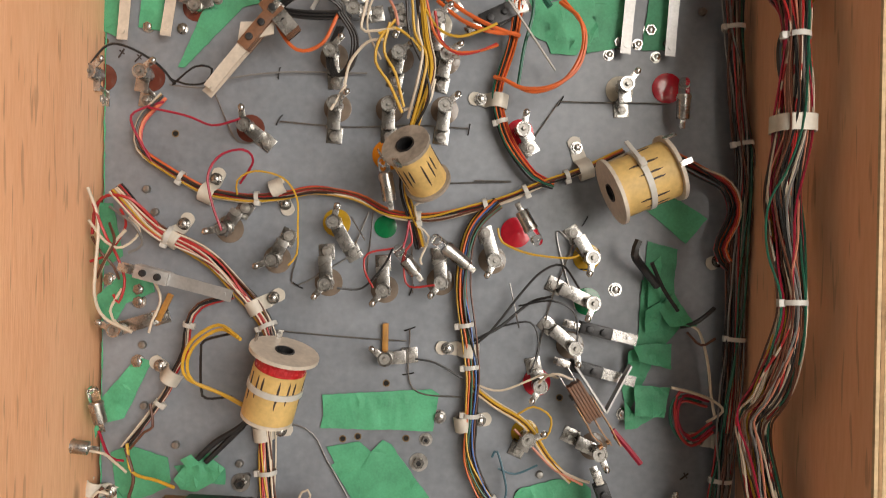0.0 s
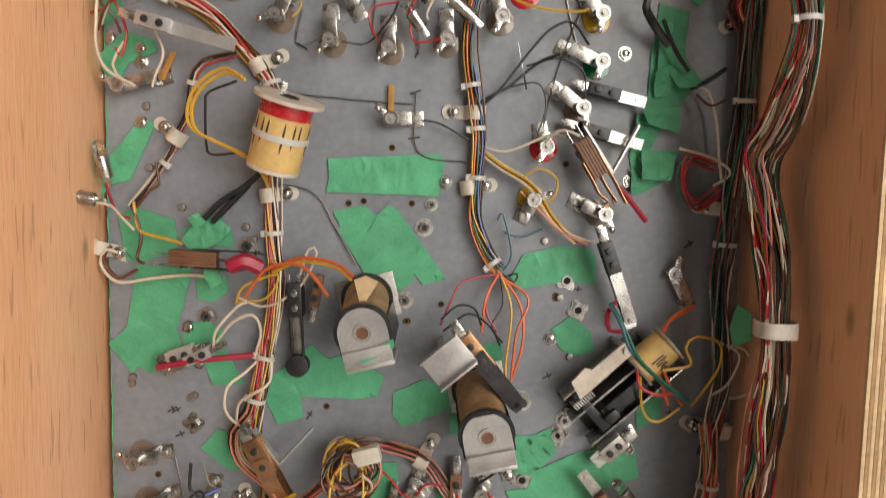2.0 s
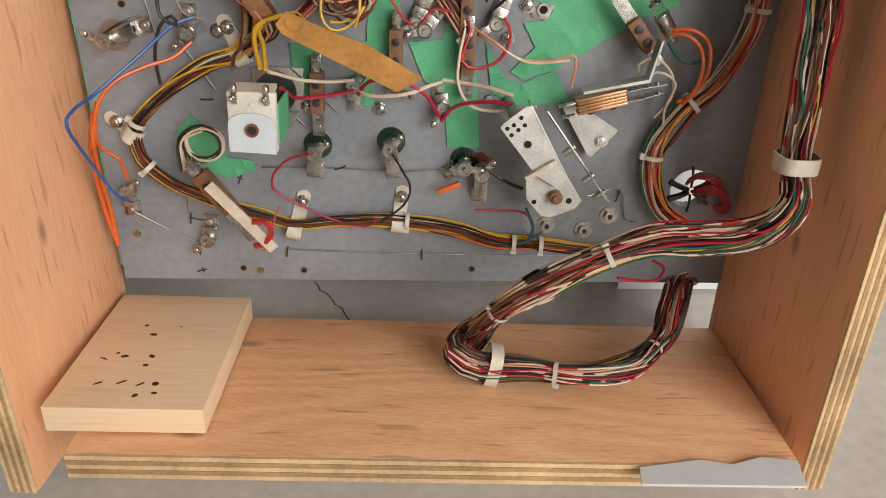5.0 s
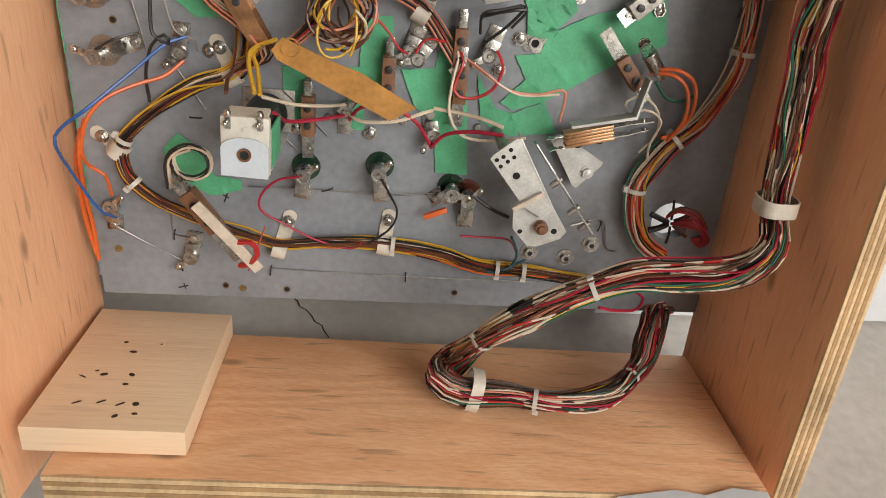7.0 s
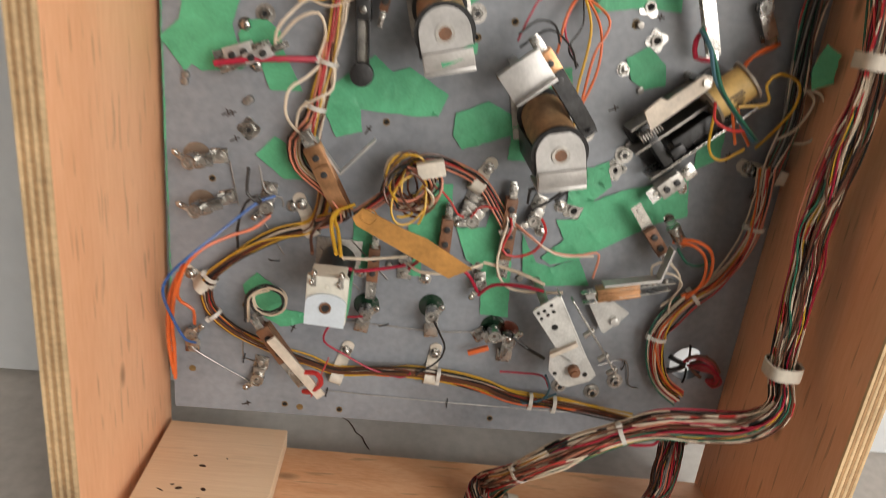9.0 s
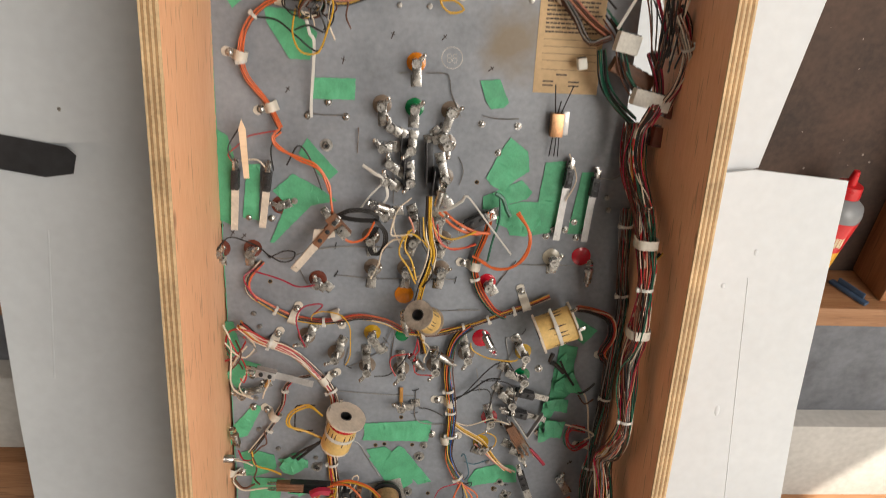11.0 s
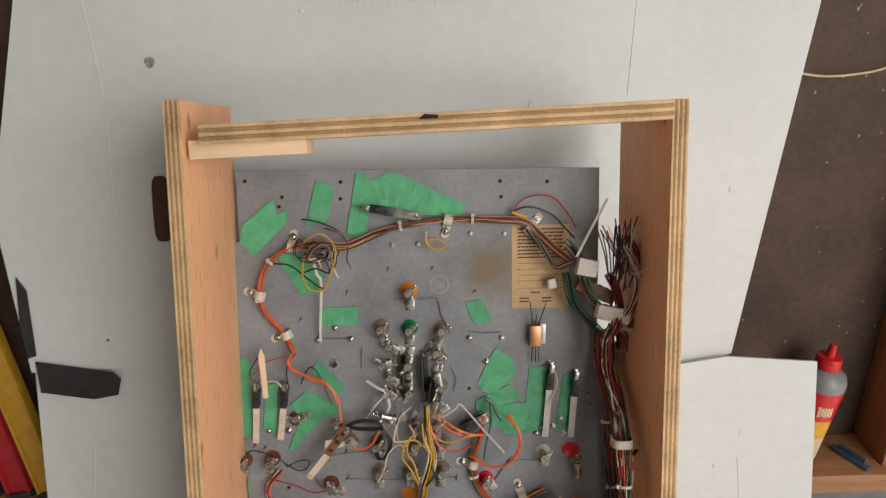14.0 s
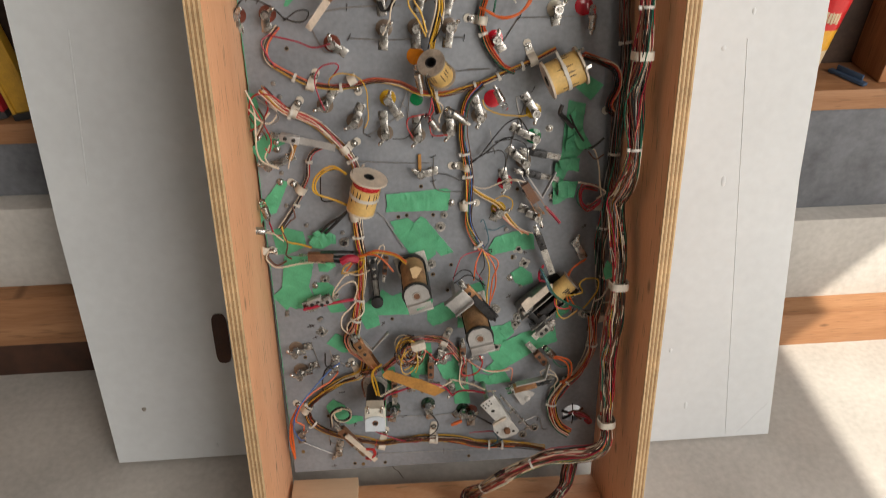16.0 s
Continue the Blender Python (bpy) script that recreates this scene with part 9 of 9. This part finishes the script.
wire([(0.2568, 0.7292, 0.09), (0.2392, 0.7036, 0.09), (0.2378, 0.6821, 0.09), (0.2443, 0.6661, 0.09)], "yellow", 0.0010)
# loose ends and doubled-back wires round the connectors
rnd = random.Random(83)
for k in range(16):
    x, t = rnd.uniform(0.226, 0.250), rnd.uniform(0.978, 1.004)
    wire([(x, 0.925 + rnd.uniform(-0.01, 0.01), 0.052 + 0.0015 * k), (x + rnd.uniform(-0.004, 0.006), 0.952, 0.058 + 0.0015 * k), (x + rnd.uniform(-0.008, 0.010), t, 0.060 + 0.002 * k)],
         rnd.choice(("black", "crimson", "brown", "black", "white", "brown")), 0.0009)
for k in range(18):
    a, b = rnd.uniform(-0.004, 0.004), rnd.uniform(-0.006, 0.006)
    wire([(0.2380 + a, 0.9780 + b, 0.062), (0.2500 + a, 0.9640 + b, 0.070), (0.2560 + a, 0.9360 + b, 0.072), (0.2540 + a, 0.9060 + b, 0.066), (0.2440 + a, 0.8840 + b, 0.060), (0.2350 + a, 0.8600 + b, 0.050)],
         rnd.choice(("brown", "crimson", "black", "salmon", "white", "brown", "crimson")), 0.0009)
for k in range(10):
    a, b = rnd.uniform(-0.006, 0.006), rnd.uniform(-0.006, 0.006)
    wire([(0.1830 + a, 0.9680 + b, 0.026), (0.1950 + a, 0.9500 + b, 0.036), (0.1990 + a, 0.9280 + b, 0.040), (0.2080 + a, 0.9060 + b, 0.040), (0.2230 + a, 0.8860 + b, 0.046)],
         rnd.choice(("black", "brown", "green", "brown", "grey")), 0.0010)
for k in range(12):
    cx, cy = -0.1330 + rnd.uniform(-0.016, 0.024), 0.9560 + rnd.uniform(-0.014, 0.014)
    ra, rb, a = rnd.uniform(0.006, 0.018), rnd.uniform(0.006, 0.016), rnd.uniform(0, 6.28)
    wire([(cx + ra * math.cos(a + i * 0.7), cy + rb * math.sin(a + i * 0.7), 0.014 + 0.012 * abs(math.sin(k + i * 0.5))) for i in range(rnd.randint(4, 8))],
         rnd.choice(("black", "brown", "yellow", "white", "black", "grey", "brown")), 0.0008)
